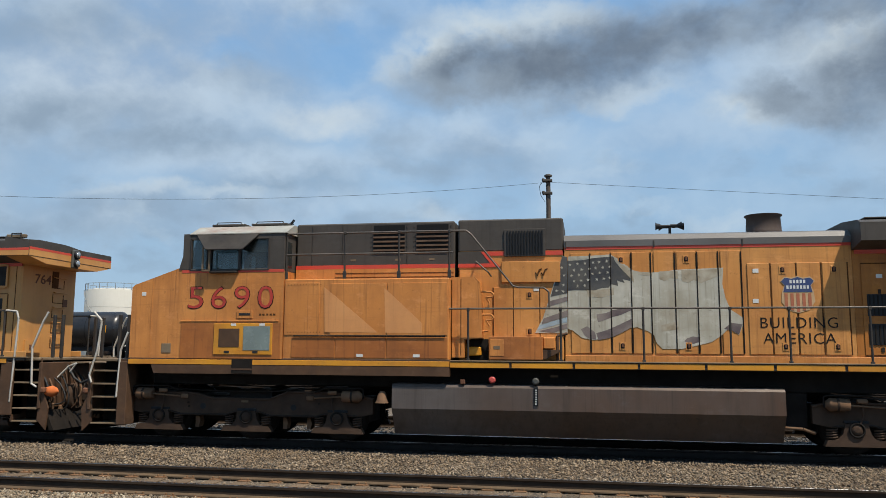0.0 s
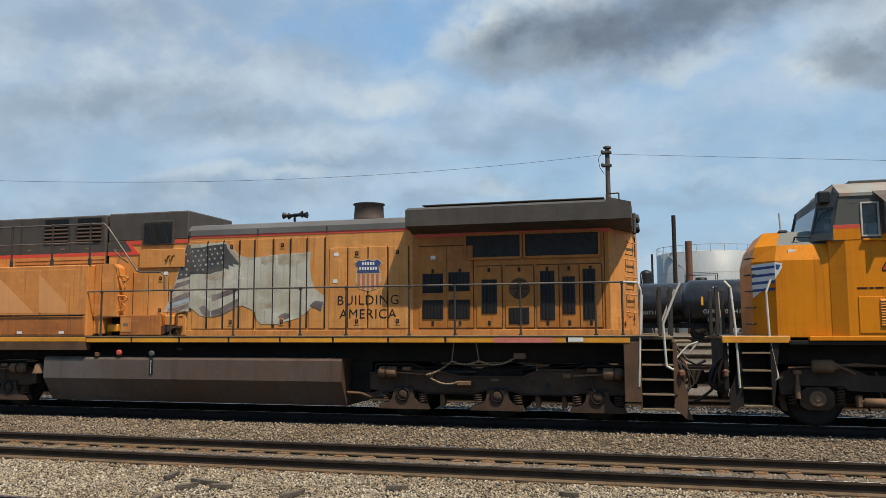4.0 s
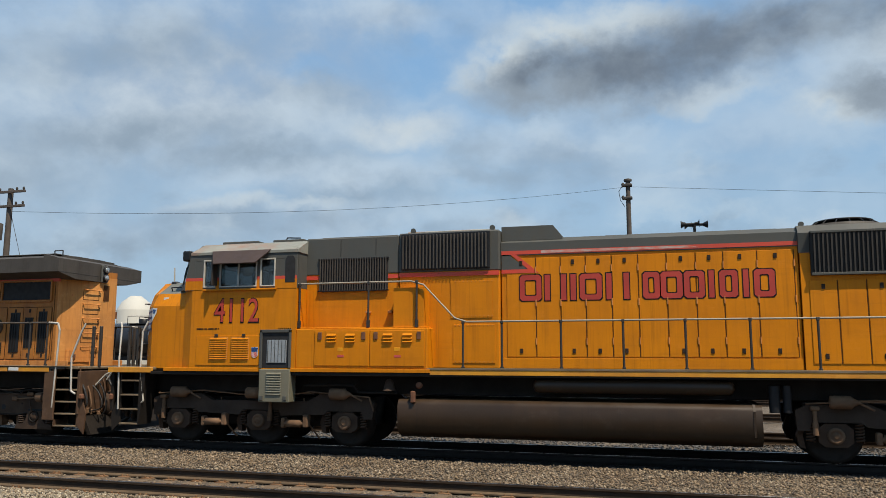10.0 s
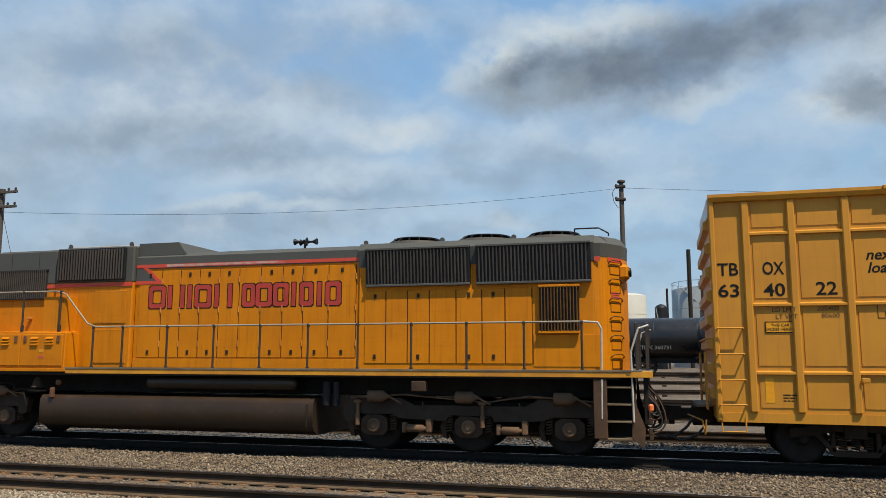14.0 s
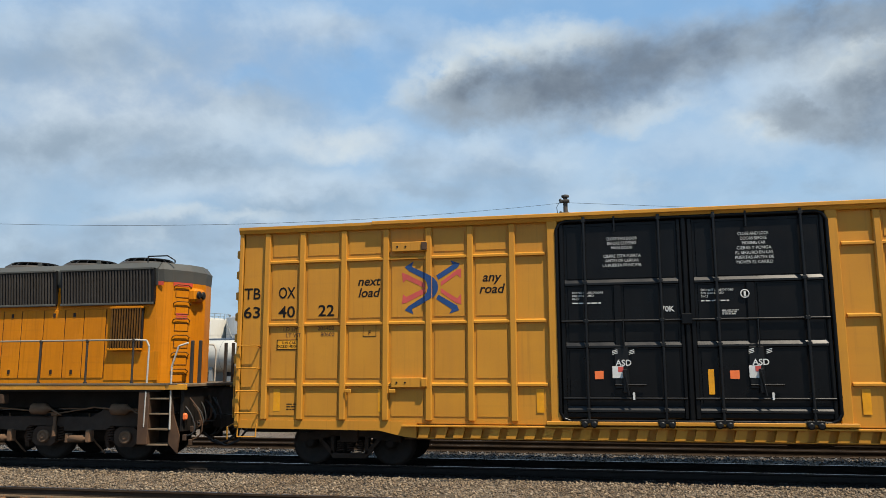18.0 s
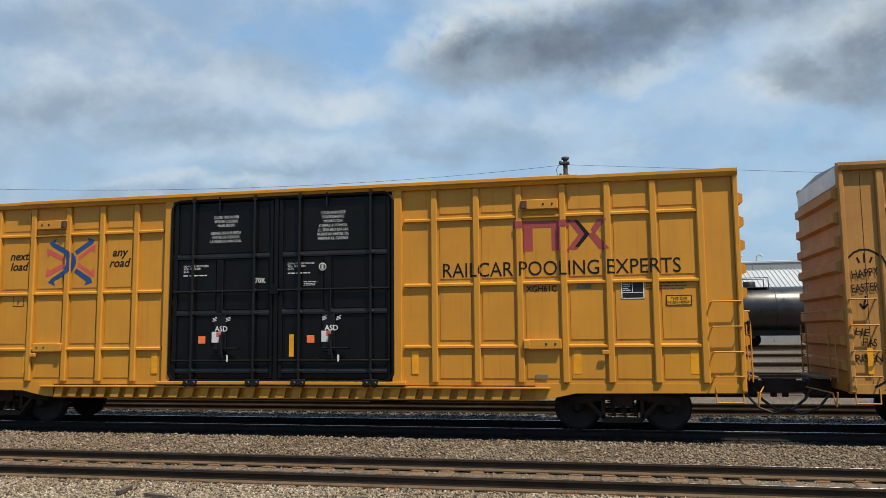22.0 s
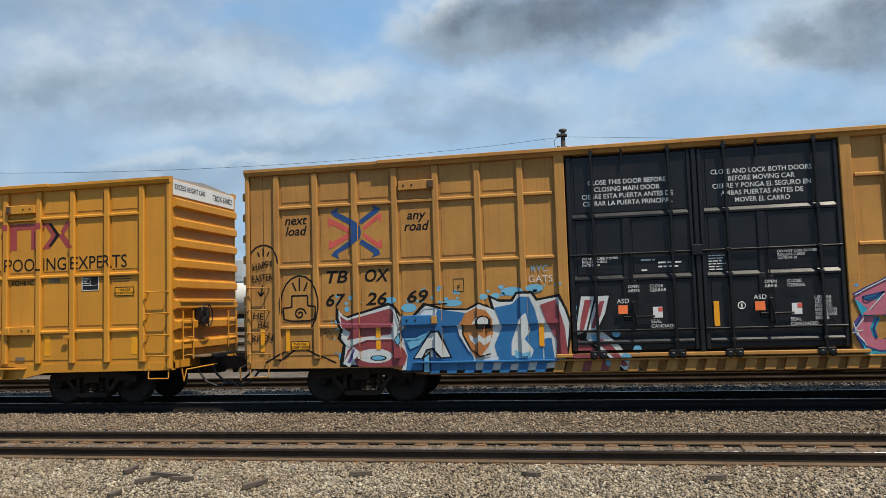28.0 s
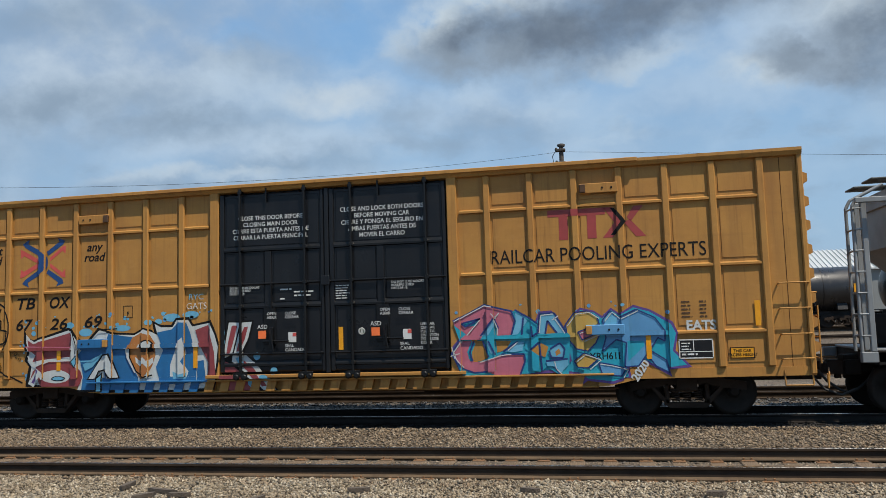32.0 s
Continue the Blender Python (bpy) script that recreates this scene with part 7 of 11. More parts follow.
        part("lower_strip", Kit(x0).box(20.86, 26.68, s * 1.0, s * 1.02, 1.74, 1.95, 0.004), ye, lh)
    # block letters as plain upright shapes
    y = -1.018
    blocks = [(21.24, 21.70), (21.77, 22.22), (22.31, 22.42), (22.50, 22.95), (23.04, 23.50), (23.77, 24.10), (24.12, 24.54), (24.57, 24.96), (25.04, 25.14), (25.24, 25.58), (25.68, 25.78), (25.88, 26.26)]
    for i, (a, b) in enumerate(blocks):
        for grow, mat, yy, nm, lb in ((0.02, INK, y, "letter_shape_edge", "black edge of a red painted shape"), (0.0, RED_LETTER, y - 0.004, "letter_shape", "red painted shape")):
            k = Kit(x0)
            if b - a < 0.2:
                k.prism([(a - grow, 3.15 - grow), (b + grow, 3.15 - grow), (b + grow, 3.69 + grow), (a - grow, 3.69 + grow)], yy, yy - 0.003)
            elif i in (1, 4):
                for p, q in ((a, a + 0.11), (b - 0.11, b)):
                    k.prism([(p - grow, 3.15 - grow), (q + grow, 3.15 - grow), (q + grow, 3.69 + grow), (p - grow, 3.69 + grow)], yy, yy - 0.003)
            else:
                # hollow block with cut corners
                out, hole = [], []
                for d, w in ((out, -grow), (hole, 0.105 + grow)):
                    c = 0.05 if w < 0.05 else 0.02
                    p, q, e, f_ = a + w, b - w, 3.15 + w, 3.69 - w
                    d += [(p + c, e), (q - c, e), (q, e + c), (q, f_ - c), (q - c, f_), (p + c, f_), (p, f_ - c), (p, e + c)]
                V = [(x, yy - dy, z) for dy in (0.0, 0.003) for x, z in out + hole]
                F = []
                for r in range(8):
                    t_ = (r + 1) % 8
                    F += [(r, t_, 8 + t_, 8 + r), (16 + r, 16 + t_, 24 + t_, 24 + r), (r, t_, 16 + t_, 16 + r), (8 + r, 8 + t_, 24 + t_, 24 + r)]
                k.add(V, F)
            part(nm, k, mat, lo, lb)
    # rear hood with flared radiators
    half = [(31.86, -1.05), (32.02, -1.0), (32.16, -0.86), (32.42, -0.45), (32.52, 0.0)]
    plan = [(26.72, -1.05)] + half + [(x, -y) for x, y in half[:-1][::-1]] + [(26.72, 1.05)]
    rh = part("rear_hood", Kit(x0).prism(plan, 1.72, 4.06, "z"), ye, lo, "yellow rear hood under flared radiators")
    rt = Kit(x0)
    rt.prism([(-1.06, 3.98), (-1.12, 4.36), (-0.98, 4.52), (0.98, 4.52), (1.12, 4.36), (1.06, 3.98)], 26.70, 31.90, "x")
    n = len(plan)
    V = [(x, y * 1.01, 4.06) for x, y in plan] + [(x + (0.01 if x > 30 else 0), y * 1.06, 4.34) for x, y in plan] + [(x - (0.10 if x > 30 else 0), y * 0.93, 4.51) for x, y in plan]
    rt.add([v for v in V], [[r * n + i, r * n + (i + 1) % n, (r + 1) * n + (i + 1) % n, (r + 1) * n + i] for r in (0, 1) for i in range(n)] + [list(range(2 * n, 3 * n))])
    part("rear_roof", rt, gr, rh, "grey rear roof with rounded edge")
    for s in (-1, 1):
        for a, b in ((26.90, 29.28), (29.42, 31.84)):
            rp = part("radiator_panel", Kit(x0).prism([(s * 1.02, 3.54), (s * 1.12, 3.54), (s * 1.20, 4.36), (s * 1.02, 4.38)], a, b, "x"), BLACK_PAINT, rh, "flared dark radiator grille panel")
            n = 30
            for i in range(n):
                p = a + 0.07 + i * (b - a - 0.16) / (n - 1)
                part("radiator_fin", Kit(x0).prism([(s * 1.12, 3.58), (s * 1.155, 3.58), (s * 1.23, 4.32), (s * 1.20, 4.32)], p - 0.014, p + 0.014, "x"), GREY_OLD, rp)
            for z0, z1, yy in ((3.53, 3.58, 1.16), (4.33, 4.38, 1.24)):
                part("panel_frame", Kit(x0).box(a, b, s * 1.05, s * yy, z0, z1, 0.008), gr, rp)
        rg = part("inertial_grille", Kit(x0).box(30.76, 31.58, s * 1.05, s * 1.12, 2.50, 3.48, 0.012), BLACK_PAINT, rh, "upright yellow-barred grille")
        for i in range(12):
            p = 30.80 + i * 0.066
            part("grille_bar", Kit(x0).box(p, p + 0.024, s * 1.12, s * 1.17, 2.52, 3.46, 0.006), GRILLE_BROWN, rg)
        for z in (2.50, 3.46):
            part("grille_rail", Kit(x0).box(30.74, 31.60, s * 1.10, s * 1.165, z - 0.02, z + 0.03, 0.006), ye, rg)
        xs = [26.85, 27.35, 27.85, 28.35, 28.95, 29.52, 30.02, 30.60]
        for i, (a, b) in enumerate(zip(xs, xs[1:])):
            d = part("hood_door", Kit(x0).box(a + 0.012, b - 0.012, s * 1.05, s * 1.066, 1.86, 3.44, 0.005), ye, rh)
            part("door_seam", Kit(x0).box(b - 0.008, b + 0.008, s * 1.05, s * 1.059, 1.86, 3.44, 0.001), SEAM, d)
            if i in (0, 2, 4, 5):
                for z in (3.32, 2.0):
                    part("latch", Kit(x0).box((a + b) / 2 - 0.032, (a + b) / 2 + 0.032, s * 1.066, s * 1.08, z - 0.05, z + 0.05, 0.004), TRUCK_DARK, d)
        part("end_panel", Kit(x0).box(30.62, 32.0, s * 1.05, s * 1.062, 1.80, 2.46, 0.004), ye, rh)
    # the ladder and grab irons on the rear corner
    def corner(t, out, z):
        return (32.16 + 0.26 * t + 0.845 * out, -0.86 + 0.41 * t - 0.535 * out, z)

    for i in range(6):
        z = 2.0 + i * 0.39
        # brown darkens the yellow rungs by the shadow they throw
        part("grab_iron", Kit(x0).pipe([corner(0.05, 0.0, z - 0.02), corner(0.05, 0.05, z + 0.02), corner(0.2, 0.05, z + 0.05), corner(0.75, 0.05, z + 0.05), corner(0.9, 0.05, z), corner(0.9, 0.0, z - 0.03)], 0.012), GRILLE_BROWN, rh, "bent grab iron")
        part("step_pocket", Kit(x0).pipe([corner(0.15, 0.003, z - 0.24), corner(0.15, 0.003, z - 0.06), corner(0.85, 0.003, z - 0.06), corner(0.85, 0.003, z - 0.24), corner(0.15, 0.003, z - 0.24)], 0.008), SEAM, rh)
    part("rear_red_band", Kit(x0).add([corner(0, 0.006, 3.97), corner(1, 0.006, 3.97), corner(1, 0.006, 4.06), corner(0, 0.006, 4.06)], [(0, 1, 2, 3)]), RED, rh)
    part("rear_red_band", Kit(x0).box(31.9, 32.03, -1.066, -1.052, 3.97, 4.06, 0.001), RED, rh)
    for z in (3.20, 3.28):
        part("rear_number_bar", Kit(x0).add([corner(0.2, 0.006, z), corner(0.8, 0.006, z), corner(0.8, 0.006, z + 0.06), corner(0.2, 0.006, z + 0.06)], [(0, 1, 2, 3)]), CORAL, rh)
    hl = part("headlight_housing", Kit(x0).box(32.34, 32.58, -0.55, -0.12, 3.62, 3.94, 0.06), ye, lo, "yellow headlight housing")
    for yy in (-0.44, -0.24):
        part("headlight", Kit(x0).lathe([(0, 0.09), (0.03, 0.09), (0.04, 0.07)], (32.58, yy, 3.78), "x", 16), BLACK_PAINT, hl)
    for a in (27.73, 29.41, 30.96):
        f = Kit(x0)
        f.lathe([(0, 0.72), (0.06, 0.70), (0.12, 0.68), (0.13, 0.60)], (a, 0, 4.50), "z", 28)
        fn = part("roof_fan", f, GREY_OLD, lo, "round grey radiator fan")
        for w in range(16):
            q = w * math.pi / 8
            part("guard_bar", Kit(x0).pipe([(a + 0.66 * math.cos(q), 0.66 * math.sin(q), 4.62), (a + 0.52 * math.cos(q), 0.52 * math.sin(q), 4.71), (a + 0.1 * math.cos(q), 0.1 * math.sin(q), 4.74)], 0.012, 5), BLACK_PAINT, fn)
        part("fan_ring", Kit(x0).lathe([(0, 0.54), (0.02, 0.55), (0.03, 0.52)], (a, 0, 4.695), "z", 28), BLACK_PAINT, fn)
    part("roof_grab", Kit(x0).pipe([(31.5, -0.9, 4.52), (31.5, -0.9, 4.68), (32.0, -0.9, 4.68), (32.2, -0.9, 4.56), (32.2, -0.9, 4.5)], 0.016), BLACK_PAINT, lo)
    for a in (26.8, 28.6, 30.2):
        part("lifting_eye", Kit(x0).lathe([(-0.012, 0.055), (0.012, 0.055)], (a, -0.9, 4.56), "y", 12), GREY, lo)
    h = Kit(x0)
    h.rod((24.85, 0, 4.5), (24.85, 0, 4.78), 0.03)
    for dx, dy in ((-0.28, 0.0), (0.28, 0.08), (-0.2, 0.16), (0.1, -0.1), (-0.05, 0.2)):
        h.rod((24.85, dy, 4.80), (24.85 + dx * 0.6, dy, 4.80), 0.028, 8)
        h.rod((24.85 + dx * 0.6, dy, 4.80), (24.85 + dx, dy, 4.80), 0.028, 10, 0.085)
    part("air_horn", h, BLACK_PAINT, lo, "black five-chime air horn")
    # handrails
    for s in (-1, 1):
        yy = s * 1.54
        for a in (20.13, 20.95, 22.16, 23.38, 24.55, 25.72, 26.89, 28.10, 29.30, 30.50, 31.66):
            stanchion(lo, a, yy, 1.62, 2.70, x0, 0.024)
        part("handrail", Kit(x0).pipe([(16.2, s * 1.5, 3.58), (18.98, s * 1.5, 3.58), (19.25, s * 1.5, 3.50), (19.95, yy, 2.78), (20.2, yy, 2.70), (31.7, yy, 2.70)], 0.02), surface("pale_rail", (0.30, 0.26, 0.20), 0.6, grain=4.0) if s < 0 else RAIL_PIPE, lo, "long bent walkway handrail")
        for a in (16.36, 18.0, 19.10):
            stanchion(lo, a, s * 1.5, 2.60, 3.58, x0, 0.024)
        part("corner_grab", Kit(x0).pipe([(31.7, yy, 2.70), (31.98, yy, 2.68), (32.05, yy, 2.55), (32.02, yy, 0.8)], 0.022), GRAB_WHITE, lo, "white corner grab rail")
        part("outer_grab", Kit(x0).pipe([(32.95, s * 1.45, 2.62), (32.75, s * 1.5, 2.55), (32.60, s * 1.5, 2.1), (32.62, s * 1.5, 0.75)], 0.022), GRAB_WHITE, lo, "white corner grab rail")
        part("front_grab", Kit(x0).pipe([(12.38, s * 1.4, 2.8), (12.28, s * 1.45, 2.55), (12.30, s * 1.5, 1.7), (12.42, s * 1.5, 0.95), (12.36, s * 1.5, 0.9)], 0.022), GRAB_WHITE, lo, "white corner grab rail")
        part("front_outer_grab", Kit(x0).pipe([(11.55, s * 1.3, 2.78), (11.65, s * 1.4, 2.65), (11.70, s * 1.5, 1.9), (11.74, s * 1.5, 0.75)], 0.022), GRAB_WHITE, lo, "white corner grab rail")
        step_well(lo, 32.10, 32.58, 1, x0, STEP_BROWN, side=s, n=4, z0=0.40)
        step_well(lo, 11.80, 12.30, -1, x0, UNDER, side=s, n=4, z0=0.40)
        part("corner_post", Kit(x0).box(31.86, 32.12, s * 1.55, s * 1.2, 0.42, 1.60), STEP_BROWN, lo)
        for a in (32.66, 32.86, 11.66, 11.40):
            part("end_rail_post", Kit(x0).box(a, a + 0.07, s * 0.78, s * 0.85, 1.72, 2.70), RAIL_PIPE, lo)
    for a, b in ((32.3, 33.0), (11.45, 12.65)):
        part("end_platform", Kit(x0).box(a, b, -1.5, 1.5, 1.66, 1.73), STEEL_EDGE, lo)
        part("platform_edge", Kit(x0).box(a, b, -1.56, -1.5, 1.60, 1.72, 0.006), YELLOW_SILL, lo)
    # tank and reservoirs
    tk = Kit(x0)
    tk.prism([(-1.42, 0.40), (-1.50, 0.50), (-1.50, 0.98), (-1.42, 1.09), (1.42, 1.09), (1.50, 0.98), (1.50, 0.50), (1.42, 0.40), (1.2, 0.30), (-1.2, 0.30)], 18.69, 25.86, "x", True)
    tank = part("fuel_tank", tk, TANK_BROWN, lo, "long brown rounded fuel tank")
    part("tank_end", Kit(x0).prism([(-1.42, 0.40), (-1.51, 0.50), (-1.51, 0.98), (-1.42, 1.10), (1.42, 1.10), (1.51, 0.98), (1.51, 0.50), (1.42, 0.40)], 25.70, 25.74, "x"), TANK_BROWN, tank)
    part("air_reservoir", Kit(x0).lathe([(-1.92, 0.05), (-1.88, 0.12), (-1.8, 0.15), (1.8, 0.15), (1.88, 0.12), (1.92, 0.05)], (23.48, -1.33, 1.40), "x", 18), TANK_BROWN, lo, "long brown air reservoir")
    for a, r in ((26.10, 0.10), (26.32, 0.08)):
        part("filter_pot", Kit(x0).rod((a, -1.3, 0.95), (a, -1.3, 1.45), r, 12), BLACK_PAINT, lo)
    part("filler_cap", Kit(x0).lathe([(0, 0.07), (-0.05, 0.07), (-0.06, 0.04)], (19.15, -1.42, 1.38), "y", 12), RUST, lo)
    part("fuel_valve", Kit(x0).box(18.98, 19.08, -1.55, -1.45, 1.02, 1.26, 0.02), RUST, lo)
    part("bell", Kit(x0).lathe([(0, 0.05), (-0.06, 0.09), (-0.2, 0.12), (-0.24, 0.15)], (18.45, -1.35, 1.5), "z", 14), TRUCK, lo)
    part("junction_box", Kit(x0).box(28.10, 28.42, -1.55, -1.35, 1.28, 1.5, 0.02), TRUCK, lo)
    part("piping", Kit(x0).pipe([(16.4, -1.25, 1.35), (17.6, -1.25, 1.35), (17.7, -1.25, 1.2), (18.6, -1.25, 1.2)], 0.03), UNDER, lo)
    emd_truck(lo, 15.24, x0)
    emd_truck(lo, 29.24, x0)
    knuckle_coupler(lo, 33.22, 1, x0)
    knuckle_coupler(lo, 10.90, -1, x0)
    for s, xe in ((1, 32.9), (-1, 11.55)):
        rr = random.Random(31 if s > 0 else 33)
        for i in range(9):
            ya, yb_ = -1.36 + i * 0.17, -1.30 + i * 0.15 + rr.uniform(-0.1, 0.1)
            z0, z1, out = rr.uniform(1.2, 1.5), rr.uniform(0.42, 0.9), rr.uniform(0.10, 0.32)
            hk = Kit(x0)
            hk.pipe([(xe + s * out * math.sin(math.pi * q / 8) ** 0.7, ya + (yb_ - ya) * q / 8, z0 + (z1 - z0) * (q / 8) - 0.16 * math.sin(math.pi * q / 8)) for q in range(9)], rr.choice((0.017, 0.022, 0.028)), 6)
            part("brake_hose", hk, rr.choice((RUBBER, RUBBER, STEP_BROWN)), lo, "hanging dusty air hose")
            part("hose_coupling", Kit(x0).box(xe + s * 0.02 - 0.03, xe + s * 0.02 + 0.05, yb_ - 0.04, yb_ + 0.04, z1 - 0.10, z1 + 0.03, 0.012), TRUCK, lo)
        part("end_beam", Kit(x0).box(xe - 0.08, xe, -1.45, 1.45, 0.7, 1.62), UNDER, lo)
        part("glad_hand", Kit(x0).box(xe + s * 0.05 - 0.05, xe + s * 0.05 + 0.05, -1.5, -1.4, 0.95, 1.1, 0.03), ORANGE if s > 0 else RUST, lo)
    return lo


# ---- high double-door boxcars ----
def car_plane(xl, xr, x):
    dl, dr = xl + 6.94, xr - 6.93
    ribs = rib_places(xl, xr)
    for r in ribs:
        if abs(x - r) < 0.072:
            return 1.577
        if abs(x - r) < 0.12:
            return 1.503
    if x < min(ribs) or x > max(ribs):
        return 1.503
    return 1.587 if dl - 0.21 < x < dr + 0.21 else 1.514


def rib_places(xl, xr):
    if xl < 40:
        return [xl + a for a in (0.66, 1.47, 2.41, 3.34, 4.26, 5.14, 6.01)] + [xr - 0.72 - i * 0.885 for i in range(7)]
    return [xl + 0.72 + i * 0.885 for i in range(7)] + [xr - 0.77 - i * 0.888 for i in range(7)]


def boxcar(xl, xr, old=False):
    x0 = (xl + xr) / 2
    ye = CAR_YELLOW_OLD if old else CAR_YELLOW
    black = DOOR_GREY if old else DOOR_BLACK
    car = thing("boxcar", "older yellow ribbed boxcar with black plug doors and spray-painted graffiti" if old else "clean yellow ribbed boxcar with two black plug doors", "boxcar", pose(x0, 17.3, 0), "train")
    RUNNERS.append((car, x0))
    P, R, T = 1.50, 1.575, 5.12      # panel plane, rib plane, roof edge
    dl, dr = xl + 6.94, xr - 6.93    # door opening
    left, right = rib_places(xl, xr)[:7], rib_places(xl, xr)[7:]
    Z3, Z2, Z1 = (4.25, 2.955, 1.665) if old else (4.34, 2.98, 1.71)
    for s in (-1, 1):
        for a, b in ((xl, dl), (dr, xr)):
            sd = part("side_panel", Kit(x0).box(a, b, s * P, s * (P - 0.06), 0.92, 5.0, 0.01), ye, car, "flat yellow side sheet")
            ribs = left if a == xl else right
            for x in ribs:
                part("rib", Kit(x0).box(x - 0.07, x + 0.07, s * (P - 0.01), s * R, 0.98, 4.97, 0.022), ye, sd)
            ends = sorted(ribs)
            for z in (Z3, Z2, Z1):
                spans = list(zip(ends, ends[1:])) + ([(ends[-1], b - 0.2)] if a == xl else [(a + 0.2, ends[0])])
                for p, q in spans:
                    if q - p > 0.3:
                        part("crossbar", Kit(x0).prism([(s * (P - 0.01), z - 0.045), (s * (R - 0.015), z - 0.03), (s * (R - 0.015), z + 0.01), (s * (P - 0.01), z + 0.045)], p + 0.06, q - 0.06, "x"), ye, sd)
            # inner outline of each sheet, pressed a little proud
            cols = [(p + 0.10, q - 0.10) for p, q in zip(ends, ends[1:])]
            for p, q in cols:
                for z0, z1 in ((Z3 + 0.10, 4.90), (Z2 + 0.10, Z3 - 0.10), (Z1 + 0.11, Z2 - 0.10), (1.05, Z1 - 0.11)):
                    part("sheet_dish", Kit(x0).prism([(p + 0.02, z0 + 0.02), (q - 0.02, z0 + 0.02), (q - 0.02, z1 - 0.02), (p + 0.02, z1 - 0.02)], s * (P - 0.01), s * (P + 0.012)), ye, sd)
            post = (b - 0.21, b) if a == xl else (a, a + 0.21)
            part("door_post", Kit(x0).box(post[0], post[1], s * (P - 0.02), s * (R + 0.01), 0.92, 4.99, 0.015), ye, sd)
            cp = (xl, xl + 0.10) if a == xl else (xr - 0.10, xr)
            part("corner_post", Kit(x0).box(cp[0], cp[1], s * (P - 0.05), s * R, 0.82, 5.0, 0.02), ye, sd)
            if old:
                sx = xl + 0.40 if a == xl else xr - 0.40
                part("sheet_seam", Kit(x0).box(sx - 0.006, sx + 0.006, s * (P - 0.01), s * (P + 0.003), 0.98, 4.96, 0.001), SEAM, sd)
            # corner ladder
            la, lb = (xl + 0.06, xl + 0.52) if a == xl else (xr - 0.58, xr - 0.05)
            for z in (1.12, 1.58, 2.06, 2.54):
                rg = Kit(x0)
                rg.rod((la, s * (R + 0.07), z), (lb, s * (R + 0.07), z), 0.014)
                for e in (la, lb):
                    rg.rod((e, s * (R + 0.07), z), (e, s * (P + 0.01), z - 0.02), 0.016)
                part("ladder_rung", rg, ye, sd)
            sp = Kit(x0)
            sp.pipe([(la + 0.02, s * 1.52, 0.9), (la + 0.02, s * 1.55, 0.62), (lb - 0.02, s * 1.55, 0.62), (lb - 0.02, s * 1.52, 0.9)], 0.014)
            part("stirrup_step", sp, ye, sd)
            # tack hinges and small gear
            hx = (xl + 3.48, xl + 4.24) if a == xl else (xr - 4.20, xr - 3.45)
            for z in (4.57, 1.75):
                part("hinge_bracket", Kit(x0).box(hx[0], hx[1], s * (P + 0.0), s * (R + 0.035), z - 0.10, z + 0.10, 0.012), (G_BLUE if a == xl else G_PERI) if old and z < 2 else ye, sd)
                for q in (0.12, 0.30):
                    part("bracket_bolt", Kit(x0).lathe([(0, 0.022), (s * 0.012, 0.018)], (hx[0] + q if a == xl else hx[1] - q, s * (R + 0.035), z), "y", 8), INK, sd)
                part("bracket_end", Kit(x0).box(hx[1] - 0.12 if a == xl else hx[0], hx[1] if a == xl else hx[0] + 0.12, s * R, s * (R + 0.065), z - 0.085, z + 0.085, 0.012), STEP_BROWN if z > 2 else ye, sd)
            for px in (() if old else (xl + 2.55, xl + 3.5) if a == xl else (xr - 2.6,)):
                part("cleat", Kit(x0).box(px - 0.07, px + 0.07, s * R, s * (R + 0.04), 1.54, 1.62, 0.01), ye, sd)
        # roof edge, lower sill
        part("top_chord", Kit(x0).prism([(s * (P - 0.06), 4.96), (s * (R + 0.01), 4.98), (s * (R + 0.05), 5.06), (s * (R + 0.05), 5.12), (s * (P - 0.06), 5.14)], xl, xr, "x"), ye, car, "yellow roof edge rail")
        part("door_hood", Kit(x0).box(xl + 3.05, xr - 3.05, s * R, s * (R + 0.09), 5.055, 5.135, 0.01), ye, car)
        for a, b, c in ((xl, xl + 4.0, 1), (xr - 4.0, xr, -1)):
            e, o = (b, a) if c > 0 else (a, b)
            part("side_sill", Kit(x0).prism([(o, 0.80), (o, 0.97), (e, 0.97), (e, 0.64), (e - c * 0.25, 0.66), (e - c * 0.8, 0.78)], s * (P + 0.02), s * (P - 0.12)), ye, car, "yellow side sill")
        part("inner_sill", Kit(x0).box(xl + 4.0, xr - 4.0, s * (P - 0.14), s * (P - 0.07), 0.62, 0.97, 0.006), ye, car, "recessed yellow sill")
        cut = 61.55 if old and s < 0 else xl + 3.7
        part("sill_lip", Kit(x0).box(cut, xr - 3.7, s * (P - 0.08), s * (R + 0.03), 0.865, 0.90, 0.006), ye, car)
        if cut > xl + 4:
            part("sill_lip", Kit(x0).box(xl + 3.7, cut, s * (P - 0.08), s * (R + 0.03), 0.865, 0.90, 0.006), G_BLUE, car)
        part("sill_foot", Kit(x0).box(xl + 4.0, xr - 4.0, s * (P - 0.08), s * (P + 0.01), 0.625, 0.65, 0.006), ye, car)
        n = 30
        for i in range(n):
            a = xl + 4.1 + i * (xr - xl - 8.2) / n
            part("sill_gusset", Kit(x0).prism([(a, 0.865), (a + 0.20, 0.865), (a + 0.14, 0.65), (a - 0.06, 0.65)], s * (P - 0.08), s * (P + 0.05)), G_BLUE if old and s < 0 and a < 61.2 else ye, car)
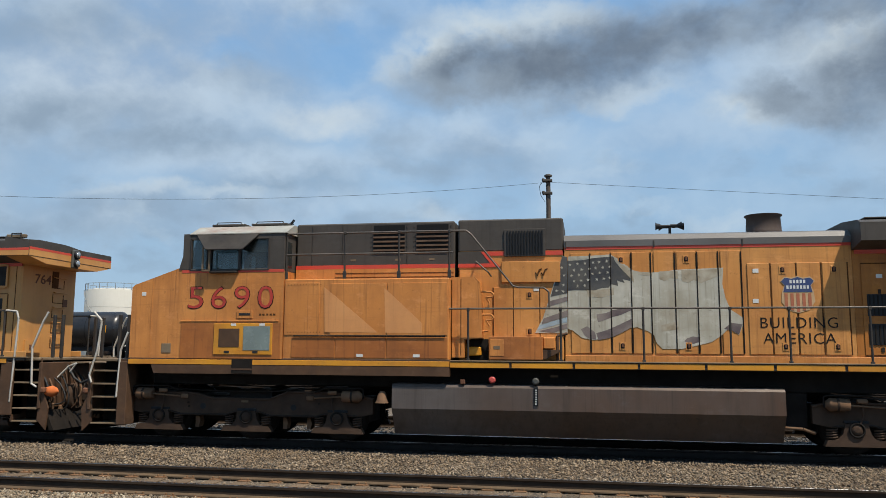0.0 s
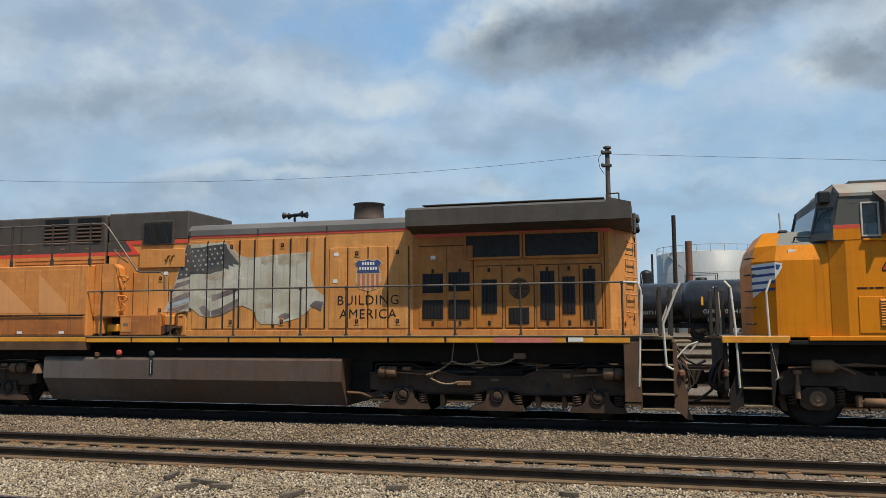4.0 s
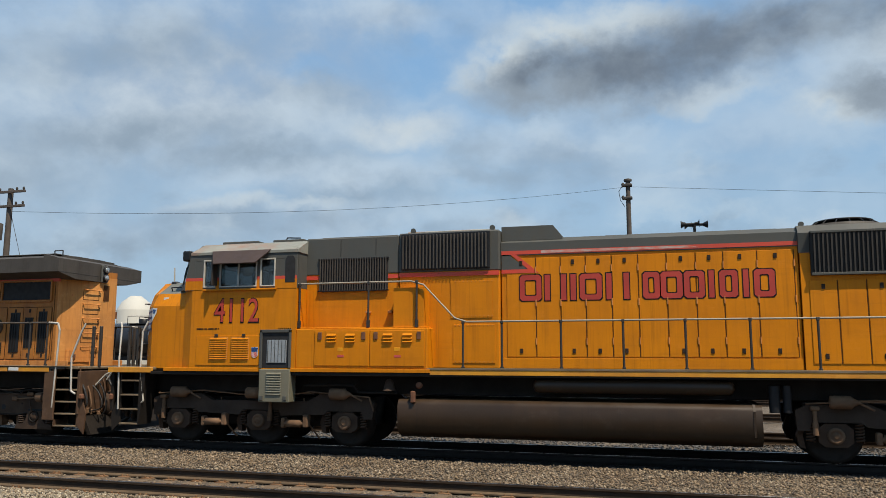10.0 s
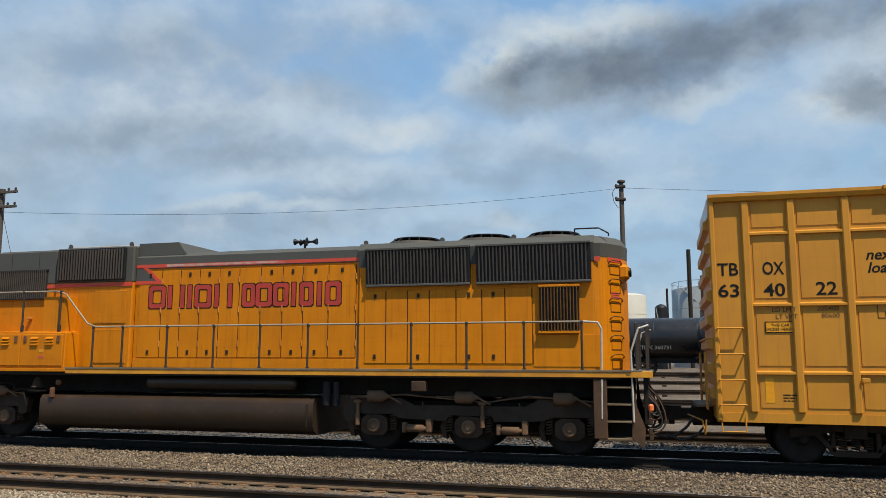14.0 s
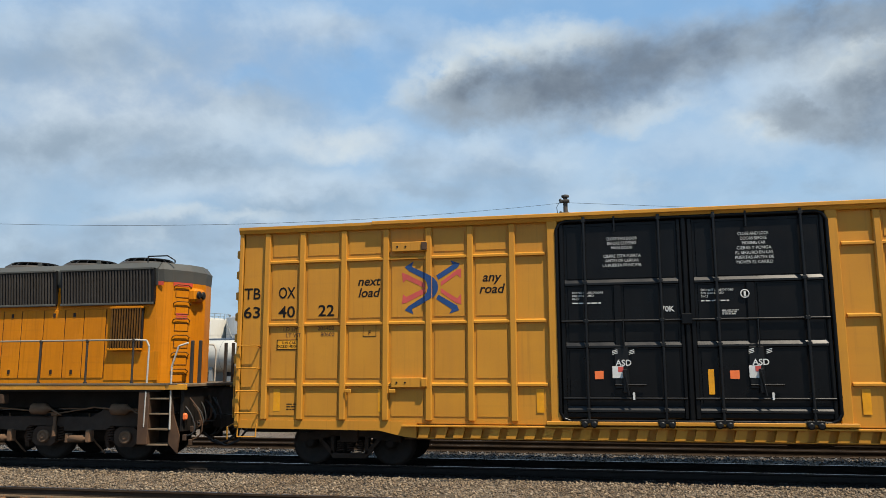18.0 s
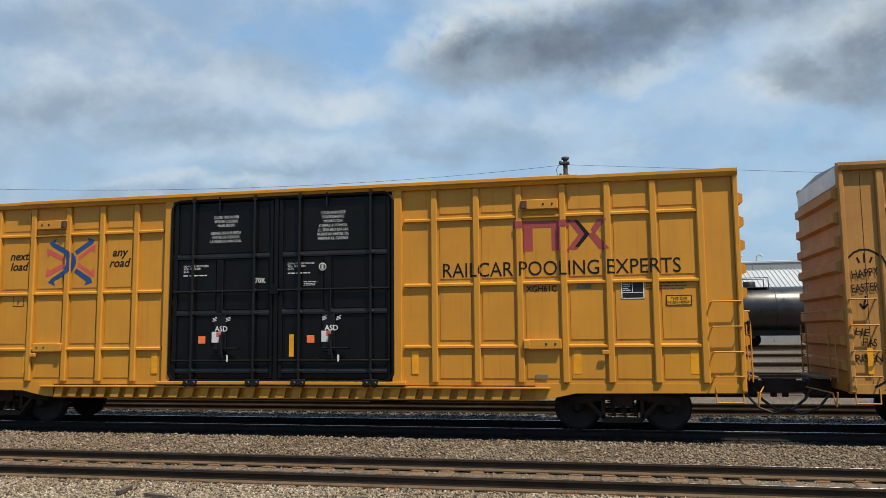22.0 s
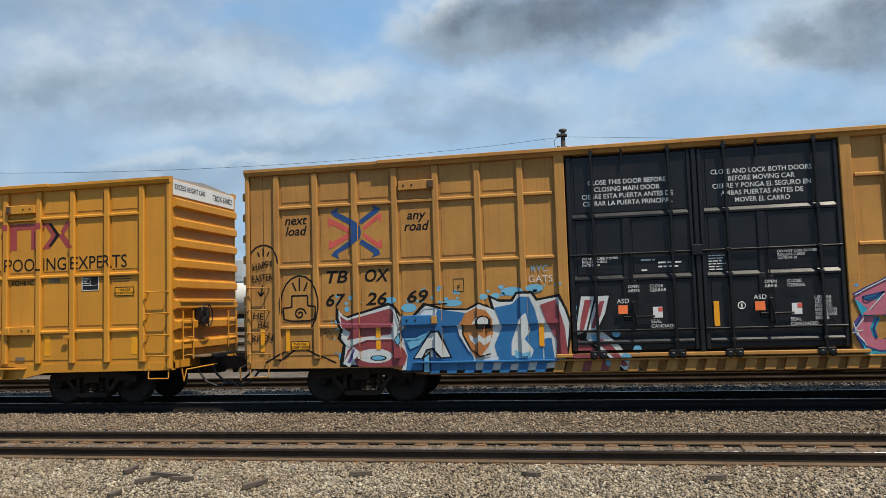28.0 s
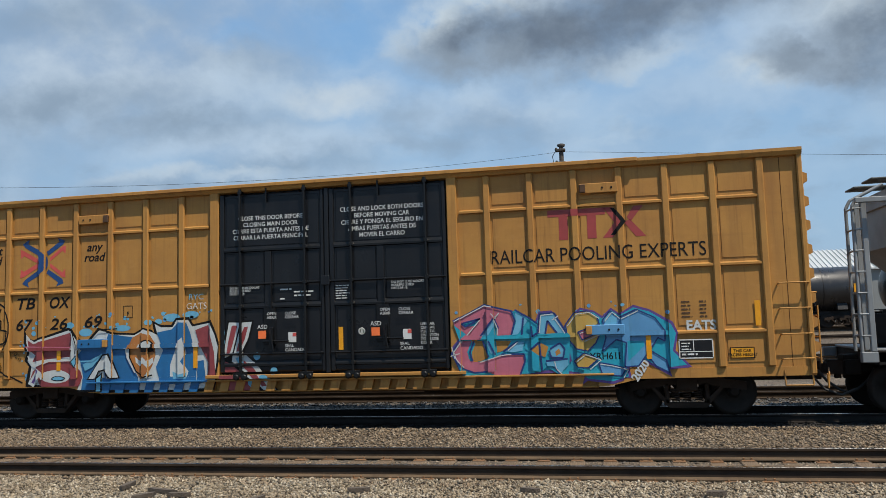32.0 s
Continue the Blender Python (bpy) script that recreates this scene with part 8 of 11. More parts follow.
        # door threshold
        part("door_rail", Kit(x0).box(dl - 0.3, dr + 0.3, s * (P - 0.05), s * (R + 0.06), 0.93, 1.0, 0.01), ye, car, "door track")
        part("opening_lining", Kit(x0).box(dl, dr, s * (P - 0.10), s * (P - 0.06), 0.98, 5.0, 0.01), DARK_IN, car)
        mid = (dl + dr) / 2 - 0.07
        c_ = 0.16
        rim = [(dl - 0.015, 1.0 + c_), (dl - 0.015, 4.96 - c_), (dl + 0.05, 4.96 - 0.04), (dl + c_, 4.965), (dr - c_, 4.965), (dr - 0.05, 4.92), (dr + 0.015, 4.96 - c_), (dr + 0.015, 1.0 + c_), (dr - 0.05, 1.05), (dr - c_, 1.005), (dl + c_, 1.005), (dl + 0.05, 1.05)]
        if not old:
            part("door_seal", Kit(x0).pipe([(x, s * (P + 0.085), z) for x, z in rim + rim[:1]], 0.035, 8), black, car, "black rounded door seal")
        for a, b in ((dl + 0.03, mid - 0.06), (mid + 0.06, dr - 0.03)):
            d = part("plug_door", Kit(x0).box(a, b, s * (P - 0.05), s * (P + 0.04), 1.05, 4.93, 0.05), black, car, "black steel plug door with lock bars")
            for z in (3.70, 2.46, 1.22):
                part("door_rib", Kit(x0).prism([(s * (P + 0.03), z - 0.06), (s * (P + 0.085), z - 0.04), (s * (P + 0.085), z), (s * (P + 0.03), z + 0.085)], a + 0.10, b - 0.08, "x"), ROD_BLACK, d)
            for z in (2.94, 1.44):
                part("cross_rod", Kit(x0).rod((a + 0.02, s * (P + 0.10), z), (b - 0.02, s * (P + 0.10), z), 0.024), ROD_BLACK, d)
            for z0, z1, p, q in ((3.78, 4.85, a + 0.15, b - 0.12), (2.54, 3.62, a + 0.15, a + 1.02), (2.54, 3.62, a + 1.24, b - 0.12), (1.30, 2.38, a + 0.15, b - 0.12)):
                part("door_panel", Kit(x0).box(p, q, s * (P + 0.03), s * (P + 0.052), z0, z1, 0.02), black, d)
            part("door_frame_bar", Kit(x0).box(a, a + 0.10, s * (P + 0.03), s * (P + 0.085), 1.05, 4.93, 0.02), black, d)
            part("door_frame_bar", Kit(x0).box(b - 0.08, b, s * (P + 0.03), s * (P + 0.085), 1.05, 4.93, 0.02), black, d)
            part("center_tee", Kit(x0).box(a + 1.04, a + 1.20, s * (P + 0.03), s * (P + 0.08), 2.45, 3.65, 0.015), black, d)
            for p in (a + 0.50, b - 0.42):
                lb = Kit(x0)
                lb.rod((p, s * (P + 0.13), 1.0), (p, s * (P + 0.13), 5.03), 0.030)
                for z in (1.22, 2.46, 2.94, 3.70, 4.95):
                    lb.box(p - 0.045, p + 0.045, s * (P + 0.05), s * (P + 0.16), z - 0.04, z + 0.04, 0.012)
                part("lock_bar", lb, ROD_BLACK, d)
                rl = Kit(x0)
                for e in (-0.09, 0.09):
                    rl.lathe([(0, 0.065), (s * 0.05, 0.065), (s * 0.06, 0.04)], (p + e, s * (R + 0.06), 0.95), "y", 12)
                rl.box(p - 0.16, p + 0.16, s * (R + 0.05), s * (R + 0.08), 0.97, 1.05, 0.01)
                part("door_roller", rl, ROD_BLACK, d)
            part("door_hanger", Kit(x0).rod((a + 1.10, s * (P + 0.10), 4.72), (a + 1.10, s * (P + 0.10), 5.03), 0.022), ROD_BLACK, d)
            g = Kit(x0)
            gx = a + 1.15
            g.box(gx - 0.14, gx + 0.14, s * (P + 0.04), s * (P + 0.09), 1.62, 2.42, 0.03)
            g.box(gx + 0.02, gx + 0.10, s * (P + 0.09), s * (P + 0.16), 1.55, 2.0, 0.01)
            g.rod((gx - 0.14, s * (P + 0.12), 1.70), (gx + 0.45, s * (P + 0.12), 1.70), 0.02)
            g.rod((gx + 0.06, s * (P + 0.12), 2.95), (gx + 0.06, s * (P + 0.12), 2.40), 0.016)
            g.rod((gx + 0.05, s * (P + 0.17), 1.95), (gx + 0.12, s * (P + 0.17), 1.5), 0.02)
            part("lock_gear", g, ROD_BLACK, d)
        part("center_post", Kit(x0).box(mid - 0.05, mid + 0.05, s * (P - 0.05), s * (P + 0.10), 1.0, 4.95, 0.02), black, car)
        part("door_clasp", Kit(x0).box(mid - 0.12, mid + 0.08, s * (P + 0.09), s * (P + 0.16), 2.85, 3.06, 0.015), black, car)
    part("roof", Kit(x0).prism([(-1.50, 5.06), (-1.50, 5.10), (0, 5.19), (1.50, 5.10), (1.50, 5.06)], xl + 0.02, xr - 0.02, "x"), surface("galvanised_roof", (0.34, 0.33, 0.30), 0.5, grain=1.0, grime=0.2), car)
    n = 14
    for i in range(n):
        a = xl + 0.5 + i * (xr - xl - 1.0) / (n - 1)
        part("roof_seam", Kit(x0).prism([(-1.50, 5.09), (-1.46, 5.135), (0, 5.225), (1.46, 5.135), (1.50, 5.09)], a - 0.03, a + 0.03, "x"), STEEL_EDGE, car)
    part("floor", Kit(x0).box(xl + 0.05, xr - 0.05, -1.45, 1.45, 0.98, 1.06), UNDER, car)
    part("center_sill", Kit(x0).box(xl - 0.4, xr + 0.4, -0.22, 0.22, 0.62, 0.98), TRUCK_DARK, car)
    for i in range(7):
        a = dl - 1.5 + i * (dr - dl + 3.0) / 6
        part("crossbearer", Kit(x0).box(a - 0.05, a + 0.05, -1.4, 1.4, 0.72, 0.98), UNDER, car)
    # ends
    for s, xe in ((-1, xl), (1, xr)):
        en = part("end_wall", Kit(x0).box(xe, xe - s * 0.06, -1.5, 1.5, 0.82, 5.08), ye, car, "corrugated yellow end wall")
        for i in range(8):
            z = 1.20 + i * 0.46
            part("end_corrugation", Kit(x0).prism([(xe - s * 0.01, z), (xe + s * 0.10, z + 0.05), (xe + s * 0.10, z + 0.20), (xe - s * 0.01, z + 0.25)], -1.46, 1.46), ye, en)
        part("white_end_panel", Kit(x0).box(xe + s * 0.0, xe + s * 0.02, -1.46, 1.46, 4.72, 5.06, 0.002), WHITE_PAINT, en, "white excess-height end panel")
        for yy in (-1.50, 1.50):
            part("end_post", Kit(x0).box(xe - s * 0.10, xe + s * 0.004, yy - 0.04, yy + 0.04, 0.82, 5.08, 0.01), ye, en)
        pf = Kit(x0)
        pf.box(xe + s * 0.02, xe + s * 0.36, -0.75, 0.95, 1.02, 1.07, 0.008)
        part("crossover_platform", pf, STEEL_EDGE, car, "steel crossover platform")
        for yy in (-1.30, -0.85, 0.85, 1.30):
            lr = Kit(x0)
            lr.rod((xe + s * 0.15, yy, 1.0), (xe + s * 0.15, yy, 2.1), 0.016)
            part("end_ladder_stile", lr, ye, en)
        for yy in (-1.30, 0.85):
            for z in (1.1, 1.5, 1.9):
                part("end_rung", Kit(x0).rod((xe + s * 0.15, yy, z), (xe + s * 0.15, yy + 0.45, z), 0.014), ye, en)
        part("end_grab", Kit(x0).pipe([(xe + s * 0.02, -1.35, 2.35), (xe + s * 0.14, -1.33, 2.35), (xe + s * 0.14, 1.2, 2.35), (xe + s * 0.02, 1.25, 2.35)], 0.016), ye, en)
        if s > 0:
            bw = Kit(x0)
            n = 18
            for i in range(n):
                a, b = 2 * math.pi * i / n, 2 * math.pi * (i + 1) / n
                bw.rod((xe + 0.26, -0.42 + 0.27 * math.cos(a), 1.98 + 0.27 * math.sin(a)), (xe + 0.26, -0.42 + 0.27 * math.cos(b), 1.98 + 0.27 * math.sin(b)), 0.016, 6)
            for i in range(5):
                a = 2 * math.pi * i / 5
                bw.rod((xe + 0.26, -0.42, 1.98), (xe + 0.26, -0.42 + 0.27 * math.cos(a), 1.98 + 0.27 * math.sin(a)), 0.012, 6)
            bw.box(xe + 0.02, xe + 0.24, -0.55, -0.25, 1.78, 2.18, 0.02)
            part("hand_brake", bw, BLACK_PAINT, car, "black hand brake wheel and housing")
        part("draft_box", Kit(x0).box(xe, xe + s * 0.42, -0.32, 0.32, 0.66, 1.02, 0.03), TRUCK_DARK, car)
        knuckle_coupler(car, xe + s * (0.92 if s < 0 else 0.86), s, x0)
        hose = Kit(x0)
        hose.pipe([(xe + s * 0.1, -0.6, 0.75), (xe + s * 0.35, -0.62, 0.45), (xe + s * 0.65, -0.6, 0.34), (xe + s * 0.95, -0.55, 0.46)], 0.025, 7)
        part("brake_hose", hose, RUBBER, car)
        part("uncoupling_bar", Kit(x0).pipe([(xe + s * 0.2, -1.45, 0.82), (xe + s * 0.22, -1.40, 0.55), (xe + s * 0.26, -1.35, 0.80), (xe + s * 0.5, -0.4, 0.85)], 0.015), ye, car)
    freight_truck(car, xl + 2.43, x0)
    freight_truck(car, xr - 2.30, x0)
    part("brake_reservoir", Kit(x0).lathe([(-0.5, 0.08), (-0.42, 0.2), (0.42, 0.2), (0.5, 0.08)], (x0 + 2.2, -0.6, 0.7), "x", 14), UNDER, car)
    part("brake_pipe", Kit(x0).pipe([(xl + 3.6, -0.9, 0.58), (xr - 3.6, -0.9, 0.56)], 0.025), STEP_BROWN, car)
    return car, x0, xl, xr


def arrows(car, x0, xa, xb, za, zb, xl, xr):
    """Crossed blue and red arrows, as painted on the side."""
    w, h = xb - xa, zb - za

    def P(u, v):
        return (xa + u * w, za + v * h)

    shapes = [(BLUE, [(0.05, 0.90), (0.20, 1.0), (0.17, 0.90), (0.46, 0.74), (0.55, 0.67), (0.60, 0.59), (0.615, 0.5), (0.60, 0.41), (0.55, 0.33), (0.46, 0.26), (0.17, 0.10), (0.20, 0.0), (0.05, 0.08), (0.12, 0.16), (0.37, 0.33), (0.43, 0.40), (0.455, 0.5), (0.43, 0.60), (0.37, 0.67), (0.12, 0.82)]),
              (CORAL, [(0.0, 0.80), (0.02, 0.60), (0.08, 0.66), (0.40, 0.48), (0.40, 0.52), (0.40, 0.58), (0.08, 0.76)]),
              (CORAL, [(0.0, 0.20), (0.02, 0.38), (0.08, 0.33), (0.38, 0.49), (0.42, 0.44), (0.40, 0.40), (0.08, 0.22)]),
              (BLUE, [(0.58, 0.72), (0.86, 0.92), (0.82, 1.0), (0.98, 0.93), (0.94, 0.86), (0.62, 0.64)]),
              (BLUE, [(0.58, 0.28), (0.84, 0.08), (0.80, 0.0), (0.96, 0.06), (0.93, 0.15), (0.62, 0.36)]),
              (CORAL, [(0.66, 0.52), (0.93, 0.73), (0.99, 0.66), (1.0, 0.84), (0.93, 0.82), (0.66, 0.60)]),
              (CORAL, [(0.66, 0.48), (0.93, 0.28), (0.99, 0.36), (1.0, 0.17), (0.92, 0.19), (0.66, 0.40)])]
    for m, pts in shapes:
        sprayed(car, x0, xl, xr, [P(*p) for p in pts], m, 2, "arrow_mark", "painted blue and red arrow")


def bars(car, x0, y, xa, xb, za, zb, rows, mat, seed=1):
    """Small writing that cannot be read: rows of short plain bars."""
    rr = random.Random(seed)
    h = (zb - za) / rows
    for i in range(rows):
        z = zb - (i + 1) * h
        e = xb - (xb - xa) * rr.uniform(0.0, 0.35)
        k, a = Kit(x0), xa
        while a < e - 0.01:
            b = min(e, a + h * rr.uniform(0.8, 2.6))
            k.box(a, b, y, y - 0.003, z + h * 0.32, z + h * 0.72, 0.0005)
            a = b + h * 0.35
        if k.f:
            part("small_print", k, mat, car)


def placard(car, x0, y, xa, xb, za, zb, text=None):
    p = part("warning_plate", Kit(x0).box(xa, xb, y, y - 0.006, za, zb, 0.002), TAPE, car, "yellow warning plate with black edge")
    k = Kit(x0)
    for a, b, c, d in ((xa, xb, zb - 0.015, zb), (xa, xb, za, za + 0.015), (xa, xa + 0.015, za, zb), (xb - 0.015, xb, za, zb)):
        k.box(a, b, y - 0.006, y - 0.009, c, d, 0.0005)
    part("plate_edge", k, INK, p)
    words("THIS CAR\nEXCESS HEIGHT", (xa + xb) / 2, y - 0.0085, za + (zb - za) * 0.56, (zb - za) * 0.36, INK, p, x0, align="CENTER")


def railcar_marks(car, x0, x, xl, xr, dz=0.0):
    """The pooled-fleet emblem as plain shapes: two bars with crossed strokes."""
    def mark(pts, mat, layer, name, label=""):
        sprayed(car, x0, xl, xr, [(a, b + dz) for a, b in pts], mat, layer, name, label)

    mark([(x, 4.24), (x + 1.14, 4.24), (x + 1.14, 4.10), (x, 4.10)], MAROON, 2, "emblem_shape", "faded maroon emblem shape")
    for a in (0.22, 0.78):
        mark([(x + a, 4.10), (x + a + 0.18, 4.10), (x + a + 0.18, 3.63), (x + a, 3.63)], MAROON, 2, "emblem_shape", "faded maroon emblem shape")
    b = x + 1.08
    mark([(b, 3.63), (b + 0.20, 3.63), (b + 0.42, 3.93), (b + 0.20, 4.24), (b + 0.02, 4.24), (b + 0.24, 3.93)], MAROON, 2, "emblem_shape")
    mark([(b + 0.16, 3.68), (b + 0.24, 3.68), (b + 0.46, 3.94), (b + 0.24, 4.22), (b + 0.16, 4.22), (b + 0.36, 3.94)], INK, 4, "emblem_chevron")
    mark([(b + 0.42, 3.93), (b + 0.64, 3.63), (b + 0.84, 3.63), (b + 0.54, 3.98)], MAROON, 2, "emblem_shape")
    mark([(b + 0.48, 4.02), (b + 0.62, 4.24), (b + 0.80, 4.24), (b + 0.56, 3.94)], MAROON, 2, "emblem_shape")


def mark_first(car, x0, xl, xr):
    y = -1.582

    def pl(x):
        return car_plane(xl, xr, x)

    for t, x, z, w in (("TB", 34.27, 3.55, 0.38), ("OX", 35.08, 3.55, 0.38), ("63", 34.27, 3.14, 0.38), ("40", 35.08, 3.14, 0.38), ("22", 35.99, 3.15, 0.36)):
        words(t, x, y, z, 0.34, INK, car, x0, w, name="car_number", label="black reporting letters", bold=0.005, plane=pl)
    for t, x, z in (("LD LMT", 35.20, 2.84), ("LT WT", 35.26, 2.71), ("205400", 35.98, 2.85), ("80600", 36.05, 2.72)):
        words(t, x, y, z, 0.125, STEP_BROWN, car, x0, name="small_lettering", plane=pl)
    words("next\nload", 37.10, -1.514, 3.78, 0.27, INK, car, x0, lean=0.25, align="CENTER", name="slogan", label="black slanted slogan", bold=0.005, line=0.9)
    words("any\nroad", 39.72, -1.514, 3.80, 0.27, INK, car, x0, lean=0.25, align="CENTER", name="slogan", label="black slanted slogan", bold=0.005, line=0.9)
    arrows(car, x0, 37.83, 39.10, 3.15, 4.26, xl, xr)
    placard(car, x0, -1.516, 35.07, 35.60, 2.45, 2.66)
    placard(car, x0, -1.516, 51.67, 52.15, 2.48, 2.68)
    k = Kit(x0)
    for a, b, c, d in ((36.99, 37.28, 2.94, 2.95), (36.99, 37.28, 2.70, 2.71), (36.99, 37.0, 2.7, 2.95), (37.27, 37.28, 2.7, 2.95)):
        k.box(a, b, -1.515, -1.518, c, d, 0.0005)
    part("plate_box", k, INK, car)
    words("F", 37.135, -1.516, 2.74, 0.13, INK, car, x0, align="CENTER", name="plate_letter")
    for a in (35.02, 37.33, 40.60, 46.55, 49.86, 52.08):
        part("reflector", Kit(x0).box(a, a + 0.15, -1.513, -1.517, 1.16, 1.62, 0.001), TAPE, car, "yellow reflective strip")
    words("RAILCAR POOLING EXPERTS", 47.23, y, 3.13, 0.42, INK, car, x0, 4.74, name="slogan", label="thin black slogan lettering", plane=pl)
    words("XGH61C", 48.94, y, 2.80, 0.17, INK, car, x0, 0.62, name="car_class", bold=0.003, plane=pl)
    railcar_marks(car, x0, 48.70, xl, xr)
    part("data_panel", Kit(x0).box(50.84, 51.24, -1.513, -1.518, 2.64, 2.95, 0.001), BLACK_PAINT, car, "black data stencil panel")
    k = Kit(x0)
    for a, b, c, d in ((50.82, 51.26, 2.95, 2.965), (50.82, 51.26, 2.625, 2.64), (50.82, 50.84, 2.625, 2.965), (51.24, 51.26, 2.625, 2.965), (50.84, 51.24, 2.74, 2.75), (51.03, 51.04, 2.75, 2.95)):
        k.box(a, b, -1.5185, -1.5215, c, d, 0.0005)
    part("panel_frame", k, WHITE_PAINT, car)
    bars(car, x0, -1.5185, 50.86, 51.0, 2.77, 2.93, 4, WHITE_PAINT)
    part("sticker", Kit(x0).box(49.96, 50.24, -1.513, -1.517, 2.84, 2.94, 0.001), STEEL_EDGE, car)
    part("maker_plate", Kit(x0).box(49.10, 49.34, -1.513, -1.525, 1.06, 1.15, 0.003), STEEL_EDGE, car)
    bars(car, x0, -1.513, 51.3, 52.1, 2.78, 2.95, 3, STEP_BROWN)
    bars(car, x0, -1.513, 35.32, 35.57, 1.17, 1.33, 3, INK)
    yd = -1.56
    s = 0.118
    for x, w, z, t in ((42.06, 0.60, 4.55, "CLOSE THIS DOOR\nBEFORE CLOSING\nMAIN DOOR"), (41.98, 0.76, 4.20, "CIERRE ESTA PUERTA\nANTES DE CERRAR\nLA PUERTA PRINCIPAL"), (44.56, 0.57, 4.56, "CLOSE AND LOCK\nDOORS BEFORE\nMOVING CAR"), (44.49, 0.71, 4.28, "CIERRE Y PONGA\nEL SEGURO EN LAS\nPUERTAS ANTES DE\nMOVER EL CARRO")):
        words(t, x, yd, z, 0.088, WHITE_PAINT, car, x0, w, align="CENTER", name="door_lettering", label="white stencilled door warning", bold=-0.0005, line=1.05)
    for x, t in ((41.36, "DO NOT LUBE DOORS\nROLLERS LUBED\n01-23"), (43.82, "DO NOT LUBE DOORS\nROLLERS LUBED\n01-23")):
        words(t, x, yd, 3.49, 0.058, WHITE_PAINT, car, x0, 0.6, name="door_lettering", line=1.05)
    bars(car, x0, yd, 41.36, 41.98, 3.27, 3.33, 1, WHITE_PAINT, 3)
    bars(car, x0, yd, 43.82, 44.38, 3.27, 3.33, 1, WHITE_PAINT, 4)
    words("70K", 43.06, yd, 3.11, 0.15, WHITE_PAINT, car, x0, name="door_lettering", bold=0.003)
    bars(car, x0, yd, 44.19, 44.58, 3.02, 3.13, 3, WHITE_PAINT, 5)
    for dx, ax in ((0.0, 42.31), (2.52, 44.83)):
        words("ASD", ax, yd - 0.035, 2.07, 0.16, WHITE_PAINT, car, x0, align="CENTER", name="door_lettering", bold=0.003)
        part("orange_sticker", Kit(x0).box(41.77 + dx - 0.02, 41.94 + dx - 0.02, yd, yd - 0.004, 1.81, 1.97, 0.001), ORANGE, car, "orange door sticker")
        part("notice_sticker", Kit(x0).box(42.09 + dx, 42.30 + dx, yd - 0.035, yd - 0.04, 1.83, 2.06, 0.001), WHITE_PAINT, car, "small white and red notice")
        part("notice_red", Kit(x0).box(42.20 + dx, 42.30 + dx, yd - 0.04, yd - 0.043, 1.95, 2.05, 0.001), CORAL, car)
        part("white_tag", Kit(x0).box(42.46 + dx, 42.50 + dx, yd - 0.08, yd - 0.085, 1.42, 1.56, 0.001), WHITE_PAINT, car)
        for e in (-0.16, 0.16):
            for i in range(3):
                flat([(42.31 + dx + e - 0.05, 2.28 + i * 0.03), (42.31 + dx + e + 0.05, 2.25 + i * 0.03 + 0.06 * (1 if e < 0 else 1)), (42.31 + dx + e + 0.05, 2.265 + i * 0.03 + 0.06), (42.31 + dx + e - 0.05, 2.295 + i * 0.03)], yd - 0.03, x0, WHITE_PAINT, car, "tick_mark")
    part("door_reflector", Kit(x0).box(43.87, 43.98, yd, yd - 0.004, 1.52, 1.99, 0.001), TAPE, car, "yellow reflective strip")
    rg = Kit(x0).lathe([(0, 0.085), (-0.004, 0.085), (-0.004, 0.065), (0, 0.065)], (44.62, yd - 0.024, 3.42), "y", 24)
    rg.box(44.60, 44.64, yd - 0.024, yd - 0.028, 3.37, 3.47, 0.0005)
    part("round_mark", rg, WHITE_PAINT, car)
    ex = words("TBOX 634022", 0, 0, 0, 0.20, INK, car, 0, 1.0, name="end_number")
    ex.matrix_basis = pose(xr - x0 + 0.024, 0.35, 4.82, 0, 0, 90)
    words("EXCESS HEIGHT CAR", 0, 0, 0, 0.17, INK, car, 0, 1.35, name="end_number").matrix_basis = pose(xr - x0 + 0.024, -1.4, 4.86, 0, 0, 90)


# ---- spray paint that lies on the ribs, sheets and doors of a boxcar ----
def clipped(pts, axis, lo, hi):
    """The part of an outline between two limits along one axis."""
    for lim, keep in ((lo, lambda v: v >= lo), (hi, lambda v: v <= hi)):
        out = []
        for i, p in enumerate(pts):
            q = pts[(i + 1) % len(pts)]
            a, b = keep(p[axis]), keep(q[axis])
            if a:
                out.append(p)
            if a != b:
                t = (lim - p[axis]) / (q[axis] - p[axis])
                out.append((p[0] + t * (q[0] - p[0]), p[1] + t * (q[1] - p[1])))
        pts = out
        if len(pts) < 3:
            return []
    return pts


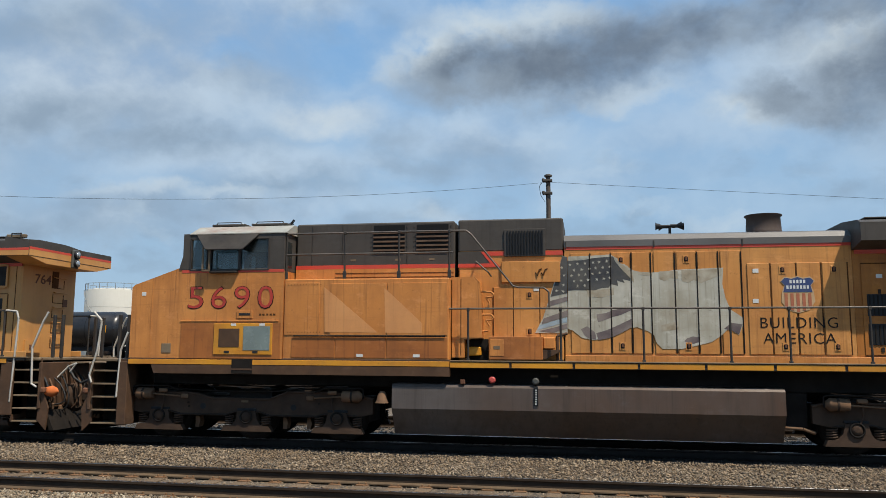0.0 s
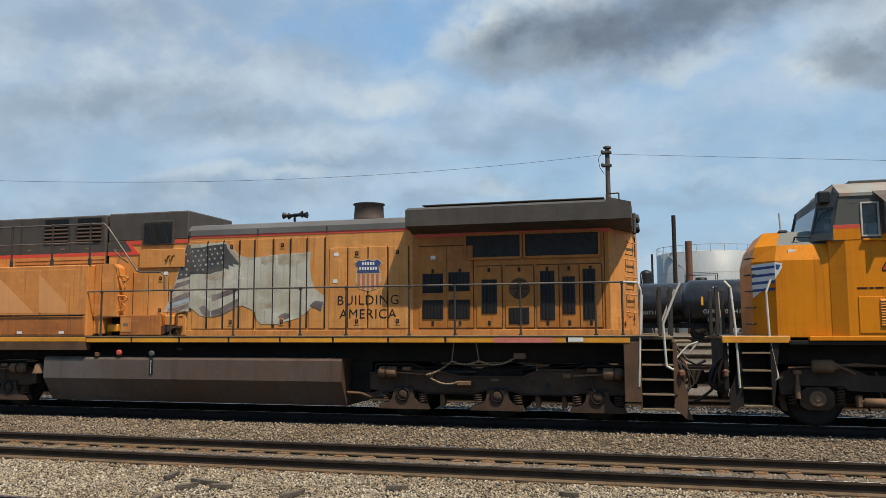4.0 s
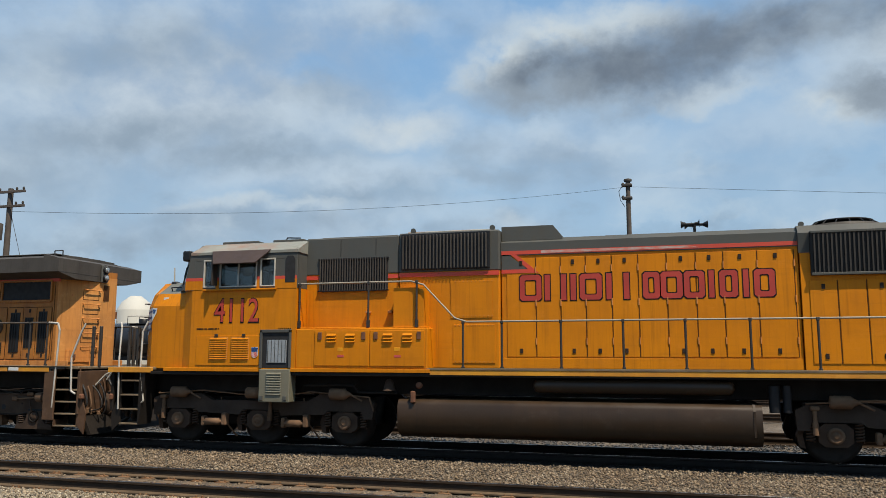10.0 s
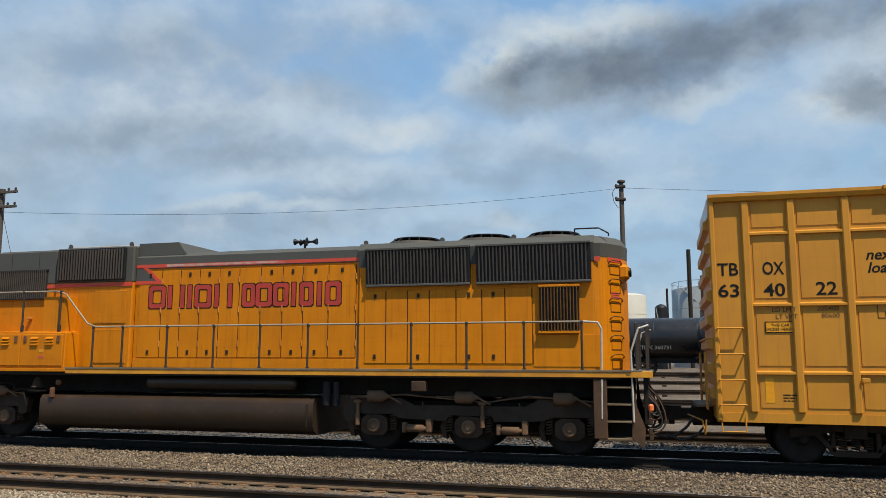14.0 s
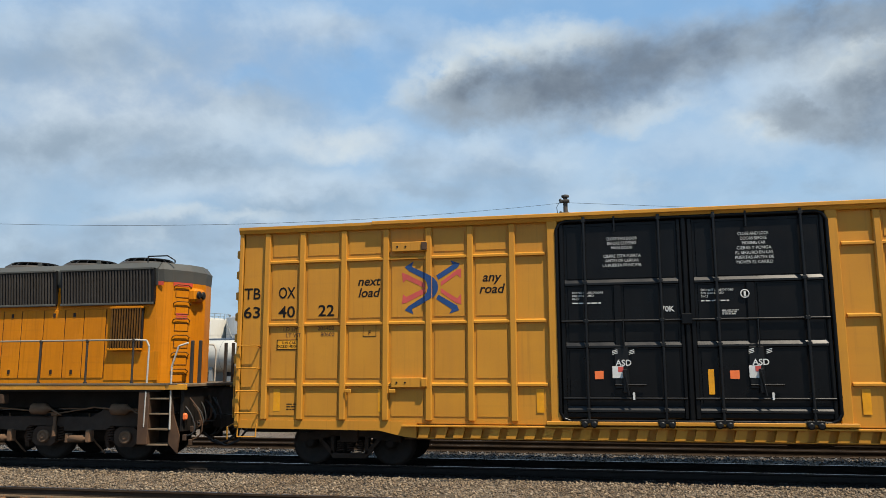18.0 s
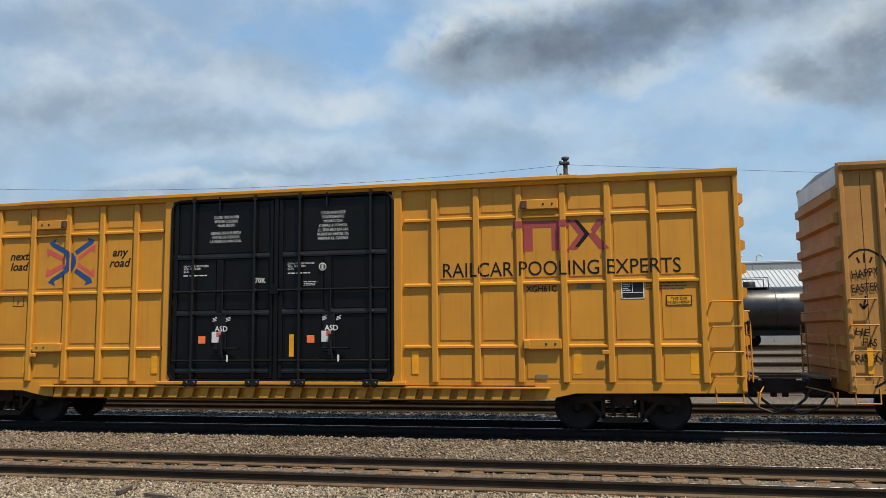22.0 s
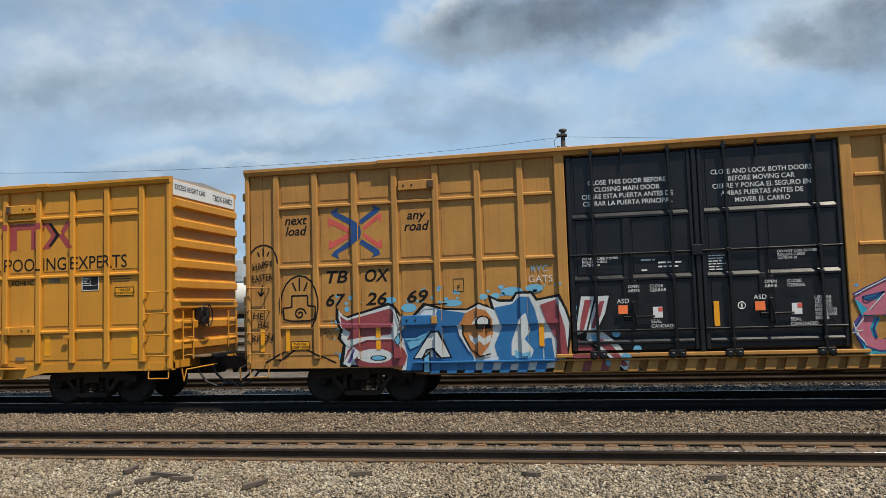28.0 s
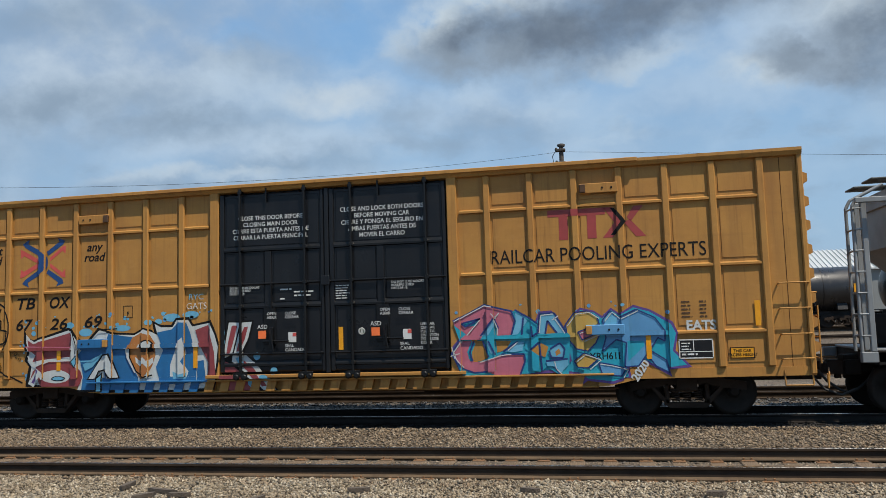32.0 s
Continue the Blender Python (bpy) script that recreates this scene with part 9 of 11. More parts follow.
def sprayed(car, x0, xl, xr, pts, material, layer, name="graffiti_shape", label="", door=False):
    dl, dr = xl + 6.94, xr - 6.93
    ribs = rib_places(xl, xr)
    Z2, Z1 = (2.98, 1.71) if xl < 40 else (2.955, 1.665)
    Z3 = 4.34 if xl < 40 else 4.25
    slabs = []
    if door:
        slabs = [(dl + 0.03, dr - 0.03, 1.562)]
    else:
        edges = sorted([(r - 0.072, r + 0.072) for r in ribs] + [(dl - 0.21, dl), (dr, dr + 0.21)])
        x = xl
        for a, b in edges:
            slabs += [(x, a, 1.514), (a, b, 1.577 if b - a < 0.2 else 1.587)]
            x = b
        slabs.append((x, xr, 1.514))
        slabs = [(a, b, 1.503 if y < 1.55 and (a == xl or b == xr) else y) for a, b, y in slabs]
        slabs = [(a, b, y) for a, b, y in slabs if not (dl - 0.01 < (a + b) / 2 < dr + 0.01)]
    k = Kit(x0)
    for a, b, y in slabs:
        low = 0.805 if ((a + b) / 2 < xl + 3.75 or (a + b) / 2 > xr - 3.75) else 0.655
        bands = [(low, 0.975, 1.5235), (0.975, Z1 - 0.045, y), (Z1 - 0.045, Z1 + 0.045, max(y, 1.563)), (Z1 + 0.045, Z2 - 0.045, y), (Z2 - 0.045, Z2 + 0.045, max(y, 1.563)), (Z2 + 0.045, Z3 - 0.045, y), (Z3 - 0.045, Z3 + 0.045, max(y, 1.563)), (Z3 + 0.045, 4.9, y)] if not door else [(0.62, 0.92, 1.525), (0.92, 1.0, 1.638), (1.06, 4.9, y)]
        for z0, z1, yy in bands:
            c = clipped(clipped(pts, 0, a, b), 1, z0, z1)
            if len(c) >= 3:
                yv = -(yy + 0.0009 * layer)
                k.add([(p[0], yv, p[1]) for p in c], [list(range(len(c)))])
    if k.f:
        return part(name, k, material, car, label)


def oval(x, z, a, b, n=18):
    return [(x + a * math.cos(2 * math.pi * i / n), z + b * math.sin(2 * math.pi * i / n)) for i in range(n)]


def strokes(car, x0, xl, xr, lines, w, material, layer, name="marker_line"):
    for pts in lines:
        for (a, c), (b, d) in zip(pts, pts[1:]):
            L = math.hypot(b - a, d - c) or 1e-6
            nx, nz = -(d - c) / L * w / 2, (b - a) / L * w / 2
            sprayed(car, x0, xl, xr, [(a + nx, c + nz), (b + nx, d + nz), (b - nx, d - nz), (a - nx, c - nz)], material, layer, name)


def piece_a():
    return [
        (INK, [(56.91, 2.12), (57.01, 1.93), (57.15, 1.87), (58.06, 2.13), (58.21, 2.08), (58.38, 1.84), (58.50, 1.77), (58.69, 1.97), (58.82, 2.11), (59.26, 1.99), (59.72, 1.96), (59.97, 2.08), (60.17, 2.02), (60.23, 1.95), (60.17, 2.23), (60.38, 2.13), (60.64, 2.12), (60.75, 2.27), (61.07, 2.28), (61.18, 2.12), (61.63, 2.20), (61.76, 1.91), (61.85, 1.63), (61.82, 1.30), (61.74, 0.91), (61.68, 0.69), (61.01, 0.64), (58.09, 0.68), (58.03, 0.80), (56.98, 0.81), (56.99, 0.99), (57.05, 1.28), (56.93, 1.41), (57.00, 1.58), (56.90, 1.82)]),
        (G_WHITE, [(56.97, 2.00), (57.08, 1.88), (57.18, 1.83), (58.07, 2.07), (58.18, 2.02), (58.37, 1.77), (58.51, 1.71), (58.72, 1.91), (58.85, 2.05), (59.26, 1.94), (59.74, 1.92), (59.99, 2.04), (60.19, 1.96), (60.31, 1.90), (60.24, 2.15), (60.40, 2.07), (60.68, 2.07), (60.77, 2.22), (61.05, 2.22), (61.15, 2.07), (61.59, 2.14), (61.72, 1.88), (61.80, 1.61), (61.76, 1.24), (61.67, 0.75), (61.01, 0.69), (58.14, 0.73), (58.09, 0.82), (57.06, 0.86), (57.12, 1.26), (57.01, 1.40), (57.06, 1.58), (56.97, 1.82)]),
        (G_RED, [(57.00, 1.88), (57.15, 1.78), (58.10, 2.01), (58.19, 1.90), (58.11, 1.47), (57.55, 1.43), (57.14, 1.37), (57.22, 1.52), (57.05, 1.64)]),
        (G_RED, [(57.26, 1.23), (57.52, 1.36), (58.10, 1.38), (58.28, 1.24), (58.41, 1.02), (58.34, 0.75), (57.77, 0.73), (57.63, 0.83), (58.07, 0.91), (58.12, 1.08), (57.85, 1.19), (57.51, 1.16), (57.21, 0.93), (57.07, 0.93), (57.16, 1.16)]),
        (G_BLUE, [(58.41, 1.77), (59.08, 1.82), (59.13, 1.96), (59.70, 1.87), (59.59, 1.67), (59.61, 1.44), (59.74, 1.17), (59.85, 0.95), (59.89, 0.71), (58.42, 0.72), (58.46, 1.02), (58.38, 1.37), (58.30, 1.49), (58.41, 1.61)]),
        (G_WHITE, [(58.64, 1.00), (58.93, 1.48), (59.01, 0.99)]),
        (G_WHITE, [(59.07, 1.40), (59.35, 0.96), (59.08, 0.97)]),
        (G_WHITE, [(58.78, 0.73), (58.84, 1.02), (58.94, 1.06), (58.95, 0.73)]),
        (G_ORANGE, [(59.57, 1.63), (59.69, 1.86), (59.91, 1.97), (60.12, 1.91), (60.25, 1.73), (60.26, 1.45), (60.17, 1.20), (59.99, 0.97), (59.90, 0.94), (59.79, 1.11), (59.63, 1.35)]),
        (G_WHITE, [(59.77, 1.43), (59.89, 1.34), (59.98, 1.43), (60.07, 1.34), (60.21, 1.42), (60.21, 1.30), (60.09, 1.20), (59.98, 1.29), (59.88, 1.22), (59.78, 1.32)]),
        (G_WHITE, [(59.83, 1.64), (59.90, 1.76), (60.02, 1.78), (60.13, 1.70), (60.15, 1.61), (59.99, 1.66)]),
        (G_BLUE, [(60.30, 1.96), (60.66, 2.02), (60.82, 2.17), (61.01, 2.16), (61.11, 1.93), (61.24, 1.42), (61.26, 0.86), (60.62, 0.82), (60.38, 0.88), (60.28, 1.20), (60.45, 1.56)]),
        (G_WHITE, [(60.63, 1.26), (60.82, 1.75), (60.94, 1.84), (61.02, 1.48), (60.90, 1.32), (61.07, 1.09), (61.02, 0.96), (60.62, 0.99)]),
        (G_SKY, [(60.68, 1.10), (60.85, 1.03), (61.02, 1.07), (61.00, 0.93), (60.70, 0.94)]),
        (G_RED, [(61.23, 1.99), (61.54, 2.09), (61.62, 1.86), (61.71, 1.52), (61.75, 0.97), (61.52, 0.95), (61.54, 1.28), (61.34, 1.65)]),
        (G_BLUE, [(61.28, 1.31), (61.43, 1.33), (61.49, 0.86), (61.28, 0.81)]),
    ]


def piece_a_details():
    return [
        (G_RED, [(58.45, 1.00), (58.40, 0.86), (58.27, 0.75), (58.09, 0.67), (57.87, 0.65), (57.65, 0.68), (57.46, 0.76), (57.34, 0.88), (57.29, 1.02), (57.34, 1.16), (57.47, 1.27), (57.66, 1.35), (57.88, 1.37), (58.10, 1.34), (58.28, 1.25), (58.40, 1.14)]),
        (G_WHITE, [(58.14, 1.02), (58.11, 0.97), (58.03, 0.92), (57.90, 0.89), (57.76, 0.88), (57.61, 0.90), (57.49, 0.93), (57.41, 0.98), (57.38, 1.04), (57.41, 1.10), (57.49, 1.14), (57.62, 1.17), (57.76, 1.18), (57.91, 1.17), (58.03, 1.13), (58.11, 1.08)]),
        (G_RED, [(57.29, 1.26), (57.49, 1.36), (57.89, 1.37), (58.20, 1.24), (57.96, 1.18), (57.58, 1.18), (57.39, 1.12)]),
        (INK, [(58.01, 0.98), (58.00, 0.96), (57.96, 0.94), (57.90, 0.93), (57.83, 0.93), (57.76, 0.93), (57.70, 0.95), (57.66, 0.97), (57.65, 0.99), (57.67, 1.01), (57.70, 1.03), (57.76, 1.04), (57.83, 1.04), (57.90, 1.04), (57.96, 1.02), (58.00, 1.01)]),
        (G_SKY, [(57.98, 0.98), (57.97, 0.97), (57.93, 0.96), (57.89, 0.95), (57.83, 0.95), (57.77, 0.95), (57.73, 0.96), (57.70, 0.97), (57.68, 0.99), (57.70, 1.00), (57.73, 1.02), (57.78, 1.02), (57.83, 1.03), (57.89, 1.02), (57.93, 1.01), (57.97, 1.00)]),
        (G_WHITE, [(57.06, 0.89), (57.29, 1.24), (57.45, 1.12), (57.32, 0.95), (57.20, 0.80)]),
        (G_PURPLE, [(57.15, 0.91), (57.31, 1.20), (57.35, 1.17), (57.21, 0.88)]),
        (INK, [(58.19, 1.37), (58.31, 1.50), (58.35, 1.33), (58.27, 1.22)]),
        (G_SKY, [(58.21, 1.36), (58.30, 1.46), (58.32, 1.33), (58.27, 1.25)]),
        (G_SKY, [(58.46, 1.29), (58.78, 1.45), (58.95, 1.50), (58.71, 1.23), (58.52, 1.15)]),
        (INK, [(58.57, 0.95), (58.96, 1.51), (59.15, 1.53), (59.40, 0.97), (59.16, 0.95), (58.99, 1.14), (58.87, 1.12), (58.79, 0.95)]),
        (G_WHITE, [(58.61, 0.97), (58.97, 1.48), (59.12, 1.49), (59.36, 0.99), (59.19, 0.98), (59.02, 1.18), (58.86, 1.15), (58.76, 0.97)]),
        (INK, [(58.78, 0.68), (58.79, 0.99), (58.95, 1.11), (58.96, 0.68)]),
        (G_SKY, [(58.81, 0.69), (58.82, 0.97), (58.92, 1.05), (58.92, 0.69)]),
        (G_WHITE, [(59.52, 1.63), (59.64, 1.62), (59.65, 1.38), (59.82, 1.10), (59.76, 1.08), (59.56, 1.43)]),
        (INK, [(60.23, 1.67), (60.21, 1.62), (60.18, 1.58), (60.12, 1.56), (60.06, 1.55), (60.00, 1.56), (59.95, 1.59), (59.91, 1.63), (59.90, 1.68), (59.92, 1.73), (59.95, 1.77), (60.01, 1.80), (60.07, 1.81), (60.13, 1.79), (60.18, 1.76), (60.22, 1.72)]),
        (G_WHITE, [(60.18, 1.68), (60.17, 1.65), (60.15, 1.62), (60.11, 1.60), (60.06, 1.59), (60.02, 1.60), (59.98, 1.62), (59.96, 1.65), (59.95, 1.69), (59.96, 1.72), (59.98, 1.75), (60.02, 1.77), (60.07, 1.78), (60.11, 1.77), (60.15, 1.75), (60.17, 1.72)]),
        (INK, [(59.91, 1.64), (60.22, 1.63), (60.24, 1.54), (59.91, 1.54)]),
    ]


def piece_a_lines():
    return [
        (INK, 0.030, [(58.44, 1.82), (58.61, 1.81), (58.73, 1.94), (58.87, 2.06), (59.33, 2.07)]),
        (INK, 0.030, [(59.64, 1.64), (59.64, 1.43), (59.80, 1.12), (60.00, 0.98), (60.20, 1.03)]),
        (INK, 0.025, [(58.21, 2.06), (58.32, 1.72), (58.31, 1.53)]),
        (G_WHITE, 0.030, [(57.04, 1.51), (57.16, 1.35), (57.30, 1.28), (57.59, 1.38), (58.20, 1.39)]),
        (G_SKY, 0.030, [(58.41, 1.36), (58.71, 1.37), (58.95, 1.51)]),
        (G_PINK, 0.025, [(56.97, 1.72), (58.21, 1.68)]),
    ]


def piece_a_door():
    return [
        (G_RED, [(61.75, 1.52), (62.16, 1.58), (62.24, 1.22), (62.40, 0.86), (63.10, 0.66), (61.73, 0.67)]),
        (INK, [(62.02, 2.17), (62.34, 2.16), (62.24, 1.69), (62.20, 1.44), (62.60, 1.20), (63.17, 0.66), (62.76, 0.66), (62.42, 0.98), (62.08, 1.24), (61.87, 1.33), (61.93, 1.70)]),
        (INK, [(62.33, 2.16), (62.63, 2.17), (62.54, 1.78), (62.36, 1.40), (62.12, 1.40), (62.21, 1.79)]),
        (G_WHITE, [(62.05, 2.13), (62.31, 2.12), (62.19, 1.69), (62.12, 1.44), (61.91, 1.35), (61.97, 1.70)]),
        (G_WHITE, [(62.36, 2.12), (62.59, 2.13), (62.50, 1.78), (62.32, 1.44), (62.16, 1.44), (62.25, 1.79)]),
        (G_WHITE, [(62.14, 1.46), (62.37, 1.48), (62.70, 1.21), (63.12, 0.67), (62.83, 0.67), (62.44, 1.03), (62.12, 1.29)]),
        (G_RED, [(62.12, 2.06), (62.25, 2.06), (62.15, 1.70), (62.08, 1.48), (61.99, 1.44), (62.03, 1.70)]),
        (G_RED, [(62.41, 2.02), (62.50, 2.03), (62.42, 1.76), (62.29, 1.50), (62.22, 1.50), (62.31, 1.80)]),
        (G_RED, [(62.40, 1.30), (62.62, 1.14), (62.90, 0.76), (62.80, 0.74), (62.52, 1.04), (62.34, 1.20)]),
        (G_SKY, [(62.20, 1.36), (62.30, 1.38), (62.42, 1.22), (62.28, 1.22)]),
    ]


def piece_b():
    return [
        (G_PURPLE, [(67.00, 2.02), (67.65, 2.32), (68.23, 2.19), (68.67, 1.89), (68.76, 2.15), (69.02, 2.16), (69.23, 1.82), (69.40, 2.04), (69.58, 2.20), (69.85, 2.13), (70.01, 2.02), (70.18, 2.18), (70.34, 2.06), (70.61, 2.22), (70.93, 2.12), (71.34, 1.87), (71.43, 1.65), (71.36, 1.32), (71.66, 0.99), (71.24, 0.95), (71.28, 0.81), (70.77, 1.12), (70.45, 1.12), (70.52, 0.80), (70.16, 0.69), (69.67, 0.76), (69.56, 0.68), (69.51, 0.87), (69.13, 0.93), (68.68, 0.91), (68.12, 0.90), (67.14, 0.94), (67.03, 1.19), (66.98, 1.48), (67.17, 1.70), (67.32, 1.76)]),
        (G_TEAL, [(67.07, 2.02), (67.65, 2.27), (68.22, 2.14), (68.67, 1.84), (68.79, 2.10), (68.99, 2.12), (69.22, 1.75), (69.42, 2.00), (69.59, 2.15), (69.85, 2.09), (70.00, 1.97), (70.18, 2.13), (70.33, 2.02), (70.61, 2.17), (70.91, 2.08), (71.30, 1.83), (71.39, 1.65), (71.31, 1.31), (71.57, 1.03), (71.21, 1.00), (71.22, 0.89), (70.77, 1.17), (70.41, 1.17), (70.46, 0.83), (70.16, 0.74), (69.68, 0.80), (69.53, 0.92), (69.13, 0.98), (68.69, 0.97), (68.12, 0.95), (67.18, 0.99), (67.08, 1.21), (67.03, 1.47), (67.20, 1.66), (67.37, 1.73)]),
        (G_PINK, [(67.05, 2.03), (67.63, 2.29), (68.14, 2.15), (68.23, 1.96), (68.09, 1.69), (67.43, 1.67), (67.56, 1.90), (67.73, 2.08), (67.26, 1.98), (67.20, 1.88), (67.09, 1.88)]),
        (G_PINK, [(67.03, 1.36), (67.13, 1.58), (67.34, 1.64), (67.48, 1.62), (67.34, 1.41), (67.28, 1.26), (67.44, 1.14), (67.76, 1.19), (67.91, 1.31), (68.39, 1.35), (68.17, 0.95), (68.04, 0.95), (67.90, 1.12), (67.67, 1.03), (67.26, 1.03), (67.08, 1.16)]),
        (G_PURPLE, [(67.73, 2.08), (67.86, 1.91), (67.76, 1.68), (67.67, 1.68), (67.77, 1.90), (67.66, 2.00)]),
        (CAR_YELLOW_OLD, [(67.55, 1.67), (67.72, 1.95), (67.77, 1.90), (67.67, 1.67)]),
        (G_GOLD, [(69.28, 1.87), (69.46, 2.10), (69.72, 2.13), (69.91, 2.00), (69.98, 1.73), (69.86, 1.49), (69.70, 1.34), (69.48, 1.39), (69.32, 1.59)]),
        (G_PINK, [(69.52, 1.72), (69.94, 1.86), (69.97, 1.71), (69.60, 1.56)]),
        (G_GOLD, [(69.42, 1.15), (69.61, 1.30), (69.91, 1.19), (69.69, 1.01), (69.49, 1.03)]),
        (G_PERI, [(70.01, 1.94), (70.16, 2.12), (70.32, 1.98), (70.66, 2.13), (71.01, 1.96), (71.19, 1.70), (71.18, 1.50), (71.05, 1.57), (70.89, 1.33), (71.19, 1.13), (71.24, 0.89), (70.98, 1.03), (70.83, 1.26), (70.66, 1.03), (70.40, 1.02), (70.45, 1.49), (70.26, 1.55), (69.98, 1.33), (70.06, 1.59)]),
        (G_TEAL, [(70.47, 1.52), (70.79, 1.51), (70.79, 1.42), (70.47, 1.12)]),
        (G_PERI, [(69.89, 1.11), (70.12, 1.07), (70.42, 0.99), (70.33, 0.84), (69.96, 0.88)]),
        (G_SKY, [(70.04, 1.95), (70.16, 2.10), (70.29, 1.99), (70.27, 1.79), (70.07, 1.79)]),
        (G_SKY, [(68.79, 2.08), (68.98, 2.09), (69.17, 1.76), (69.11, 1.62), (68.83, 1.63)]),
        (G_PURPLE, [(68.91, 2.03), (68.98, 2.03), (69.12, 1.73), (69.01, 1.71)]),
        (G_PURPLE, [(68.44, 1.86), (68.69, 1.70), (68.60, 1.61), (68.32, 1.62), (68.51, 1.68)]),
        (G_PURPLE, [(69.10, 1.53), (69.29, 1.59), (69.38, 1.15), (69.19, 1.02), (68.97, 1.15), (69.14, 1.24)]),
        (G_SKY, [(69.13, 1.48), (69.26, 1.53), (69.31, 1.21), (69.17, 1.11), (69.08, 1.17), (69.18, 1.26)]),
    ]


def piece_b_details():
    return [
        (G_TEAL, [(67.03, 1.93), (67.66, 2.32), (67.84, 2.27), (68.23, 2.16), (68.30, 2.20), (68.61, 2.00), (68.74, 1.89), (68.78, 2.10), (69.08, 2.11), (69.31, 1.72), (69.37, 1.66), (69.31, 0.87), (69.15, 0.87), (68.88, 1.05), (68.79, 0.96), (68.54, 0.92), (67.18, 0.88), (67.07, 1.16), (66.97, 1.34), (67.14, 1.61)]),
        (G_PINK, [(67.03, 1.99), (67.66, 2.32), (67.84, 2.27), (68.21, 2.17), (68.28, 1.98), (68.20, 1.70), (67.91, 1.69), (67.94, 1.83), (67.85, 2.04), (67.64, 1.73), (67.56, 1.61), (67.14, 1.62), (67.27, 1.73), (67.03, 1.93)]),
        (G_TEAL, [(67.18, 1.95), (67.57, 2.04), (67.48, 1.90), (67.26, 1.88)]),
        (G_SKY, [(67.55, 1.70), (67.83, 2.01), (67.90, 1.95), (67.73, 1.70)]),
        (CAR_YELLOW_OLD, [(67.88, 1.59), (68.19, 1.58), (68.07, 1.39), (67.90, 1.35)]),
        (G_PINK, [(67.14, 1.59), (67.38, 1.60), (67.28, 1.37), (67.34, 1.19), (67.57, 1.16), (67.98, 1.31), (68.44, 1.31), (68.46, 1.18), (68.35, 0.90), (67.89, 0.88), (67.69, 0.97), (67.42, 0.95), (67.21, 1.04), (67.05, 1.22), (66.98, 1.36)]),
        (CAR_YELLOW_OLD, [(67.43, 1.60), (67.61, 1.59), (67.73, 1.26), (67.55, 1.18), (67.39, 1.19), (67.34, 1.37)]),
        (G_TEAL, [(67.30, 1.39), (67.41, 1.58), (67.46, 1.54), (67.38, 1.37), (67.39, 1.19), (67.31, 1.24)]),
        (G_SKY, [(67.67, 1.58), (67.72, 1.59), (67.84, 1.35), (67.78, 1.32)]),
        (G_SKY, [(68.28, 2.15), (68.46, 2.08), (68.53, 1.97), (68.33, 1.71), (68.21, 1.69), (68.30, 1.94)]),
        (G_SKY, [(68.02, 1.37), (68.32, 1.56), (68.45, 1.55), (68.41, 1.38), (68.24, 1.35)]),
        (G_TEAL, [(68.47, 1.55), (68.74, 1.54), (68.78, 0.97), (68.61, 0.97), (68.57, 1.34), (68.46, 1.41)]),
        (CAR_YELLOW_OLD, [(68.58, 1.39), (68.79, 1.52), (68.93, 1.44), (68.86, 1.24), (68.73, 1.28)]),
        (G_SKY, [(68.78, 2.07), (69.06, 2.10), (69.28, 1.71), (68.73, 1.70)]),
        (CAR_YELLOW_OLD, [(68.88, 1.70), (68.93, 1.96), (69.11, 1.71)]),
        (G_SKY, [(68.96, 1.40), (69.16, 1.51), (69.25, 1.39), (69.21, 1.22), (68.98, 1.23)]),
        (CAR_YELLOW_OLD, [(69.06, 1.34), (69.14, 1.41), (69.17, 1.31), (69.08, 1.26)]),
        (G_SKY, [(68.87, 1.16), (69.30, 1.20), (69.31, 1.08), (69.15, 0.91), (69.04, 1.05), (68.89, 1.07)]),
    ]


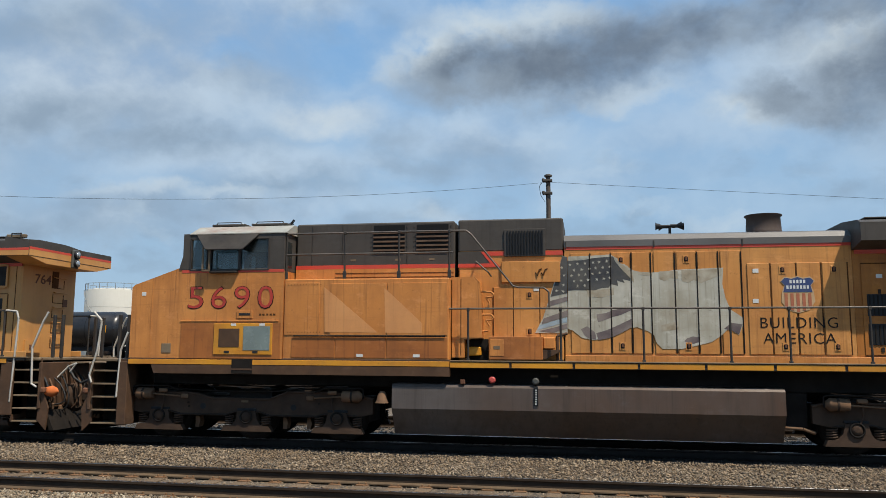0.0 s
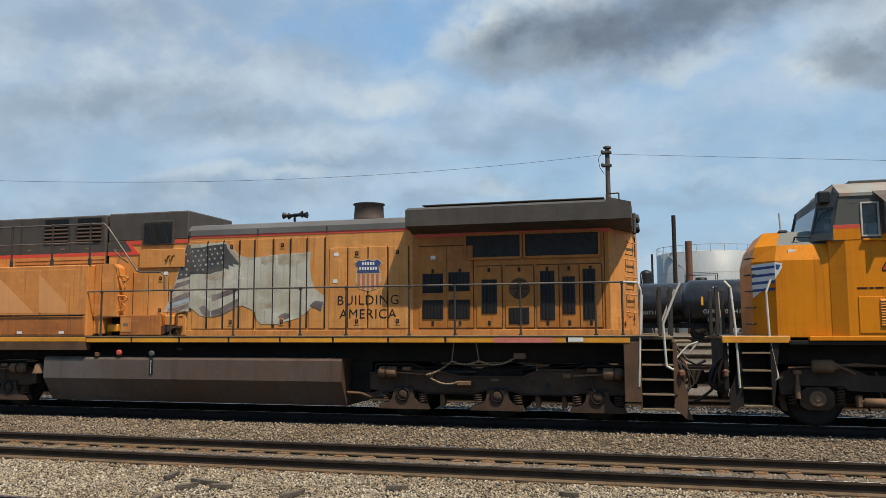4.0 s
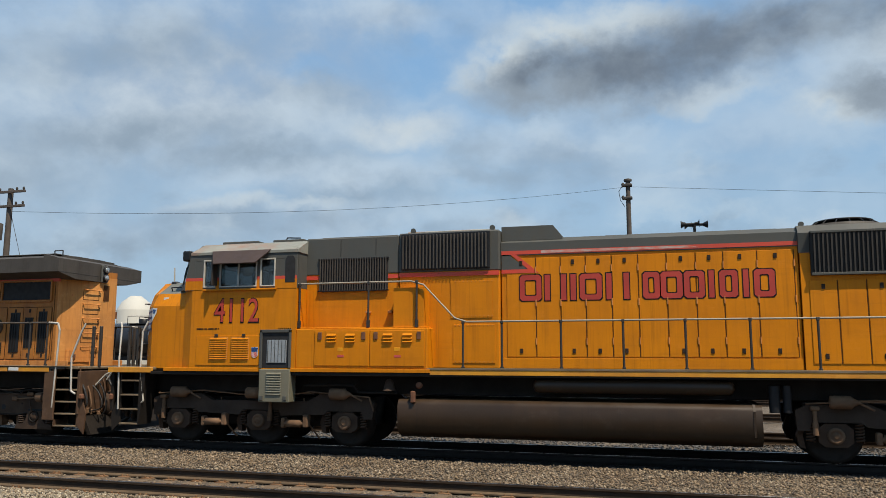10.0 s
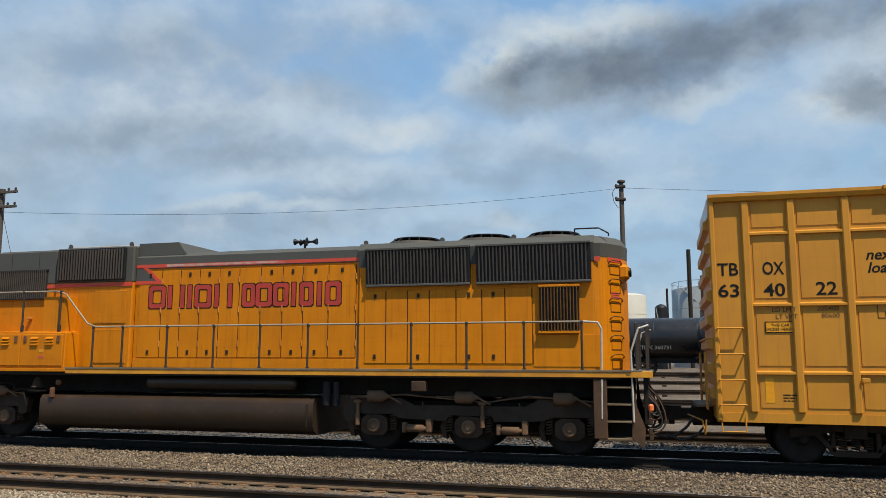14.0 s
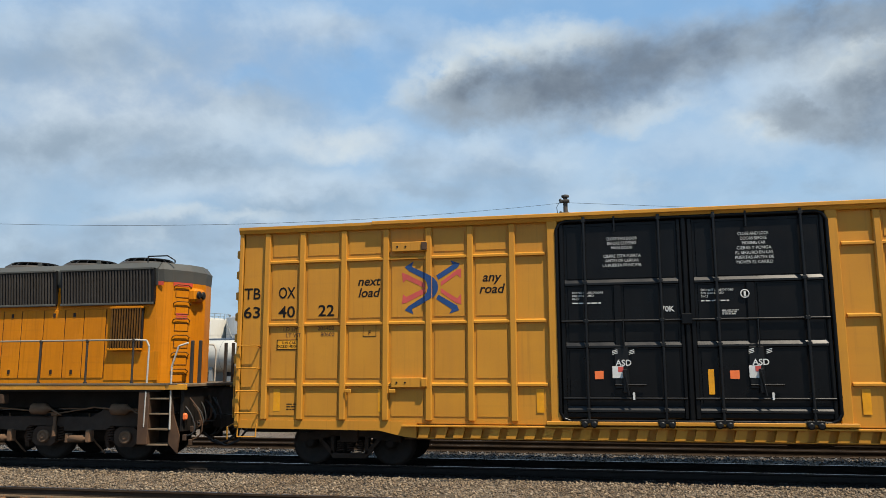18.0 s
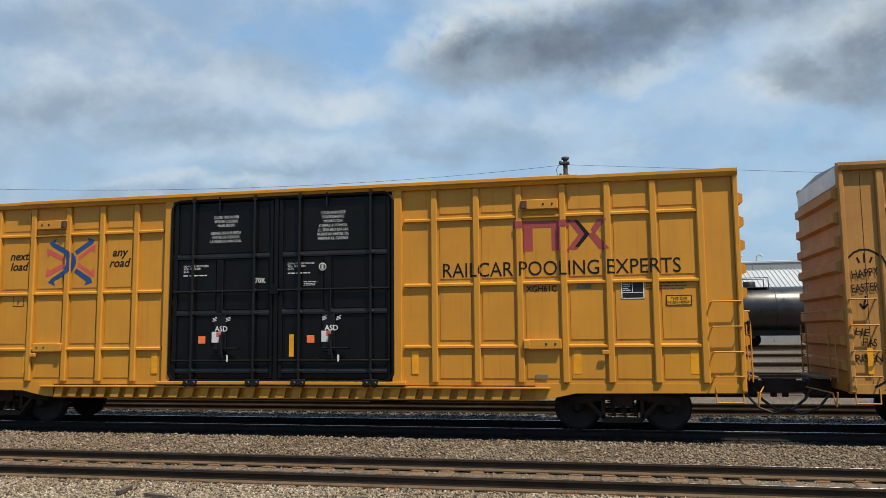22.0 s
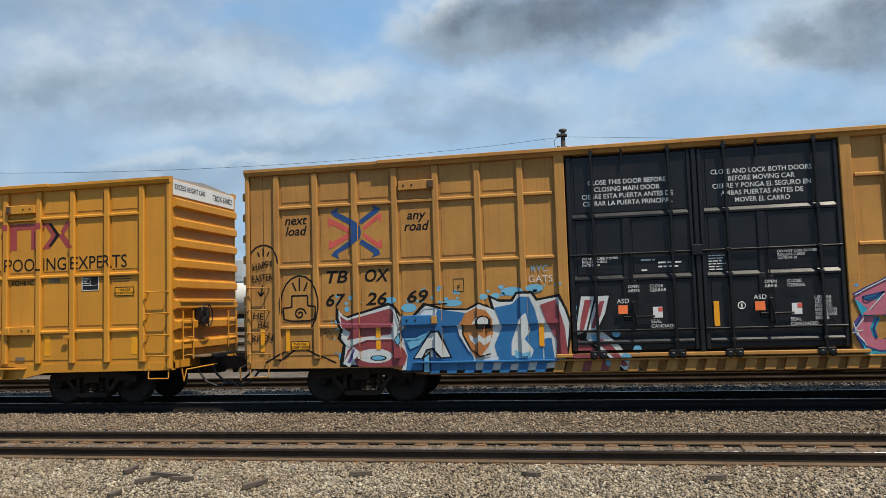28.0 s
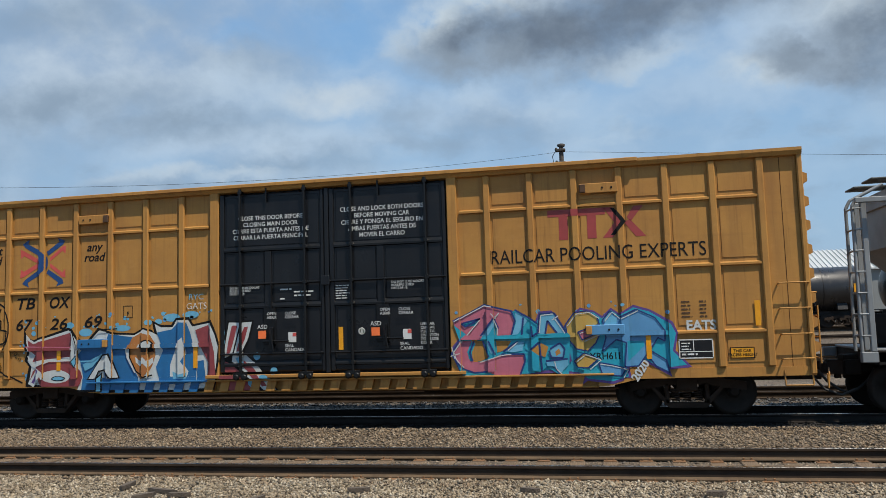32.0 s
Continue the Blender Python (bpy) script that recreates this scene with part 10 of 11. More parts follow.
def piece_b_lines():
    return [
        (G_NAVY, 0.035, [(67.03, 1.99), (67.66, 2.32), (67.84, 2.27), (68.21, 2.17), (68.28, 1.98), (68.20, 1.70)]),
        (G_NAVY, 0.035, [(67.14, 1.61), (66.97, 1.35), (67.07, 1.18), (67.21, 1.03), (67.42, 0.95), (67.69, 0.97)]),
        (G_NAVY, 0.035, [(68.28, 2.20), (68.61, 2.00), (68.75, 1.89)]),
        (G_NAVY, 0.035, [(68.73, 1.70), (68.78, 2.10), (69.07, 2.11), (69.30, 1.70)]),
        (G_NAVY, 0.035, [(67.18, 1.95), (67.57, 2.04), (67.26, 1.88), (67.18, 1.95)]),
        (G_NAVY, 0.035, [(67.94, 1.83), (67.85, 2.04), (67.57, 1.69)]),
        (G_NAVY, 0.035, [(67.98, 1.31), (68.44, 1.31), (68.46, 1.18), (68.35, 0.90)]),
        (G_NAVY, 0.035, [(68.45, 2.04), (68.41, 1.69)]),
        (G_NAVY, 0.035, [(68.57, 1.39), (68.75, 1.54), (68.79, 0.96)]),
        (G_NAVY, 0.035, [(68.02, 1.37), (68.32, 1.56)]),
        (G_NAVY, 0.035, [(67.73, 1.59), (67.86, 1.31)]),
        (G_NAVY, 0.035, [(68.88, 1.70), (68.93, 1.96), (69.11, 1.71)]),
        (G_NAVY, 0.035, [(68.96, 1.40), (69.16, 1.51), (69.25, 1.39), (69.21, 1.22), (68.98, 1.23), (68.94, 1.36)]),
        (G_NAVY, 0.035, [(68.87, 1.16), (69.30, 1.20)]),
        (G_NAVY, 0.035, [(69.04, 1.05), (69.15, 0.88)]),
        (G_NAVY, 0.035, [(67.61, 1.59), (67.73, 1.26)]),
        (G_NAVY, 0.035, [(67.43, 1.60), (67.34, 1.37), (67.39, 1.19)]),
        (G_NAVY, 0.035, [(68.61, 1.86), (68.62, 1.65), (68.71, 1.72)]),
        (G_WHITE, 0.020, [(67.04, 2.00), (67.66, 2.30), (67.81, 2.27)]),
        (G_WHITE, 0.020, [(67.56, 2.01), (67.29, 1.71)]),
        (G_WHITE, 0.020, [(67.85, 2.01), (67.92, 1.83), (67.91, 1.70)]),
        (G_WHITE, 0.020, [(67.19, 1.60), (67.02, 1.38), (67.07, 1.23), (67.21, 1.06)]),
        (G_WHITE, 0.020, [(67.54, 1.16), (67.98, 1.29), (68.18, 1.31)]),
        (G_WHITE, 0.020, [(68.76, 1.72), (68.80, 2.07), (69.05, 2.09)]),
        (G_WHITE, 0.020, [(69.06, 2.02), (69.27, 1.70)]),
        (G_WHITE, 0.020, [(66.92, 1.29), (67.14, 1.35)]),
        (G_WHITE, 0.020, [(66.98, 1.49), (67.04, 1.25)]),
        (G_WHITE, 0.020, [(67.80, 2.14), (67.89, 2.03)]),
        (G_WHITE, 0.020, [(67.96, 2.15), (67.86, 2.03)]),
        (G_WHITE, 0.020, [(69.02, 1.97), (69.15, 2.05)]),
        (G_WHITE, 0.020, [(69.04, 1.15), (69.07, 1.01), (69.18, 0.89)]),
        (G_WHITE, 0.020, [(68.32, 1.55), (68.12, 1.39)]),
    ]


MIST = [(57.16, 2.02, 0.06, 0.06), (58.12, 2.18, 0.14, 0.07), (58.51, 2.01, 0.17, 0.09), (59.44, 2.08, 0.20, 0.07), (60.09, 2.19, 0.08, 0.06), (60.67, 2.28, 0.23, 0.09), (61.13, 2.33, 0.18, 0.08), (60.33, 2.20, 0.09, 0.06)]
MIST_DOOR = [(61.87, 1.91, 0.09, 0.10), (61.89, 2.06, 0.05, 0.05), (61.85, 1.71, 0.11, 0.14), (62.70, 1.39, 0.08, 0.08), (62.87, 0.92, 0.10, 0.08), (63.09, 1.07, 0.08, 0.08), (62.58, 0.82, 0.11, 0.09)]


def mark_second(car, x0, xl, xr):
    y = -1.582

    def pl(x):
        return car_plane(xl, xr, x)

    for t, x, z, w in (("TB", 56.71, 2.59, 0.48), ("OX", 57.57, 2.59, 0.54), ("67", 56.70, 2.10, 0.44), ("26", 57.58, 2.10, 0.46), ("69", 58.48, 2.12, 0.45)):
        words(t, x, y, z, 0.36, INK, car, x0, w, lean=0.22, name="car_number", label="black slanted reporting letters", bold=0.007, plane=pl)
    words("next\nload", 56.02, -1.514, 3.88, 0.275, INK, car, x0, lean=0.25, align="CENTER", name="slogan", label="black slanted slogan", bold=0.005, line=0.85)
    words("any\nroad", 58.70, -1.514, 3.86, 0.275, INK, car, x0, lean=0.25, align="CENTER", name="slogan", label="black slanted slogan", bold=0.005, line=0.85)
    arrows(car, x0, 56.77, 57.97, 3.09, 4.21, xl, xr)
    words("RAILCAR POOLING EXPERTS", 67.84, y, 3.14, 0.40, INK, car, x0, 4.21, name="slogan", label="thin black slogan lettering", plane=pl)
    railcar_marks(car, x0, 69.02, xl, xr, -0.06)
    placard(car, x0, -1.518, 55.89, 56.31, 1.18, 1.37)
    placard(car, x0, -1.518, 72.37, 72.81, 1.14, 1.35)
    k = Kit(x0)
    for a, b, c, d in ((59.46, 59.69, 2.57, 2.58), (59.46, 59.69, 2.31, 2.32), (59.46, 59.47, 2.31, 2.58), (59.68, 59.69, 2.31, 2.58)):
        k.box(a, b, -1.515, -1.518, c, d, 0.0005)
    part("plate_box", k, INK, car)
    words("F", 59.575, -1.516, 2.35, 0.14, INK, car, x0, align="CENTER", name="plate_letter")
    for i, (m, pts) in enumerate(piece_a()):
        sprayed(car, x0, xl, xr, pts, m, i + 2, label="spray-painted graffiti shape")
    for i, (m, pts) in enumerate(piece_a_details()):
        sprayed(car, x0, xl, xr, pts, m, i + 19, label="spray-painted graffiti detail")
    for m, w, pts in piece_a_lines():
        strokes(car, x0, xl, xr, [pts], w, m, 38, "spray_line")
    for m, pts in piece_b():
        if m in (G_PINK, G_PERI, G_GOLD):
            strokes(car, x0, xl, xr, [pts + pts[:1]], 0.026, G_NAVY, 22, "spray_line")
            strokes(car, x0, xl, xr, [[(a + 0.04, b - 0.03) for a, b in pts[:4]]], 0.018, G_WHITE, 23, "spray_line")
    for i, (m, pts) in enumerate(piece_b_details()):
        sprayed(car, x0, xl, xr, pts, m, i + 25, label="spray-painted graffiti detail")
    for m, w, pts in piece_b_lines():
        strokes(car, x0, xl, xr, [pts], w, m, 45 if m == G_NAVY else 46, "spray_line")
    for i, (m, pts) in enumerate(piece_a_door()):
        sprayed(car, x0, xl, xr, pts, m, i + 1, label="spray-painted graffiti shape", door=True)
    for i, (m, pts) in enumerate(piece_b()):
        sprayed(car, x0, xl, xr, pts, m, i + 2, label="spray-painted graffiti shape")
    for x, z, a, b in MIST:
        sprayed(car, x0, xl, xr, oval(x, z, a, b), G_SKY, 1, "paint_mist", "pale blue spray bubble")
    for x, z, a, b in MIST_DOOR:
        sprayed(car, x0, xl, xr, oval(x, z, a, b), G_SKY, 8, "paint_mist", "pale blue spray bubble", True)
    for a in (55.20, 55.78, 57.79, 61.19, 67.39, 70.82, 72.86):
        b = 1.75 if a > 72.8 else 1.16
        part("reflector", Kit(x0).box(a, a + 0.10, -1.535, -1.54, b, b + 0.48, 0.001), TAPE, car, "yellow reflective strip")
    rm = random.Random(21)
    for x_a, x_b, z_a, z_b, n in ((56.9, 61.7, 2.05, 2.42, 34), (67.0, 71.4, 1.95, 2.30, 14), (56.75, 57.0, 0.9, 1.9, 10)):
        for i in range(n):
            r_ = rm.uniform(0.012, 0.05)
            sprayed(car, x0, xl, xr, oval(rm.uniform(x_a, x_b), rm.uniform(z_a, z_b), r_, r_ * rm.uniform(0.7, 1.1), 10), rm.choice((G_SKY, G_SKY, G_PERI)), 1, "paint_mist", "pale blue spray bubble")
    # marker scrawls on the end bay
    for t, x, z, s, tn in (("HAPPY", 55.04, 2.92, 0.22, 8), ("EASTER", 55.02, 2.66, 0.22, 5), ("HE", 55.02, 1.88, 0.20, -8), ("HAS", 55.14, 1.68, 0.20, -4), ("RISEN", 55.0, 1.38, 0.20, 0)):
        words(t, x, -1.518, z, s, INK, car, x0, 0.47 if len(t) > 4 else 0.24, name="scrawl", label="black marker scrawl", turn=tn, bold=0.001)
    words("2020", 56.58, -1.52, 1.62, 0.16, INK, car, x0, name="scrawl", turn=-50, bold=-0.003)
    words("GATS", 61.02, -1.52, 2.45, 0.20, G_WHITE, car, x0, 0.48, name="scrawl", label="white marker tag", bold=-0.002)
    words("RYC", 61.08, -1.52, 2.66, 0.18, G_SKY, car, x0, 0.34, name="scrawl", label="pale blue marker tag", bold=-0.002)
    words("EATS", 71.60, -1.582, 1.70, 0.26, G_WHITE, car, x0, 0.55, name="scrawl", label="white marker tag", bold=0.008, plane=pl)
    words("2020", 70.62, -1.53, 0.72, 0.22, G_WHITE, car, x0, name="scrawl", turn=55, bold=0.008)
    words("XRH61B", 69.72, -1.582, 1.17, 0.19, INK, car, x0, 0.66, name="car_class", bold=0.003, plane=pl)
    arc = [(55.27 + 0.36 * math.cos(a), 3.05 + 0.42 * math.sin(a)) for a in [math.pi * i / 9 for i in range(10)]]
    arc2 = [(56.10 + 0.44 * math.cos(a), 2.15 + 0.62 * math.sin(a)) for a in [-0.9 + (math.pi + 1.2) * i / 12 for i in range(13)]]
    hat = [(55.92, 2.10), (55.92, 2.34), (56.28, 2.34), (56.28, 2.12), (56.48, 2.10), (56.46, 1.84), (56.30, 1.80), (55.92, 1.80), (55.74, 1.84), (55.72, 2.08), (55.92, 2.10)]
    swirl = [(56.10 + 0.14 * (1 - i / 14) * math.cos(i * 0.8), 1.95 + 0.14 * (1 - i / 14) * math.sin(i * 0.8)) for i in range(13)]
    rays = [[(56.02, 2.44), (55.94, 2.62)], [(56.10, 2.45), (56.10, 2.72)], [(56.20, 2.44), (56.28, 2.62)], [(55.18, 3.22), (55.14, 3.32)], [(55.27, 3.22), (55.27, 3.40)], [(55.36, 3.22), (55.40, 3.32)], [(55.25, 2.60), (55.20, 2.36)], [(55.14, 2.46), (55.20, 2.36), (55.28, 2.45)], [(55.3, 0.92), (55.75, 1.15)], [(55.62, 0.95), (56.0, 1.2)], [(56.2, 1.2), (56.9, 0.9)]]
    strokes(car, x0, xl, xr, [arc, arc2, hat, swirl] + rays, 0.035, INK, 1)
    part("data_panel", Kit(x0).box(71.45, 72.05, -1.516, -1.52, 1.17, 1.50, 0.001), BLACK_PAINT, car, "black data stencil panel")
    k = Kit(x0)
    for a, b, c, d in ((71.43, 72.07, 1.50, 1.52), (71.43, 72.07, 1.15, 1.17), (71.43, 71.45, 1.15, 1.52), (72.05, 72.07, 1.15, 1.52), (71.45, 72.05, 1.275, 1.29), (71.70, 71.715, 1.29, 1.50)):
        k.box(a, b, -1.520, -1.523, c, d, 0.0005)
    part("panel_frame", k, WHITE_PAINT, car)
    bars(car, x0, -1.521, 71.48, 71.66, 1.30, 1.47, 3, WHITE_PAINT, 3)
    bars(car, x0, -1.521, 71.48, 71.80, 1.19, 1.27, 1, WHITE_PAINT, 4)
    bars(car, x0, -1.516, 71.52, 71.74, 1.92, 2.28, 5, STEP_BROWN, 6)
    bars(car, x0, -1.516, 71.86, 72.00, 1.92, 2.28, 5, STEP_BROWN, 7)
    bars(car, x0, -1.516, 72.3, 73.1, 0.90, 0.96, 1, STEP_BROWN, 9)
    yd = -1.56
    for x, w, z, t in ((62.15, 1.76, 4.34, "CLOSE THIS DOOR BEFORE\nCLOSING MAIN DOOR\nCIERRE ESTA PUERTA ANTES DE\nCERRAR LA PUERTA PRINCIPAL"), (64.63, 1.83, 4.41, "CLOSE AND LOCK BOTH DOORS\nBEFORE MOVING CAR\nCIERRE Y PONGA EL SEGURO EN\nAMBAS PUERTAS ANTES DE\nMOVER EL CARRO")):
        words(t, x, yd, z, 0.132, WHITE_PAINT, car, x0, w, align="CENTER", name="door_lettering", label="white stencilled door warning", bold=0.001, line=1.06)
    for x, z, t, s in ((62.10, 2.84, "DO NOT LUBE DOORS\nROLLERS LUBED\nDATE 09-18", 0.075), (65.74, 2.84, "DO NOT LUBE DOORS\nROLLERS LUBED\nDATE 09-18", 0.075), (62.96, 2.26, "OPEN\nABRIR", 0.095), (63.37, 2.26, "CLOSE\nCERRAR", 0.095), (65.48, 2.27, "OPEN\nABRIR", 0.095), (65.88, 2.27, "CLOSE\nCERRAR", 0.095), (62.74, 1.97, "ASD", 0.14), (65.27, 1.97, "ASD", 0.14), (63.37, 1.57, "SEAL\nCANDADO", 0.105), (65.90, 1.55, "SEAL\nCANDADO", 0.105), (66.34, 1.95, "LIBERAR\nCERRAR\nPUERTA\nUNLATCH\nTO CLOSE\nDOOR", 0.09)):
        words(t, x, yd - 0.064, z, s * 0.9, WHITE_PAINT, car, x0, name="door_lettering", label="white stencilled door notice", bold=0.0, line=0.95)
    bars(car, x0, yd, 63.24, 63.52, 2.76, 2.84, 1, WHITE_PAINT, 1)
    bars(car, x0, yd, 63.24, 63.40, 2.56, 2.64, 1, WHITE_PAINT, 2)
    bars(car, x0, yd, 63.56, 64.04, 2.62, 2.78, 2, WHITE_PAINT, 3)
    bars(car, x0, yd, 64.50, 64.84, 2.54, 2.86, 6, WHITE_PAINT, 4)
    for dx in (0.0, 2.53):
        part("orange_sticker", Kit(x0).box(62.76 + dx, 62.94 + dx, yd - 0.062, yd - 0.066, 1.76, 1.93, 0.001), ORANGE, car, "orange door sticker")
        part("notice_sticker", Kit(x0).box(63.42 + dx, 63.60 + dx, yd, yd - 0.004, 1.67, 1.88, 0.001), WHITE_PAINT, car, "small white and red notice")
        part("notice_red", Kit(x0).box(63.52 + dx, 63.60 + dx, yd - 0.004, yd - 0.007, 1.79, 1.87, 0.001), CORAL, car)
    part("door_reflector", Kit(x0).box(64.55, 64.65, yd, yd - 0.004, 1.48, 1.96, 0.001), TAPE, car, "yellow reflective strip")
    rg = Kit(x0).lathe([(0, 0.075), (-0.004, 0.075), (-0.004, 0.055), (0, 0.055)], (65.06, yd, 1.86), "y", 24)
    rg.box(65.045, 65.075, yd, yd - 0.004, 1.82, 1.90, 0.0005)
    part("round_mark", rg, WHITE_PAINT, car)


sd_loco()
car_1 = boxcar(34.15, 53.08)
mark_first(*car_1)
car_2 = boxcar(54.88, 73.88, True)
mark_second(*car_2)


# ---- covered hopper that closes the train ----
def hopper():
    x0, xa, xb = 83.2, 74.88, 91.3     # drawn along the train, then set 0.16 m closer
    ho = thing("covered_hopper", "grey covered hopper car with end ladders and roof walk", "hopper car", pose(x0 - 0.16, 17.3, 0), "train")
    RUNNERS.append((ho, x0 - 0.16))
    m = HOPPER_GREY
    k = Kit(x0)
    k.prism([(75.85, 4.05), (75.85, 3.23), (78.1, 1.25), (88.6, 1.25), (90.9, 3.15), (90.9, 4.05)], -1.57, 1.57)
    part("body", k, m, ho, "curved grey hopper body with slope sheets")
    part("roof", Kit(x0).prism([(-1.57, 4.05), (-1.25, 4.36), (1.25, 4.36), (1.57, 4.05)], 75.8, 90.95, "x"), m, ho)
    for i in range(9):
        a = 78.2 + i * 1.5
        for s in (-1, 1):
            part("side_rib", Kit(x0).box(a - 0.05, a + 0.05, s * 1.57, s * 1.62, 1.5, 4.05, 0.01), m, ho)
    for s in (-1, 1):
        part("side_sill", Kit(x0).box(xa, xb, s * 1.25, s * 1.40, 1.0, 1.2), m, ho)
        part("top_chord", Kit(x0).box(74.9 if s < 0 else 75.8, 91.2, s * 1.52, s * 1.62, 3.98, 4.08), m, ho)
    part("roof_walk", Kit(x0).box(75.45, 91.6, -0.85, -0.25, 4.52, 4.56), GREY, ho, "grated roof walk")
    part("roof_walk", Kit(x0).box(75.45, 91.6, 0.25, 0.85, 4.52, 4.56), GREY, ho, "grated roof walk")
    for i in range(10):
        part("hatch", Kit(x0).box(76.4 + i * 1.4, 77.5 + i * 1.4, -0.22, 0.22, 4.36, 4.46, 0.03), m, ho)
    for s, xe in ((-1, xa), (1, xb)):
        part("end_sill", Kit(x0).box(xe - s * 0.27, xe - s * 0.5, -1.4, 1.4, 0.95, 1.22), UNDER, ho)
        part("end_deck", Kit(x0).box(xe - s * 0.25, xe - s * 2.6, -1.3, 1.3, 1.2, 1.25), m, ho)
        for yy in ((-1.35, -0.95) if s < 0 else (0.95, 1.35)):
            part("end_post", Kit(x0).pipe([(xe - s * 0.02, yy, 1.2), (xe - s * 0.04, yy, 3.95), (xe - s * 0.12, yy, 4.10), (xe - s * 0.6, yy, 4.34)], 0.032), m, ho)
            part("slope_post", Kit(x0).box(xe - s * 0.27, xe - s * 0.17, yy - 0.05, yy + 0.05, 1.2, 4.05), m, ho)
        for i in range(7):
            z = 1.5 + i * 0.4
            part("end_rung", Kit(x0).rod((xe - s * 0.04, s * 1.35, z), (xe - s * 0.04, s * 0.95, z), 0.018), m, ho)
            part("side_rung", Kit(x0).rod((xe - s * 0.02, s * 1.38, z), (xe - s * 0.22, s * 1.38, z), 0.018), m, ho)
        part("brake_gear", Kit(x0).box(xe - s * 0.9, xe - s * 0.4, -0.7, 0.2, 1.25, 1.9, 0.08), UNDER, ho)
        part("draft_box", Kit(x0).box(xe - s * 0.3, xe + s * 0.02, -0.3, 0.3, 0.7, 1.0, 0.02), UNDER, ho)
        knuckle_coupler(ho, xe + s * 0.02, s, x0)
    for i in range(3):
        a = 79.3 + i * 3.6
        part("outlet", Kit(x0).prism([(a - 1.2, 1.3), (a - 0.3, 0.45), (a + 0.3, 0.45), (a + 1.2, 1.3)], -1.0, 1.0), m, ho, "sloped discharge outlet")
    part("center_sill", Kit(x0).box(xa, xb, -0.2, 0.2, 0.75, 1.1), UNDER, ho)
    freight_truck(ho, 76.5, x0)
    freight_truck(ho, 89.5, x0)


hopper()


# ---- ground and tracks ----
def ground():
    me = bpy.data.meshes.new("ground")
    ys = [-60, 0, 6, 9, 12, 15, 19, 23, 28, 36, 46, 60, 90, 150, 400, 1500]
    xs = [-1500, -400, -150, -80, -40, -25, -15, -8, 0, 8, 15, 25, 40, 80, 150, 400, 1500]

    def z(x, y):
        return -0.20 + 0.85 * max(0.0, min(1.0, (y - 26) / 24.0))
    V = [(x, y, z(x, y)) for y in ys for x in xs]
    n = len(xs)
    F = [(j * n + i, j * n + i + 1, (j + 1) * n + i + 1, (j + 1) * n + i) for j in range(len(ys) - 1) for i in range(n - 1)]
    me.from_pydata(V, [], F)
    me.materials.append(SHEET)
    tagged(new("ground", me), "pale grey-brown crushed stone rail yard ground", "ground", kind="structure")


def scatter(name, label, count, x_range, y_range, z0, size, material, seed, skip=()):
    """Loose broken stones, all in one mesh."""
    rs = np.random.RandomState(seed)
    base = np.array([(1, 0, 0), (-1, 0, 0), (0, 1, 0), (0, -1, 0), (0, 0, 1), (0, 0, -1)], float)
    tri = np.array([(0, 2, 4), (2, 1, 4), (1, 3, 4), (3, 0, 4), (2, 0, 5), (1, 2, 5), (3, 1, 5), (0, 3, 5)])
    x, y = rs.uniform(*x_range, count), rs.uniform(*y_range, count)
    keep = np.ones(count, bool)
    for a, b in skip:
        keep &= ~((y > a) & (y < b))
    x, y = x[keep], y[keep]
    n = len(x)
    s = size * np.minimum(rs.lognormal(0, 0.30, (n, 1, 1)), 1.7)
    v = base[None] * rs.uniform(0.55, 1.25, (n, 6, 1)) * s * rs.uniform(0.6, 1.3, (n, 1, 3)) * np.array([1, 1, 0.7])
    v += rs.uniform(-0.25, 0.25, (n, 6, 3)) * s
    a = rs.uniform(0, 6.28, n)
    c, sn = np.cos(a)[:, None], np.sin(a)[:, None]
    v = np.stack([v[:, :, 0] * c - v[:, :, 1] * sn, v[:, :, 0] * sn + v[:, :, 1] * c, v[:, :, 2]], 2)
    v[:, :, 0] += x[:, None]
    v[:, :, 1] += y[:, None]
    v[:, :, 2] += z0(x, y)[:, None] + s[:, :, 0] * rs.uniform(0.0, 0.6, (n, 1))
    f = (tri[None] + 6 * np.arange(n)[:, None, None]).reshape(-1, 3)
    me = bpy.data.meshes.new(name)
    me.vertices.add(n * 6), me.loops.add(len(f) * 3), me.polygons.add(len(f))
    me.vertices.foreach_set("co", v.ravel())
    me.loops.foreach_set("vertex_index", f.ravel())
    me.polygons.foreach_set("loop_start", np.arange(len(f)) * 3)
    me.polygons.foreach_set("loop_total", np.full(len(f), 3))
    me.update(calc_edges=True)
    me.materials.append(material)
    return tagged(new(name, me), label, "gravel", kind="stuff")


def rail_profile(y):
    return [(y - 0.07, -0.172), (y + 0.07, -0.172), (y + 0.07, -0.160), (y + 0.012, -0.140), (y + 0.010, -0.050), (y + 0.036, -0.034), (y + 0.036, -0.004), (y - 0.036, -0.004), (y - 0.036, -0.034), (y - 0.010, -0.050), (y - 0.012, -0.140), (y - 0.07, -0.160)]


